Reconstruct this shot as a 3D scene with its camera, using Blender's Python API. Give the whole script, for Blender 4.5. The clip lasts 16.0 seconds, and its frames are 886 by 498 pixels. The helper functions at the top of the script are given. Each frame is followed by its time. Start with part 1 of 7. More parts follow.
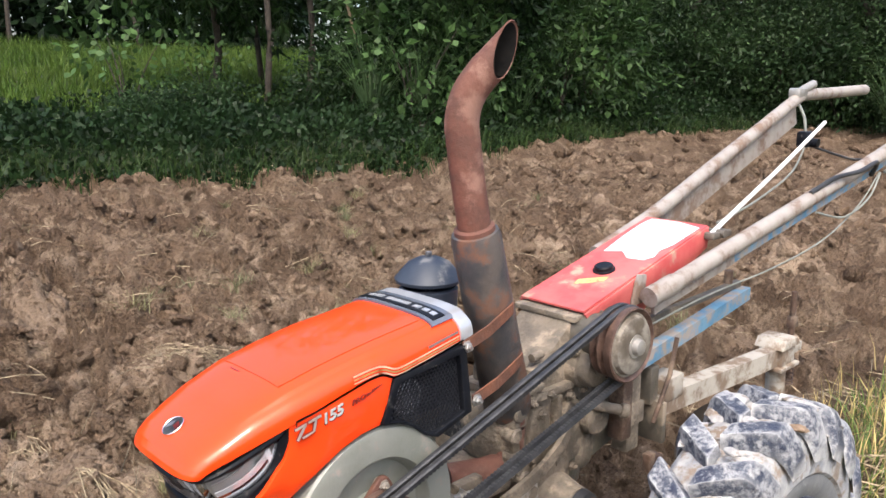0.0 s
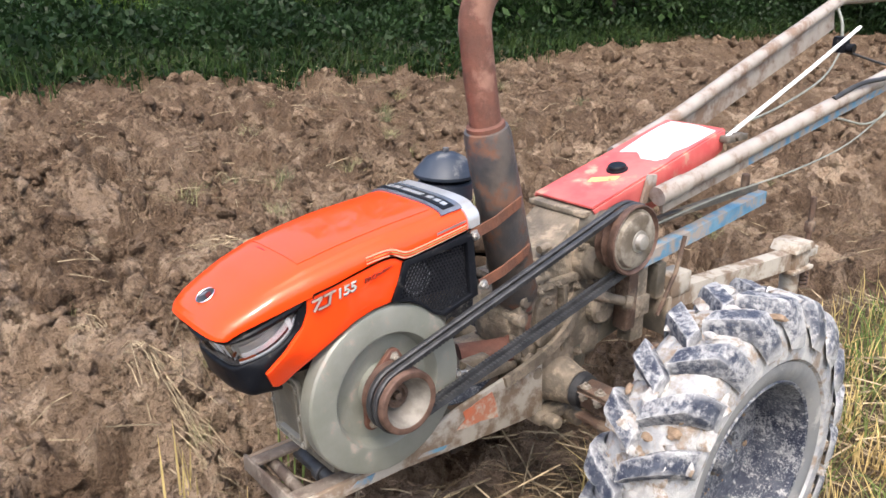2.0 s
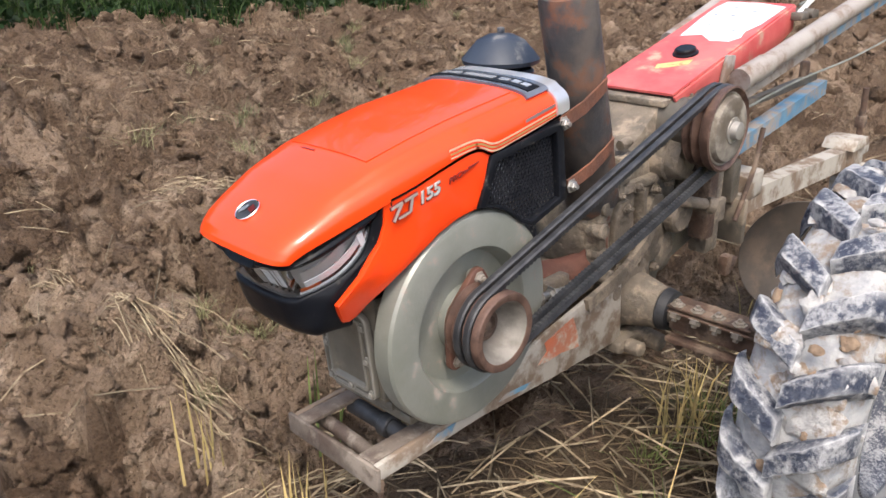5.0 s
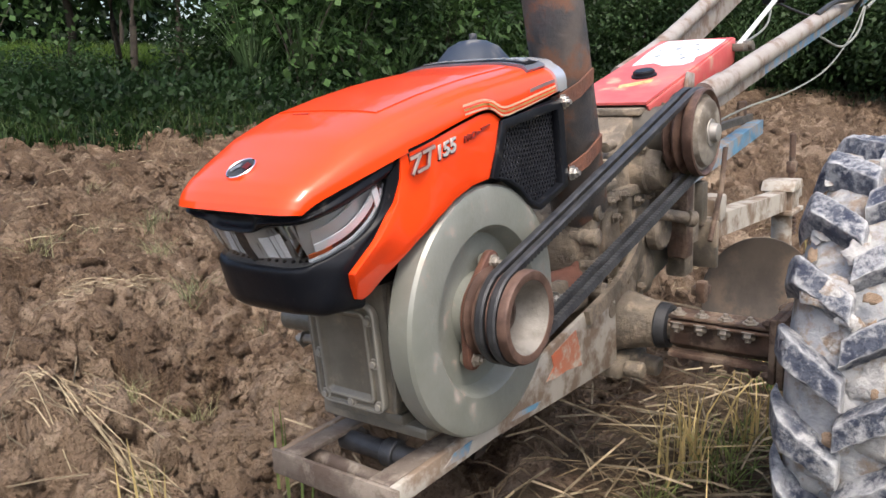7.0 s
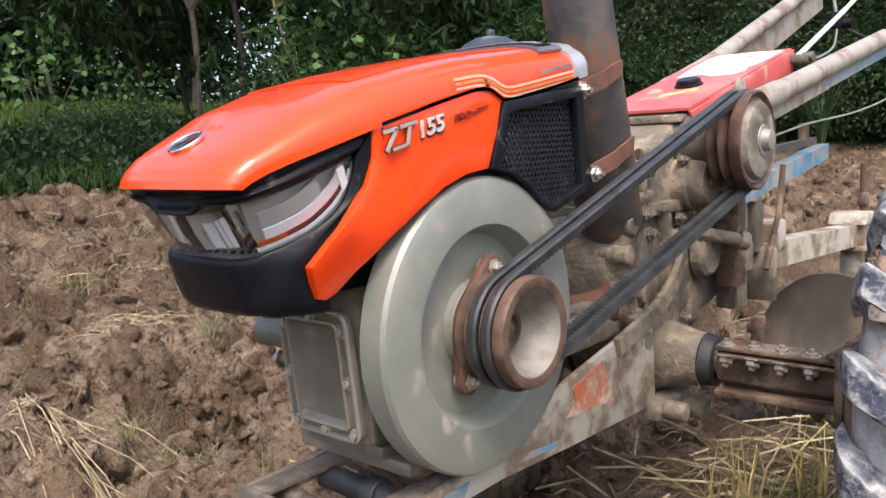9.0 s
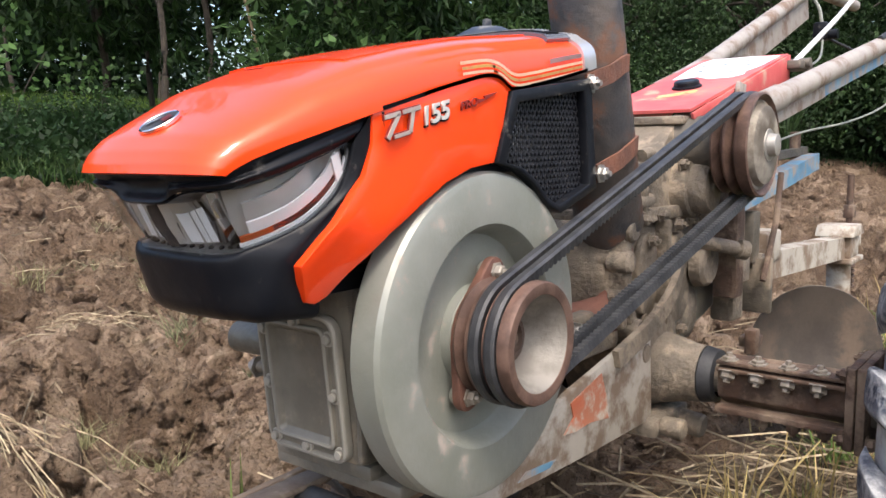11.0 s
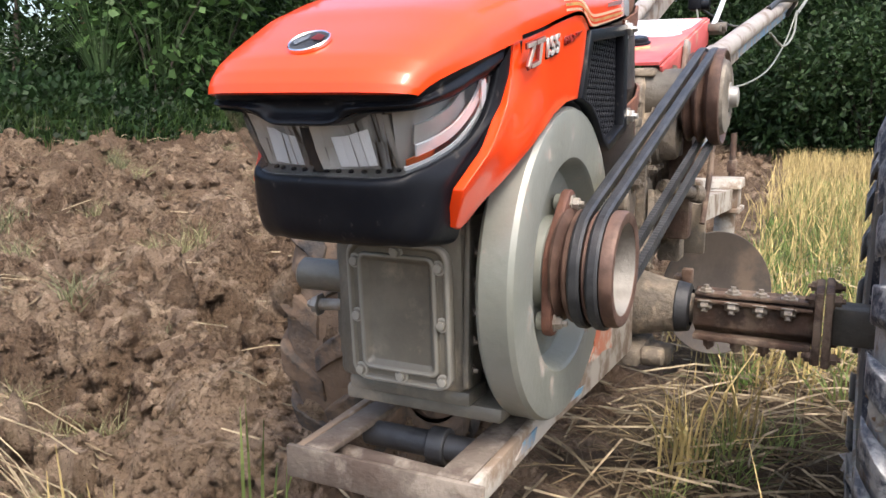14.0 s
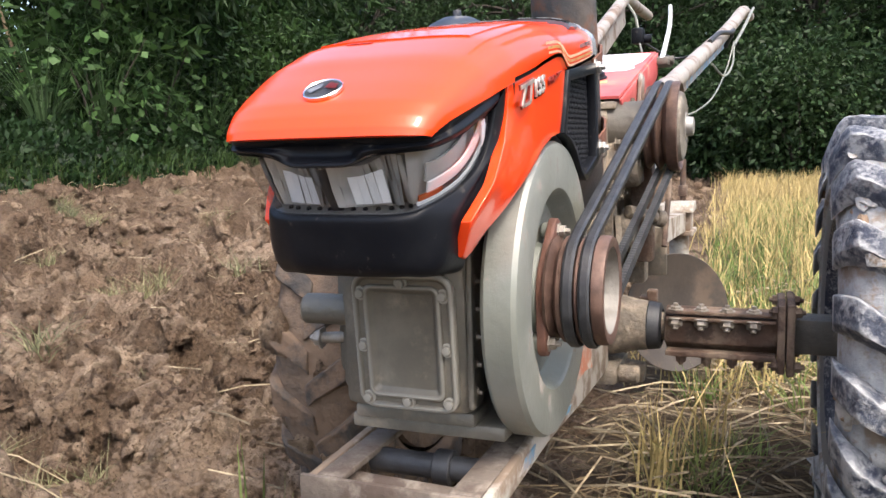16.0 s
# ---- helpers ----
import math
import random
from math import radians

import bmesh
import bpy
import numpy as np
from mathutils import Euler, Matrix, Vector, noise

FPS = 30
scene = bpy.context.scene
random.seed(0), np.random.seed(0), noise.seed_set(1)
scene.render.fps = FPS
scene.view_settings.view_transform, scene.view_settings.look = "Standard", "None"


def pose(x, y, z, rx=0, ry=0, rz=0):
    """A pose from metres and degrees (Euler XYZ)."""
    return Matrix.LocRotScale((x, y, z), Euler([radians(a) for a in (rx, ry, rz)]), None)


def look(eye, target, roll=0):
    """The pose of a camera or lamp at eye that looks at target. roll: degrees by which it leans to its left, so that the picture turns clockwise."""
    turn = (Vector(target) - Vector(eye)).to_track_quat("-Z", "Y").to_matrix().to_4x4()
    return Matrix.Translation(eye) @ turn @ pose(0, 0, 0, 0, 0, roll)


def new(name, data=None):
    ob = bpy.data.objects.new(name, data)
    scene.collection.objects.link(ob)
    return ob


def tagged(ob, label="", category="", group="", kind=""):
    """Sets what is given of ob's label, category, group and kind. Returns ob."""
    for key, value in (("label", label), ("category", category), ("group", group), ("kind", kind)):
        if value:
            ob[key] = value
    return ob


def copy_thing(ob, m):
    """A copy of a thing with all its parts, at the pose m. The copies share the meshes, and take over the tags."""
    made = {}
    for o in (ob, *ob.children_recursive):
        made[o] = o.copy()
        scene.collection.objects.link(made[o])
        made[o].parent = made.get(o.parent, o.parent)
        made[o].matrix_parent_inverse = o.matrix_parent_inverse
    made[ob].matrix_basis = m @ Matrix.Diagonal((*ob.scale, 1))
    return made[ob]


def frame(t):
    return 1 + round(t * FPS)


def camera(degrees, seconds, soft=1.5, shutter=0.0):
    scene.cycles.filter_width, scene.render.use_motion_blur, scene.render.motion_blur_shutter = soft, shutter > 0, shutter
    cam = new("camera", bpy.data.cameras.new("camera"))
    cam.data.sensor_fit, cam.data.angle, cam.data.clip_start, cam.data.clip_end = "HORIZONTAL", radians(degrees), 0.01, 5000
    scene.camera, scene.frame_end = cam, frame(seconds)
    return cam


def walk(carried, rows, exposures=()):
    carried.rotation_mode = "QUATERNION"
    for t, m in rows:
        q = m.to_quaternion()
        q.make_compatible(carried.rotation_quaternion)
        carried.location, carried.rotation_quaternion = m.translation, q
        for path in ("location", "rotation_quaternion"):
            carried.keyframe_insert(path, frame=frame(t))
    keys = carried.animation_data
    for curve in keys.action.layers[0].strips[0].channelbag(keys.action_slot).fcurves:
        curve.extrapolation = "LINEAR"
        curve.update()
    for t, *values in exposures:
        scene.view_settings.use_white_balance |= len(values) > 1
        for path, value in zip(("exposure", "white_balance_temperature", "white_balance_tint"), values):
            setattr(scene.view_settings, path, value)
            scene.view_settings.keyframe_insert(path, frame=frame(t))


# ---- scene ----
cam = camera(57.3, 16.0)
METRES, EYE, TILT, LEAN, TURN = 1.95, 1.36, -12.0, 0.0, -43.5
EXPOSURES = [(0.0, 0.28), (1.5, 0.36), (2.5, 0.35), (3.5, 0.14), (4.0, 0.10), (7.0, 0.08), (8.5, 0.20), (11.0, 0.27), (13.0, 0.30), (16.0, 0.48)]
ROWS = [
    (0.0, 0.0, 0.0, 0.0, -0.0, -0.0, 0.0),
    (0.5, 0.0036, -0.0343, 0.002, 0.88, -4.37, -0.47),
    (1.0, 0.0178, -0.0586, 0.0059, 3.55, -6.02, -0.83),
    (1.5, 0.0363, -0.062, 0.0003, 3.15, -6.28, -1.08),
    (2.0, 0.0449, -0.0656, -0.0123, 3.53, -6.66, -1.13),
    (2.5, 0.0413, -0.0526, -0.0373, 4.54, -8.03, -0.39),
    (3.0, 0.0399, -0.0341, -0.0543, 3.11, -9.9, 0.16),
    (3.5, 0.0282, -0.0011, -0.0716, 1.26, -10.12, 0.17),
    (4.0, -0.0187, 0.0333, -0.0823, 0.8, -9.94, -0.16),
    (6.5, -0.1856, 0.1689, -0.1477, -7.04, -6.2, 5.54),
    (7.0, -0.2018, 0.178, -0.221, -9.25, -0.23, 4.56),
    (7.5, -0.1954, 0.1752, -0.2421, -9.72, 3.29, 4.18),
    (8.0, -0.1725, 0.2071, -0.2501, -8.14, 5.56, 3.85),
    (8.5, -0.1502, 0.2416, -0.26, -4.77, 4.27, 3.72),
    (11.0, -0.1578, 0.3159, -0.2608, -7.35, 4.49, 2.56),
    (11.5, -0.1861, 0.297, -0.2619, -11.02, 4.31, 3.03),
    (12.0, -0.2157, 0.2918, -0.2641, -10.8, 4.54, 3.54),
    (12.5, -0.2557, 0.3113, -0.2592, -13.05, 3.17, 4.4),
    (13.0, -0.2905, 0.3319, -0.2633, -15.08, 3.66, 4.87),
    (13.5, -0.3105, 0.3398, -0.2682, -18.27, 3.23, 4.23),
    (14.0, -0.3247, 0.3449, -0.2731, -20.27, 1.35, 3.93),
    (14.5, -0.3375, 0.3448, -0.2733, -20.84, 1.87, 4.52),
    (15.0, -0.3433, 0.3426, -0.2705, -23.63, 2.5, 5.32),
    (15.5, -0.3559, 0.3363, -0.2718, -25.17, 3.0, 6.23),
    (16.0, -0.3663, 0.33, -0.2737, -23.89, 3.44, 6.6),
]
walk(cam, [(t, pose(0, 0, EYE, TILT, LEAN, TURN) @ pose(METRES * x, METRES * y, METRES * z, 90 + pitch, roll, yaw)) for t, x, y, z, yaw, pitch, roll in ROWS], exposures=EXPOSURES)

# ---------------------------------------------------------------- light
world = bpy.data.worlds.new("world")
scene.world = world
world.use_nodes = True
_nt = world.node_tree
_nt.nodes.clear()
_sky = _nt.nodes.new("ShaderNodeTexSky")
_sky.sky_type = "NISHITA"
_sky.sun_disc = False
SUN_EL, SUN_AZ = 58.0, 222.0          # azimuth counted clockwise from +y
_sky.sun_elevation, _sky.sun_rotation = radians(SUN_EL), radians(SUN_AZ)
_sky.air_density, _sky.dust_density, _sky.ozone_density = 1.0, 5.0, 1.2
_bg = _nt.nodes.new("ShaderNodeBackground")
_bg.inputs["Strength"].default_value = 0.34
_out = _nt.nodes.new("ShaderNodeOutputWorld")
_nt.links.new(_sky.outputs[0], _bg.inputs[0])
_nt.links.new(_bg.outputs[0], _out.inputs[0])
_sd = bpy.data.lights.new("sun", "SUN")
_sd.energy, _sd.angle, _sd.color = 1.5, radians(10), (1.0, 0.96, 0.90)
sun = new("sun", _sd)
_az, _el = radians(SUN_AZ), radians(SUN_EL)
sun_way = Vector((math.sin(_az) * math.cos(_el), math.cos(_az) * math.cos(_el), math.sin(_el)))
sun.matrix_world = look(sun_way * 30, (0, 0, 0))


# ---------------------------------------------------------------- materials
def mat(name, c1, c2=None, scale=12.0, rough=0.6, metal=0.0, bump=0.15, bscale=None, detail=6.0,
        dirt=None, dirt_amt=0.0, dirt_scale=5.0, lo=0.35, hi=0.65, coat=0.0, spec=0.5, rand=0.0, rough2=None):
    """Two-colour noise paint with an optional layer of dirt in patches, fine relief and uneven gloss."""
    m = bpy.data.materials.new(name)
    m.use_nodes = True
    nt = m.node_tree
    b = nt.nodes["Principled BSDF"]
    L = nt.links.new

    def nz(s, d=detail, r=0.6):
        n = nt.nodes.new("ShaderNodeTexNoise")
        n.inputs["Scale"].default_value, n.inputs["Detail"].default_value, n.inputs["Roughness"].default_value = s, d, r
        L(geo.outputs["Position"], n.inputs["Vector"])
        return n

    def ramp(src, a, z):
        r = nt.nodes.new("ShaderNodeMapRange")
        r.inputs["From Min"].default_value, r.inputs["From Max"].default_value = a, z
        r.interpolation_type = "SMOOTHSTEP"
        L(src, r.inputs["Value"])
        return r.outputs["Result"]

    def mix(f, a, z):
        x = nt.nodes.new("ShaderNodeMix")
        x.data_type = "RGBA"
        for sock, v in ((x.inputs[0], f), (x.inputs[6], a), (x.inputs[7], z)):
            if isinstance(v, (tuple, float)):
                sock.default_value = (*v, 1) if isinstance(v, tuple) else v
            else:
                L(v, sock)
        return x.outputs[2]

    geo = nt.nodes.new("ShaderNodeNewGeometry")
    n1 = nz(scale)
    col = mix(ramp(n1.outputs["Fac"], lo, hi), c1, c2 or tuple(v * 0.8 for v in c1))
    rgh = None
    if dirt and dirt_amt > 0:
        n2 = nz(dirt_scale, 8.0, 0.65)
        f = ramp(n2.outputs["Fac"], 0.62 - 0.3 * dirt_amt, 0.72 - 0.2 * dirt_amt)
        col = mix(f, col, dirt)
        mr = nt.nodes.new("ShaderNodeMapRange")
        mr.inputs["To Min"].default_value, mr.inputs["To Max"].default_value = rough, 0.9
        L(f, mr.inputs["Value"])
        rgh = mr.outputs["Result"]
        if metal:
            mm = nt.nodes.new("ShaderNodeMapRange")
            mm.inputs["To Min"].default_value, mm.inputs["To Max"].default_value = metal, 0.0
            L(f, mm.inputs["Value"])
            L(mm.outputs["Result"], b.inputs["Metallic"])
    if rand > 0:
        oi = nt.nodes.new("ShaderNodeNewGeometry")
        hsv = nt.nodes.new("ShaderNodeHueSaturation")
        mv = nt.nodes.new("ShaderNodeMapRange")
        mv.inputs["To Min"].default_value, mv.inputs["To Max"].default_value = 1 - rand, 1 + rand
        L(oi.outputs["Random Per Island"], mv.inputs["Value"])
        L(mv.outputs["Result"], hsv.inputs["Value"])
        L(col, hsv.inputs["Color"])
        col = hsv.outputs["Color"]
    L(col, b.inputs["Base Color"])
    if rgh is not None:
        L(rgh, b.inputs["Roughness"])
    elif rough2 is not None:
        mr = nt.nodes.new("ShaderNodeMapRange")
        mr.inputs["To Min"].default_value, mr.inputs["To Max"].default_value = rough, rough2
        L(nz(scale * 2.3).outputs["Fac"], mr.inputs["Value"])
        L(mr.outputs["Result"], b.inputs["Roughness"])
    else:
        b.inputs["Roughness"].default_value = rough
    if not (dirt and dirt_amt > 0):
        b.inputs["Metallic"].default_value = metal
    b.inputs["Coat Weight"].default_value = coat
    b.inputs["Coat Roughness"].default_value = 0.035
    b.inputs["Specular IOR Level"].default_value = spec
    if bump > 0:
        bp = nt.nodes.new("ShaderNodeBump")
        bp.inputs["Strength"].default_value, bp.inputs["Distance"].default_value = min(1.0, bump), 0.01 if bump < 1 else 0.01 * bump
        L(nz(bscale or scale * 4, 8.0).outputs["Fac"], bp.inputs["Height"])
        L(bp.outputs["Normal"], b.inputs["Normal"])
    return m


M_ORANGE = mat("orange_paint", (0.90, 0.062, 0.007), (0.86, 0.057, 0.006), 3, 0.32, bump=0.010, bscale=16, coat=0.75, rough2=0.42, spec=0.2)
M_RED = mat("faded_red_paint", (0.52, 0.075, 0.075), (0.60, 0.14, 0.125), 7, 0.5, bump=0.05, dirt=(0.5, 0.3, 0.22), dirt_amt=0.25, dirt_scale=8)
M_BLACK = mat("black_plastic", (0.006, 0.007, 0.010), (0.010, 0.011, 0.014), 20, 0.36, bump=0.05, bscale=90, rough2=0.55, spec=0.17, dirt=(0.07, 0.065, 0.06), dirt_amt=0.05, dirt_scale=45)
M_RUBBER = mat("belt_rubber", (0.018, 0.019, 0.022), (0.040, 0.041, 0.044), 26, 0.5, bump=0.15, bscale=140)
M_SILVER = mat("silver_trim", (0.58, 0.59, 0.61), (0.50, 0.51, 0.53), 14, 0.25, 0.55, bump=0.02)
M_CHROME = mat("chrome", (0.8, 0.8, 0.8), (0.7, 0.7, 0.7), 14, 0.12, 1.0, bump=0.0)
M_GREYCAST = mat("grey_painted_casting", (0.112, 0.105, 0.088), (0.160, 0.148, 0.122), 9, 0.4, 0.2, bump=0.25, bscale=90, dirt=(0.27, 0.23, 0.175), dirt_amt=0.35, dirt_scale=6)
M_FLY = mat("flywheel_grey", (0.225, 0.235, 0.202), (0.275, 0.28, 0.248), 7, 0.40, 0.3, bump=0.12, bscale=70, dirt=(0.33, 0.285, 0.245), dirt_amt=0.16, dirt_scale=26)
M_MUDCAST = mat("mud_caked_casting", (0.125, 0.104, 0.080), (0.205, 0.168, 0.126), 22, 0.7, 0.0, bump=0.7, bscale=70, dirt=(0.33, 0.268, 0.20), dirt_amt=0.42, dirt_scale=18)
M_DARKCAST = mat("oily_dark_casting", (0.085, 0.077, 0.064), (0.14, 0.12, 0.096), 14, 0.55, 0.2, bump=0.4, bscale=40, dirt=(0.26, 0.21, 0.155), dirt_amt=0.4, dirt_scale=8)
M_RUST = mat("rusty_iron", (0.125, 0.075, 0.052), (0.068, 0.046, 0.036), 18, 0.75, 0.2, bump=0.5, bscale=60, dirt=(0.20, 0.145, 0.105), dirt_amt=0.5, dirt_scale=14)
M_FLANGE = mat("rust_brown_flange", (0.19, 0.085, 0.055), (0.115, 0.055, 0.04), 20, 0.65, 0.25, bump=0.4, bscale=60)
M_BOLTDULL = mat("dusty_bolt", (0.34, 0.31, 0.27), (0.24, 0.205, 0.165), 60, 0.5, 0.4, bump=0.2)
M_RUSTPIPE = mat("rusty_pipe", (0.165, 0.068, 0.046), (0.11, 0.05, 0.036), 16, 0.75, 0.1, bump=0.4, bscale=80, dirt=(0.25, 0.135, 0.10), dirt_amt=0.45, dirt_scale=11)
M_MUFFLER = mat("scorched_muffler_steel", (0.052, 0.052, 0.056), (0.110, 0.092, 0.082), 9, 0.5, 0.2, bump=0.3, bscale=50, dirt=(0.155, 0.078, 0.050), dirt_amt=0.40, dirt_scale=12)
M_RIMRUST = mat("bare_rusty_pulley", (0.165, 0.10, 0.075), (0.085, 0.05, 0.038), 28, 0.55, 0.35, bump=0.2, bscale=50)
M_HUBIN = mat("dusty_grey_iron", (0.25, 0.232, 0.205), (0.155, 0.138, 0.118), 22, 0.6, 0.2, bump=0.3, bscale=50)
M_WHITEPAINT = mat("dirty_white_paint", (0.43, 0.395, 0.34), (0.31, 0.27, 0.22), 12, 0.6, 0.0, bump=0.25, bscale=40, dirt=(0.20, 0.145, 0.102), dirt_amt=0.56, dirt_scale=12)
M_REDPATCH = mat("worn_red_decal", (0.50, 0.14, 0.07), (0.42, 0.17, 0.10), 22, 0.6, dirt=(0.48, 0.42, 0.34), dirt_amt=0.5, dirt_scale=25)
M_BLUE = mat("blue_paint", (0.07, 0.20, 0.33), (0.13, 0.27, 0.38), 12, 0.5, bump=0.1, dirt=(0.31, 0.27, 0.235), dirt_amt=0.72, dirt_scale=16)
M_HANDLE = mat("weathered_handle_paint", (0.36, 0.325, 0.29), (0.26, 0.22, 0.19), 9, 0.5, 0.1, bump=0.12, bscale=40, dirt=(0.19, 0.13, 0.095), dirt_amt=0.4, dirt_scale=9)
M_STEEL = mat("dusty_steel", (0.42, 0.40, 0.37), (0.32, 0.30, 0.27), 16, 0.45, 0.5, bump=0.15)
M_BOLT = mat("bolt_steel", (0.55, 0.54, 0.52), (0.4, 0.38, 0.35), 40, 0.35, 0.8, bump=0.1)
M_TYRE = mat("muddy_tyre_rubber", (0.018, 0.025, 0.050), (0.065, 0.075, 0.10), 30, 0.6, bump=0.7, bscale=70, dirt=(0.36, 0.36, 0.36), dirt_amt=0.34, dirt_scale=22)
M_TYREWALL = mat("mud_filmed_sidewall", (0.28, 0.287, 0.298), (0.43, 0.426, 0.414), 26, 0.85, bump=0.7, bscale=60, dirt=(0.23, 0.185, 0.145), dirt_amt=0.42, dirt_scale=17)
M_RIM = mat("dark_rim", (0.014, 0.020, 0.042), (0.075, 0.083, 0.105), 16, 0.5, 0.1, bump=0.4, bscale=60, dirt=(0.34, 0.34, 0.34), dirt_amt=0.26, dirt_scale=60, detail=9)
M_MUDLUMP = mat("dry_mud", (0.30, 0.215, 0.145), (0.20, 0.138, 0.092), 40, 0.95, bump=0.8, bscale=90)
M_WHITE = mat("white_sticker", (0.80, 0.80, 0.80), (0.72, 0.72, 0.72), 15, 0.4, bump=0.02, dirt=(0.62, 0.34, 0.33), dirt_amt=0.2, dirt_scale=18)
M_CREAM = mat("cream_decal", (0.78, 0.72, 0.55), (0.74, 0.68, 0.5), 15, 0.35, bump=0.0)
M_YELLOW = mat("yellow_decal", (0.58, 0.48, 0.16), (0.50, 0.44, 0.18), 25, 0.4, bump=0.0, dirt=(0.6, 0.2, 0.12), dirt_amt=0.4, dirt_scale=40)
M_DARKRED = mat("dark_red_decal", (0.22, 0.02, 0.015), (0.18, 0.02, 0.015), 15, 0.35, bump=0.0)
M_ROD = mat("white_rod", (0.78, 0.77, 0.75), (0.66, 0.65, 0.62), 10, 0.4, bump=0.02)
M_CABLE = mat("grey_cable", (0.26, 0.27, 0.24), (0.17, 0.18, 0.16), 20, 0.5, bump=0.05)
M_BLACKCABLE = mat("black_cable", (0.02, 0.02, 0.022), (0.04, 0.04, 0.04), 20, 0.5, bump=0.05)
M_AMBER = mat("amber_lens", (0.52, 0.12, 0.035), (0.42, 0.09, 0.03), 15, 0.25, bump=0.0)
M_LAMPWHITE = mat("white_light_guide", (0.90, 0.91, 0.92), (0.84, 0.85, 0.87), 12, 0.55, bump=0.0, spec=0.15)
M_REFLECT = mat("headlamp_reflector", (0.88, 0.875, 0.86), (0.80, 0.79, 0.77), 14, 0.22, 0.55, bump=0.0)
M_HOUSING = mat("lamp_housing_grey", (0.56, 0.55, 0.53), (0.43, 0.415, 0.395), 16, 0.3, 0.0, bump=0.0)


def soilmat(name, tones, rand=0.0, rise=0.03, spec=0.15):
    """Crumbly earth: three tones in patches and crumbs, dark specks as painted shadow, and a rough broken relief."""
    m = bpy.data.materials.new(name)
    m.use_nodes = True
    nt = m.node_tree
    b = nt.nodes["Principled BSDF"]
    L = nt.links.new
    g = nt.nodes.new("ShaderNodeNewGeometry")

    def nz(scale, detail, rough, dist=0.0):
        n = nt.nodes.new("ShaderNodeTexNoise")
        n.inputs["Scale"].default_value, n.inputs["Detail"].default_value = scale, detail
        n.inputs["Roughness"].default_value, n.inputs["Distortion"].default_value = rough, dist
        L(g.outputs["Position"], n.inputs["Vector"])
        return n.outputs["Fac"]

    def step(src, a, z):
        r = nt.nodes.new("ShaderNodeMapRange")
        r.interpolation_type = "SMOOTHSTEP"
        r.inputs["From Min"].default_value, r.inputs["From Max"].default_value = a, z
        L(src, r.inputs["Value"])
        return r.outputs["Result"]

    def mix(f, a, z):
        x = nt.nodes.new("ShaderNodeMix")
        x.data_type = "RGBA"
        L(f, x.inputs[0])
        for sock, v in ((x.inputs[6], a), (x.inputs[7], z)):
            if isinstance(v, tuple):
                sock.default_value = (*v, 1)
            else:
                L(v, sock)
        return x.outputs[2]

    col = mix(step(nz(1.5, 5, 0.62), 0.36, 0.55), tones[0], tones[1])
    col = mix(step(nz(4.5, 9, 0.7, 0.5), 0.50, 0.60), col, tones[2])
    col = mix(step(nz(21.0, 9, 0.75, 0.8), 0.54, 0.70), col, tones[3])
    col = mix(step(nz(60.0, 6, 0.75, 0.4), 0.60, 0.72), col, tones[2])
    col = mix(step(nz(130.0, 4, 0.7, 0.3), 0.57, 0.66), col, tones[3])
    if rand:
        hsv = nt.nodes.new("ShaderNodeHueSaturation")
        mv = nt.nodes.new("ShaderNodeMapRange")
        mv.inputs["To Min"].default_value, mv.inputs["To Max"].default_value = 1 - rand, 1 + rand
        L(g.outputs["Random Per Island"], mv.inputs["Value"])
        L(mv.outputs["Result"], hsv.inputs["Value"])
        L(col, hsv.inputs["Color"])
        col = hsv.outputs["Color"]
    L(col, b.inputs["Base Color"])
    b.inputs["Roughness"].default_value, b.inputs["Specular IOR Level"].default_value = 0.92, spec
    prev = None
    warp = nt.nodes.new("ShaderNodeTexNoise")
    warp.inputs["Scale"].default_value, warp.inputs["Detail"].default_value = 30.0, 6.0
    L(g.outputs["Position"], warp.inputs["Vector"])
    bend = nt.nodes.new("ShaderNodeVectorMath")
    bend.operation = "MULTIPLY_ADD"
    bend.inputs[1].default_value = (0.05, 0.05, 0.05)
    L(warp.outputs["Color"], bend.inputs[0])
    L(g.outputs["Position"], bend.inputs[2])
    for scale, d in ((24.0, rise * 1.1), (62.0, rise * 0.6), (0.0, rise * 0.9)):
        bp = nt.nodes.new("ShaderNodeBump")
        bp.inputs["Strength"].default_value, bp.inputs["Distance"].default_value = 1.0, d
        if scale:                                     # crumbs: rounded lumps with sharp creases between them
            vo = nt.nodes.new("ShaderNodeTexVoronoi")
            vo.inputs["Scale"].default_value = scale
            L(bend.outputs[0], vo.inputs["Vector"])
            inv = nt.nodes.new("ShaderNodeMath")
            inv.operation = "MULTIPLY"
            inv.inputs[1].default_value = -1.0
            L(vo.outputs["Distance"], inv.inputs[0])
            L(inv.outputs[0], bp.inputs["Height"])
        else:
            L(nz(38.0, 10, 0.78, 0.4), bp.inputs["Height"])
        if prev:
            L(prev, bp.inputs["Normal"])
        prev = bp.outputs["Normal"]
    L(prev, b.inputs["Normal"])
    return m


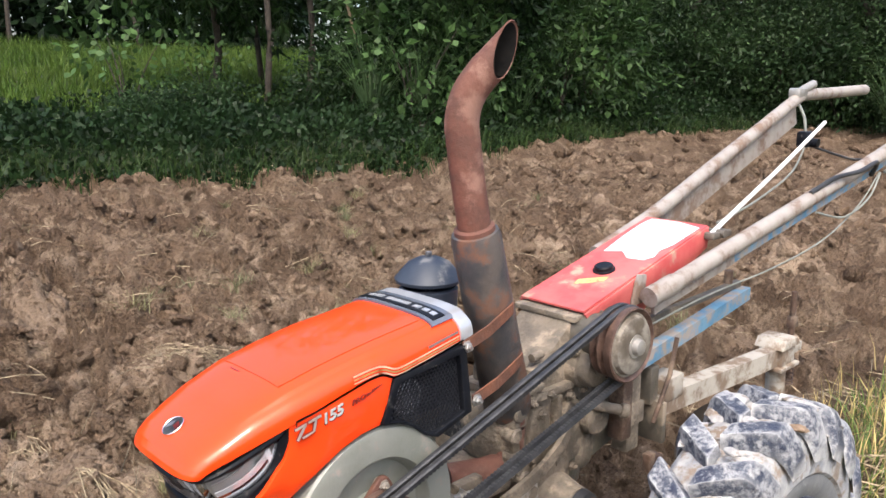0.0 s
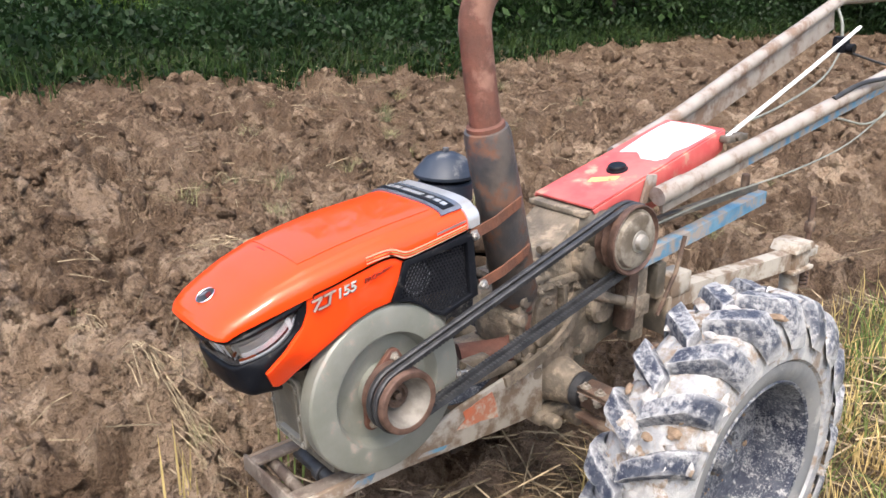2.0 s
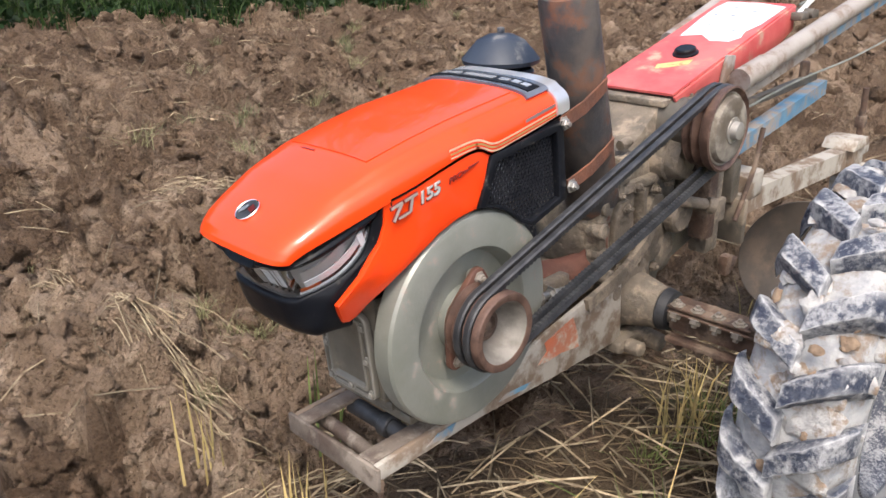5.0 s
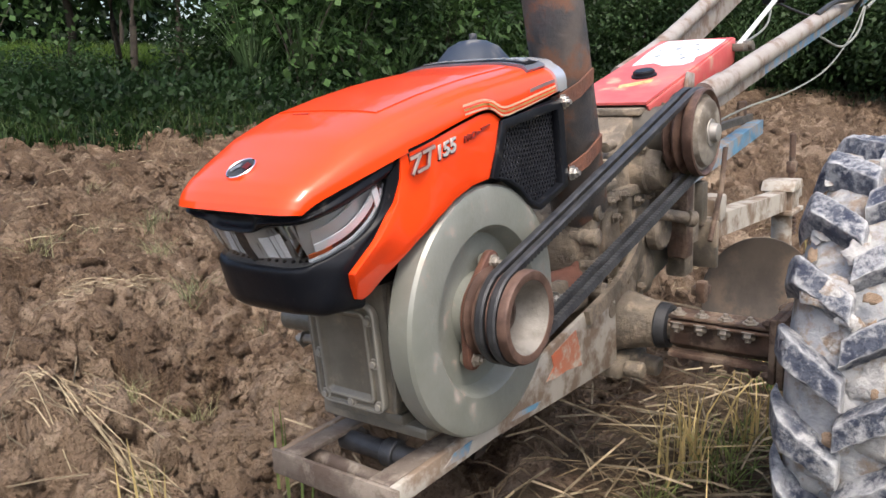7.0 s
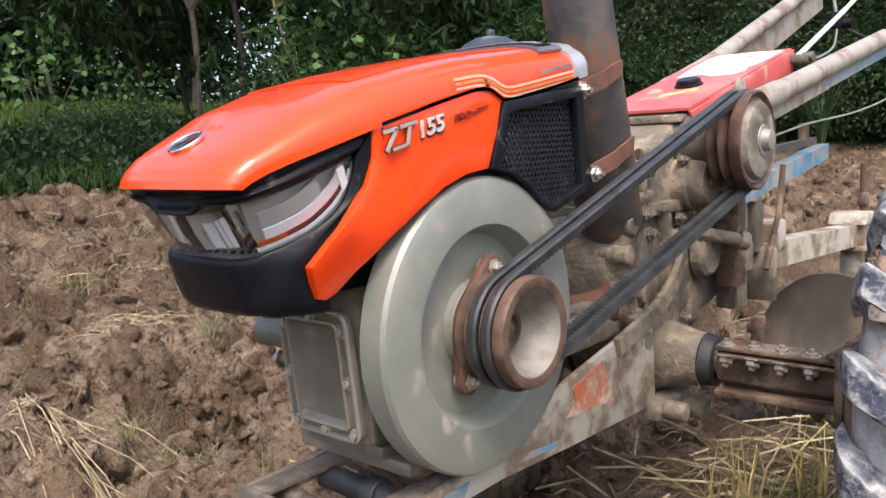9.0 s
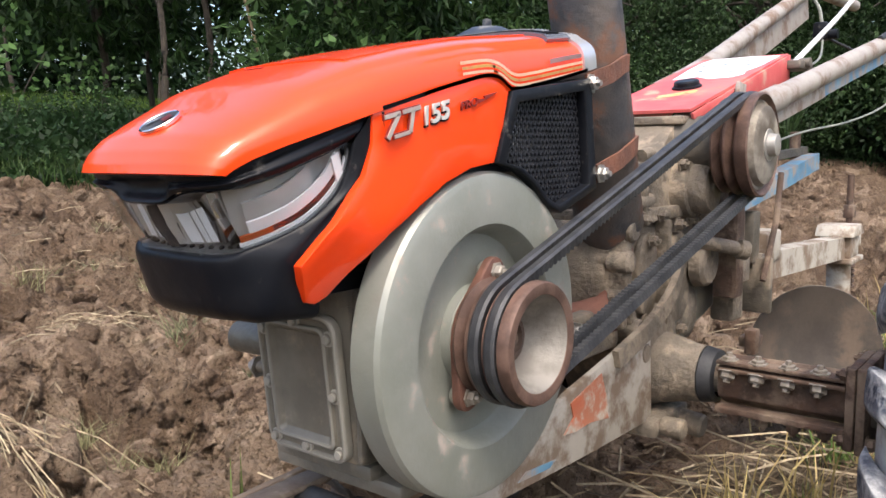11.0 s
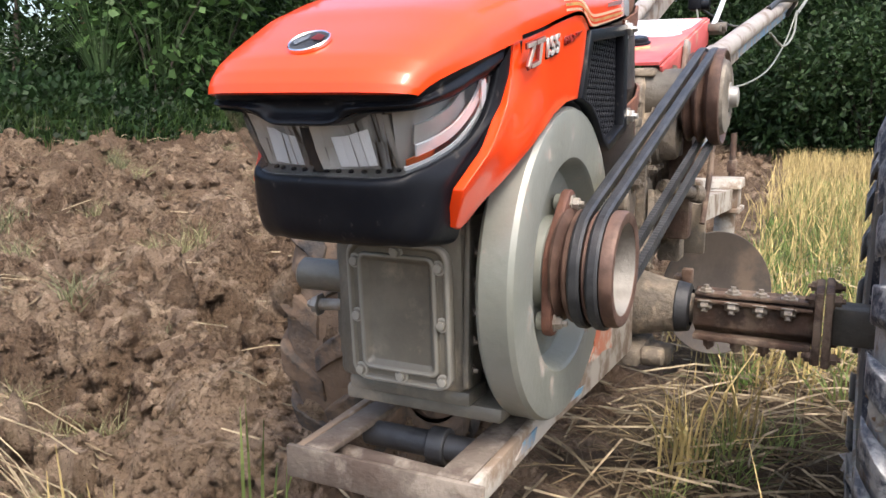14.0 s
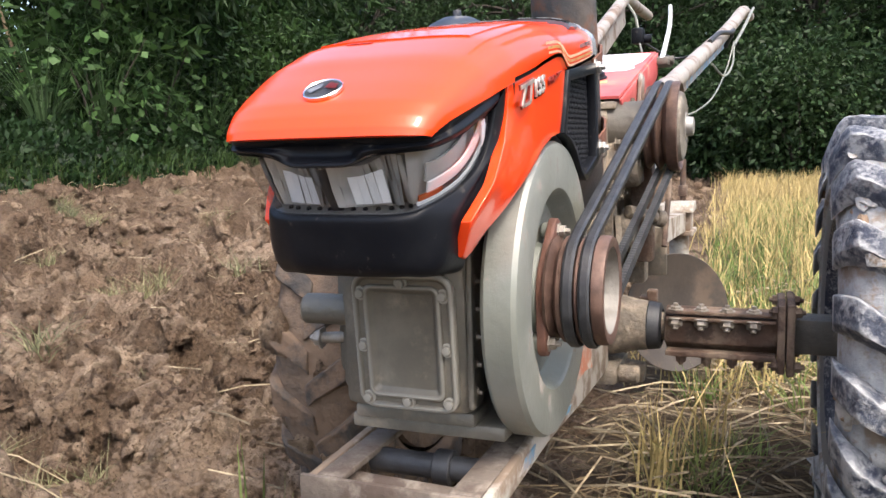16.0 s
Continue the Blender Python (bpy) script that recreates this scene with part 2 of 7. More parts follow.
# tones: dark, mid, pale, and a shadow tone painted as crevice specks
EARTH = ((0.132, 0.087, 0.057), (0.192, 0.131, 0.087), (0.305, 0.222, 0.154), (0.055, 0.037, 0.026))
M_SOIL = soilmat("ploughed_soil", EARTH)
DRY_EARTH = ((0.215, 0.150, 0.102), (0.285, 0.205, 0.143), (0.385, 0.289, 0.206), (0.110, 0.074, 0.050))
M_DRYSOIL = soilmat("dry_pale_soil", DRY_EARTH, 0.0, 0.022)
M_CLOD = soilmat("clod_soil", EARTH, 0.18, 0.022)
M_DRYCLOD = soilmat("dry_clod_soil", DRY_EARTH, 0.15, 0.022)
M_STUBSOIL = soilmat("stubble_soil", ((0.080, 0.056, 0.036), (0.11, 0.078, 0.051), (0.15, 0.11, 0.07), (0.045, 0.032, 0.022)), 0.0, 0.02)
M_STRAW = mat("straw", (0.36, 0.29, 0.185), (0.18, 0.135, 0.080), 30, 0.75, bump=0.05, rand=0.55)
M_OLDSTRAW = mat("rotting_straw", (0.17, 0.122, 0.066), (0.10, 0.072, 0.042), 30, 0.85, bump=0.05, rand=0.5)
M_STUBBLE = mat("rice_stubble", (0.52, 0.385, 0.165), (0.40, 0.315, 0.125), 4, 0.75, bump=0.05, rand=0.4)


def leafmat(name, c1, c2, rand=0.5, trans=0.32, rough=0.5):
    m = mat(name, c1, c2, 1.3, rough, bump=0.0, rand=rand)
    nt = m.node_tree
    b = nt.nodes["Principled BSDF"]
    b.inputs["Specular IOR Level"].default_value = 0.22
    out = nt.nodes["Material Output"]
    tr = nt.nodes.new("ShaderNodeBsdfTranslucent")
    ms = nt.nodes.new("ShaderNodeMixShader")
    ms.inputs[0].default_value = trans
    nt.links.new(b.inputs["Base Color"].links[0].from_socket, tr.inputs[0])
    nt.links.new(b.outputs[0], ms.inputs[1])
    nt.links.new(tr.outputs[0], ms.inputs[2])
    nt.links.new(ms.outputs[0], out.inputs[0])
    return m


M_LEAF = leafmat("tree_leaf", (0.019, 0.044, 0.013), (0.044, 0.084, 0.025))
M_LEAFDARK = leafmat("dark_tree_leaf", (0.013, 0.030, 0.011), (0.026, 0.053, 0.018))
M_LEAFLIGHT = leafmat("light_leaf", (0.043, 0.089, 0.025), (0.072, 0.132, 0.041))
# weed green lowered: the trees' shade on the verge is in the colour
M_WEED = leafmat("shade_dark_weed", (0.011, 0.026, 0.009), (0.021, 0.044, 0.014))
M_GRASS = leafmat("meadow_grass", (0.054, 0.104, 0.016), (0.086, 0.131, 0.024))
M_GREENGRASS = leafmat("field_grass", (0.12, 0.19, 0.05), (0.22, 0.26, 0.09))
# lighter leaf green with the distant haze mixed into the colour
M_LEAFHAZE = leafmat("hazy_tree_leaf", (0.026, 0.052, 0.019), (0.050, 0.088, 0.032))
M_BARK = mat("bark", (0.030, 0.024, 0.018), (0.055, 0.044, 0.033), 14, 0.9, bump=0.8, bscale=25)
M_STEM = mat("bare_stem", (0.24, 0.18, 0.11), (0.18, 0.13, 0.08), 14, 0.8, bump=0.3)
# turf colour also carries the verge's shade
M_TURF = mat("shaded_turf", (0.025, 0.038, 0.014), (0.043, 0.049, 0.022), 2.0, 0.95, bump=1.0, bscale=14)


def clear_plastic(name, tint, rough=0.02):
    """A thin clear shell: light goes straight through, the gloss grows towards grazing views."""
    m = bpy.data.materials.new(name)
    m.use_nodes = True
    nt = m.node_tree
    tr, gl = nt.nodes.new("ShaderNodeBsdfTransparent"), nt.nodes.new("ShaderNodeBsdfGlossy")
    tr.inputs["Color"].default_value = (*tint, 1)
    gl.inputs["Roughness"].default_value = rough
    lw, ms = nt.nodes.new("ShaderNodeLayerWeight"), nt.nodes.new("ShaderNodeMixShader")
    lw.inputs["Blend"].default_value = 0.5
    up, gain = nt.nodes.new("ShaderNodeMath"), nt.nodes.new("ShaderNodeMath")
    up.operation, up.inputs[1].default_value = "POWER", 4.0
    gain.operation, gain.inputs[1].default_value, gain.inputs[2].default_value = "MULTIPLY_ADD", 0.45, 0.045
    nt.links.new(lw.outputs["Facing"], up.inputs[0])
    nt.links.new(up.outputs[0], gain.inputs[0])
    nt.links.new(gain.outputs[0], ms.inputs[0])
    nt.links.new(tr.outputs[0], ms.inputs[1])
    nt.links.new(gl.outputs[0], ms.inputs[2])
    nt.links.new(ms.outputs[0], nt.nodes["Material Output"].inputs[0])
    return m


M_GLASS = clear_plastic("clear_lens", (0.93, 0.935, 0.94), 0.03)

# ---------------------------------------------------------------- building helpers
WHERE = {}


def thing(name, at, label, category, group="", kind=""):
    ob = new(name)
    ob.empty_display_size = 0.1
    ob.location = at
    WHERE[ob] = Matrix.Translation(at)
    return tagged(ob, label, category, group, kind)


def part(name, bm, material, parent=None, label="", smooth=35, me=None):
    """Links a bmesh in world coordinates as one mesh object, its origin in its middle."""
    bm.normal_update()
    lo = Vector([min(v.co[i] for v in bm.verts) for i in range(3)])
    hi = Vector([max(v.co[i] for v in bm.verts) for i in range(3)])
    c = (lo + hi) / 2
    bmesh.ops.translate(bm, verts=bm.verts, vec=-c)
    me = bpy.data.meshes.new(name)
    bm.to_mesh(me)
    bm.free()
    if smooth:
        me.polygons.foreach_set("use_smooth", [True] * len(me.polygons))
        me.set_sharp_from_angle(angle=radians(smooth))
    me.materials.append(material)
    ob = new(name, me)
    if parent is not None:
        ob.parent = parent
        ob.matrix_parent_inverse = WHERE[parent].inverted()
    ob.location = c
    WHERE[ob] = Matrix.Translation(c)
    if label:
        ob["label"] = label
    return ob


def merge(*bms):
    out = bms[0]
    for b in bms[1:]:
        me = bpy.data.meshes.new("tmp")
        b.to_mesh(me)
        out.from_mesh(me)
        bpy.data.meshes.remove(me)
        b.free()
    return out


def bevel(bm, w, seg=2, angle=30):
    es = [e for e in bm.edges if len(e.link_faces) == 2 and e.calc_face_angle(0) > radians(angle)]
    if w > 0 and es:
        bmesh.ops.bevel(bm, geom=es, offset=w, segments=seg, affect="EDGES", profile=0.5, clamp_overlap=True)
    return bm


def box(x0, x1, y0, y1, z0, z1, bev=0.004, rot=(0, 0, 0)):
    bm = bmesh.new()
    c = Vector(((x0 + x1) / 2, (y0 + y1) / 2, (z0 + z1) / 2))
    m = Matrix.Translation(c) @ pose(0, 0, 0, *rot) @ Matrix.Diagonal((x1 - x0, y1 - y0, z1 - z0, 1))
    bmesh.ops.create_cube(bm, size=1, matrix=m)
    return bevel(bm, bev)


def prism(pts, axis, a, b, bev=0.003):
    """Extrude a polygon: axis y takes (x, z) points, axis x (y, z) points, axis z (x, y) points, between a and b."""
    bm = bmesh.new()

    def mk(p, d):
        return {"y": (p[0], d, p[1]), "x": (d, p[0], p[1]), "z": (p[0], p[1], d)}[axis]

    va = [bm.verts.new(mk(p, a)) for p in pts]
    vb = [bm.verts.new(mk(p, b)) for p in pts]
    n = len(pts)
    bm.faces.new(va)
    bm.faces.new(vb[::-1])
    for i in range(n):
        bm.faces.new((va[i], vb[i], vb[(i + 1) % n], va[(i + 1) % n]))
    bmesh.ops.recalc_face_normals(bm, faces=bm.faces)
    return bevel(bm, bev)


def lathe(profile, origin, axis, seg=64, start=0.0, sweep=360.0):
    """Turn (distance along axis, radius) points round an axis."""
    ax = Vector(axis).normalized()
    q = ax.to_track_quat("Z", "Y").to_matrix().to_4x4()
    m = Matrix.Translation(origin) @ q
    bm = bmesh.new()
    rings = []
    full = sweep >= 360
    for d, r in profile:
        ring = []
        for k in range(seg if full else seg + 1):
            a = radians(start + sweep * k / seg)
            ring.append(bm.verts.new(m @ Vector((r * math.cos(a), r * math.sin(a), d))))
        rings.append(ring)
    n = len(rings[0])
    for i in range(len(rings) - 1):
        for k in range(n if full else n - 1):
            bm.faces.new((rings[i][k], rings[i][(k + 1) % n], rings[i + 1][(k + 1) % n], rings[i + 1][k]))
    bmesh.ops.remove_doubles(bm, verts=bm.verts, dist=1e-6)
    bmesh.ops.recalc_face_normals(bm, faces=bm.faces)
    return bm


def cyl(a, b, r, seg=20, bev=0.0, r2=None):
    a, b = Vector(a), Vector(b)
    d = (b - a).length
    r2 = r if r2 is None else r2
    if bev:
        return lathe([(0, 0), (0, r - bev), (bev, r), (d - bev, r2), (d, r2 - bev), (d, 0)], a, b - a, seg)
    return lathe([(0, 0), (0, r), (d, r2), (d, 0)], a, b - a, seg)


def smooth_path(pts, n=8):
    """Catmull-Rom through the points."""
    P = [Vector(p) for p in pts]
    P = [P[0] * 2 - P[1]] + P + [P[-1] * 2 - P[-2]]
    out = []
    for i in range(1, len(P) - 2):
        for k in range(n):
            t = k / n
            out.append(0.5 * ((2 * P[i]) + (P[i + 1] - P[i - 1]) * t + (2 * P[i - 1] - 5 * P[i] + 4 * P[i + 1] - P[i + 2]) * t * t
                              + (3 * P[i] - P[i - 1] - 3 * P[i + 1] + P[i + 2]) * t ** 3))
    out.append(P[-2])
    return out


def tube(path, r, seg=12, radii=None, caps=True, closed=False, flat=None, ref=(0, 0, 1)):
    """A round (or, with flat=(wide, high), rectangular) bar along a path."""
    P = [Vector(p) for p in path]
    bm = bmesh.new()
    rings = []
    n = len(P)
    up = Vector(ref)
    for i, p in enumerate(P):
        a = P[(i - 1) % n] if closed or i else p
        b = P[(i + 1) % n] if closed or i < n - 1 else p
        t = (b - a).normalized()
        s = t.cross(up)
        s = s.normalized() if s.length > 1e-4 else Vector((1, 0, 0))
        u = s.cross(t).normalized()
        rr = radii[i] if radii else r
        if flat:
            w, h = flat[0] / 2, flat[1] / 2
            ring = [bm.verts.new(p + s * x * w + u * y * h) for x, y in ((-1, -1), (1, -1), (1, 1), (-1, 1))]
        else:
            ring = [bm.verts.new(p + s * rr * math.cos(2 * math.pi * k / seg) + u * rr * math.sin(2 * math.pi * k / seg)) for k in range(seg)]
        rings.append(ring)
    m = len(rings[0])
    for i in range(n if closed else n - 1):
        j = (i + 1) % n
        for k in range(m):
            bm.faces.new((rings[i][k], rings[i][(k + 1) % m], rings[j][(k + 1) % m], rings[j][k]))
    if caps and not closed:
        bm.faces.new(rings[0])
        bm.faces.new(rings[-1])
    bmesh.ops.recalc_face_normals(bm, faces=bm.faces)
    return bm


def bolt(at, axis, r=0.008, h=0.008, washer=True):
    """A hexagon head with its washer and the stub of the thread, standing on the point at."""
    w = [(0, 0), (0, r * 1.45), (0.002, r * 1.45), (0.002, r)] if washer else [(0, 0), (0, r)]
    return lathe(w + [(h * 0.85, r), (h, r * 0.85), (h, r * 0.5), (h + 0.006, r * 0.45), (h + 0.006, 0)], Vector(at), Vector(axis), 6)


def quads_mesh(name, V, loops_per, material, smooth=False):
    """A mesh out of V (n, k, 3): n faces with k corners of their own."""
    n, k = V.shape[:2]
    me = bpy.data.meshes.new(name)
    me.vertices.add(n * k)
    me.vertices.foreach_set("co", V.astype(np.float32).ravel())
    me.loops.add(n * k)
    me.loops.foreach_set("vertex_index", np.arange(n * k, dtype=np.int32))
    me.polygons.add(n)
    me.polygons.foreach_set("loop_start", np.arange(0, n * k, k, dtype=np.int32))
    me.update(calc_edges=True)
    me.materials.append(material)
    return me


M_BEAD = mat("grey_tyre_bead", (0.15, 0.155, 0.16), (0.21, 0.21, 0.205), 8, 0.75, bump=0.2, bscale=60, dirt=(0.34, 0.33, 0.31), dirt_amt=0.25, dirt_scale=12)

M_STRAP = mat("orange_rusty_strap", (0.205, 0.082, 0.046), (0.125, 0.056, 0.036), 22, 0.7, 0.1, bump=0.4, bscale=70)

M_MUDTYRE = mat("earth_caked_tyre", (0.075, 0.058, 0.046), (0.13, 0.092, 0.066), 14, 0.9, bump=1.0, bscale=40, dirt=(0.165, 0.112, 0.076), dirt_amt=0.85, dirt_scale=9)
M_REED = leafmat("reed_leaf", (0.065, 0.115, 0.045), (0.10, 0.16, 0.07))
# edge grass darkened too, so its green includes the verge's shade
M_VERGEGRASS = leafmat("verge_grass_blade", (0.029, 0.060, 0.015), (0.054, 0.085, 0.025))


def crest(m, colour, lo=0.52, hi=0.60):
    """Another colour on the sharp edges of a thing; on the tyre lugs it is dried mud."""
    nt = m.node_tree
    b = nt.nodes["Principled BSDF"]
    g = nt.nodes.new("ShaderNodeNewGeometry")
    r = nt.nodes.new("ShaderNodeMapRange")
    r.inputs["From Min"].default_value, r.inputs["From Max"].default_value = lo, hi
    x = nt.nodes.new("ShaderNodeMix")
    x.data_type = "RGBA"
    nt.links.new(g.outputs["Pointiness"], r.inputs["Value"])
    nt.links.new(r.outputs["Result"], x.inputs[0])
    nt.links.new(b.inputs["Base Color"].links[0].from_socket, x.inputs[6])
    x.inputs[7].default_value = (*colour, 1)
    nt.links.new(x.outputs[2], b.inputs["Base Color"])


def splash(m, colour, fine, patch, most, lo=0.40, hi=0.62):
    """Thin dried slurry: fine specks and smears, dense in some patches and sparse in others."""
    nt = m.node_tree
    b = nt.nodes["Principled BSDF"]
    g = nt.nodes.new("ShaderNodeNewGeometry")
    sums = []
    for scale, detail in ((fine, 5.0), (patch, 4.0)):
        n = nt.nodes.new("ShaderNodeTexNoise")
        n.inputs["Scale"].default_value, n.inputs["Detail"].default_value, n.inputs["Roughness"].default_value = scale, detail, 0.7
        nt.links.new(g.outputs["Position"], n.inputs["Vector"])
        sums.append(n.outputs["Fac"])
    add = nt.nodes.new("ShaderNodeMath")
    add.operation = "MULTIPLY_ADD"
    nt.links.new(sums[1], add.inputs[0])
    add.inputs[1].default_value = 0.9
    nt.links.new(sums[0], add.inputs[2])
    r = nt.nodes.new("ShaderNodeMapRange")
    r.inputs["From Min"].default_value, r.inputs["From Max"].default_value, r.inputs["To Max"].default_value = lo + 0.5, hi + 0.5, most
    nt.links.new(add.outputs[0], r.inputs["Value"])
    x = nt.nodes.new("ShaderNodeMix")
    x.data_type = "RGBA"
    nt.links.new(r.outputs["Result"], x.inputs[0])
    nt.links.new(b.inputs["Base Color"].links[0].from_socket, x.inputs[6])
    x.inputs[7].default_value = (*colour, 1)
    nt.links.new(x.outputs[2], b.inputs["Base Color"])


M_GRILLE = mat("grille_black_plastic", (0.012, 0.013, 0.017), (0.020, 0.021, 0.026), 40, 0.4, bump=0.0)
splash(M_TYRE, (0.37, 0.372, 0.375), 85.0, 9.0, 0.8, 0.41, 0.62)
splash(M_RIM, (0.33, 0.335, 0.34), 190.0, 12.0, 0.75, 0.45, 0.60)
splash(M_TYREWALL, (0.27, 0.20, 0.145), 60.0, 10.0, 0.7, 0.52, 0.66)
crest(M_TYRE, (0.56, 0.555, 0.54), 0.52, 0.58)
M_PALEMUD = mat("pale_dried_mud", (0.46, 0.45, 0.43), (0.33, 0.32, 0.31), 40, 0.95, bump=0.8, bscale=80, dirt=(0.24, 0.18, 0.13), dirt_amt=0.45, dirt_scale=30)
M_DARKTYRE = mat("earthy_dark_tyre", (0.036, 0.033, 0.032), (0.08, 0.064, 0.052), 30, 0.8, bump=0.7, bscale=60, dirt=(0.155, 0.104, 0.070), dirt_amt=0.68, dirt_scale=11)
crest(M_DARKTYRE, (0.17, 0.14, 0.115), 0.54, 0.66)
M_PLATE = mat("dark_blue_grey_plate", (0.13, 0.15, 0.19), (0.19, 0.21, 0.25), 9, 0.22, 0.4, bump=0.03)
M_LETTER = mat("dull_silver_lettering", (0.62, 0.55, 0.50), (0.50, 0.42, 0.38), 40, 0.3, 0.5, bump=0.0)
M_CHROMELETTER = mat("bright_lettering", (0.72, 0.70, 0.68), (0.62, 0.60, 0.57), 40, 0.25, 0.4, bump=0.0)
M_DRYGRASS = leafmat("greyish_dry_grass", (0.15, 0.16, 0.085), (0.30, 0.28, 0.15))

# ---------------------------------------------------------------- ground


def hash2(ix, iy, k):
    h = (ix.astype(np.int64) * 374761393 + iy.astype(np.int64) * 668265263 + k * 974634577) & 0x7FFFFFFF
    h = ((h ^ (h >> 13)) * 1274126177) & 0x7FFFFFFF
    h = ((h ^ (h >> 15)) * 668265263) & 0x7FFFFFFF
    return (h ^ (h >> 16)) / float(0x7FFFFFFF) % 1.0


def lumps(x, y, cell, k):
    """Rough lumps on a jittered grid: the highest of the overlapping tilted blocks."""
    gx, gy = np.floor(x / cell), np.floor(y / cell)
    out = np.zeros_like(x)
    for ox in (-1, 0, 1):
        for oy in (-1, 0, 1):
            cx, cy = gx + ox, gy + oy
            px, py = (cx + hash2(cx, cy, k)) * cell, (cy + hash2(cx, cy, k + 1)) * cell
            r = cell * (0.45 + 0.5 * hash2(cx, cy, k + 2))
            a = hash2(cx, cy, k + 5) * math.pi
            s = 0.65 + 0.7 * hash2(cx, cy, k + 6)
            dx, dy = x - px, y - py
            u, v = (dx * np.cos(a) + dy * np.sin(a)) * s, (-dx * np.sin(a) + dy * np.cos(a)) / s
            d2 = (np.abs(u) ** 2.6 + np.abs(v) ** 2.6) / r ** 2.6
            top = hash2(cx, cy, k + 3) ** 1.3 + (hash2(cx, cy, k + 4) - 0.5) * u / r * 0.7
            out = np.maximum(out, top * np.clip(1 - d2, 0, 1) ** 0.45)
    return out


def shards(x, y, cell, k):
    """Broken blocks: each jittered cell has its own height and tilt; also the closeness to a crack (1 on it)."""
    gx, gy = np.floor(x / cell), np.floor(y / cell)
    f1 = np.full(x.shape, 9e9)
    f2 = np.full(x.shape, 9e9)
    h = np.zeros_like(x)
    for ox in (-1, 0, 1):
        for oy in (-1, 0, 1):
            cx, cy = gx + ox, gy + oy
            dx, dy = x / cell - cx - hash2(cx, cy, k), y / cell - cy - hash2(cx, cy, k + 1)
            d = np.hypot(dx, dy) * (0.8 + 0.4 * hash2(cx, cy, k + 2))
            hh = hash2(cx, cy, k + 3) + (hash2(cx, cy, k + 4) - 0.5) * dx * 1.8 + (hash2(cx, cy, k + 5) - 0.5) * dy * 1.8
            near = d < f1
            f2 = np.where(near, f1, np.minimum(f2, d))
            h = np.where(near, hh, h)
            f1 = np.where(near, d, f1)
    return h, np.clip(1 - (f2 - f1) / 0.22, 0, 1)


def value_noise(x, y, cell, k):
    gx, gy = np.floor(x / cell), np.floor(y / cell)
    fx, fy = x / cell - gx, y / cell - gy
    fx, fy = fx * fx * (3 - 2 * fx), fy * fy * (3 - 2 * fy)
    h = [hash2(gx + i, gy + j, k) for j in (0, 1) for i in (0, 1)]
    return (h[0] * (1 - fx) + h[1] * fx) * (1 - fy) + (h[2] * (1 - fx) + h[3] * fx) * fy


def gradient_noise(x, y, cell, k):
    gx, gy = np.floor(x / cell), np.floor(y / cell)
    fx, fy = x / cell - gx, y / cell - gy
    sx, sy = fx ** 3 * (fx * (fx * 6 - 15) + 10), fy ** 3 * (fy * (fy * 6 - 15) + 10)
    h = []
    for j in (0, 1):
        for i in (0, 1):
            a = hash2(gx + i, gy + j, k) * 2 * np.pi
            h.append(np.cos(a) * (fx - i) + np.sin(a) * (fy - j))
    return (h[0] * (1 - sx) + h[1] * sx) * (1 - sy) + (h[2] * (1 - sx) + h[3] * sx) * sy


def verge_distance(x, y):
    """Metres outside the field's edge (negative inside)."""
    a, b = y - (7.0 + 0.6 * np.clip((x - 8) / 4, 0, 1) + 0.25 * np.sin(x * 0.9) + 0.12 * np.sin(x * 3.1)), x - (13.0 + 3.2 * np.clip((y - 0.8) / 2.5, 0, 1) + 0.3 * np.sin(y * 1.3))
    return np.maximum(a, b) + 1.0 * np.exp(-np.abs(a - b) / 2.0)


def plough_edge(x):
    return 1.36 - 0.15 * np.clip((x - 1.9) / 1.2, 0, 1) + 0.035 * np.clip(x - 5.0, 0, 12) + 0.07 * np.sin(x * 2.3) + 0.04 * np.sin(x * 7.1 + 1)


def base_height(x, y):
    z = -0.085 + 0.085 * np.clip((y - 1.15) / 1.0, 0, 1) + 0.092 * (np.clip(y, 1.9, 7.2) - 1.9)
    e = verge_distance(x, y)
    z = z + 0.10 * np.clip(e / 0.8, 0, 1) + 0.095 * np.clip(e - 2.5, 0, 16)
    return z


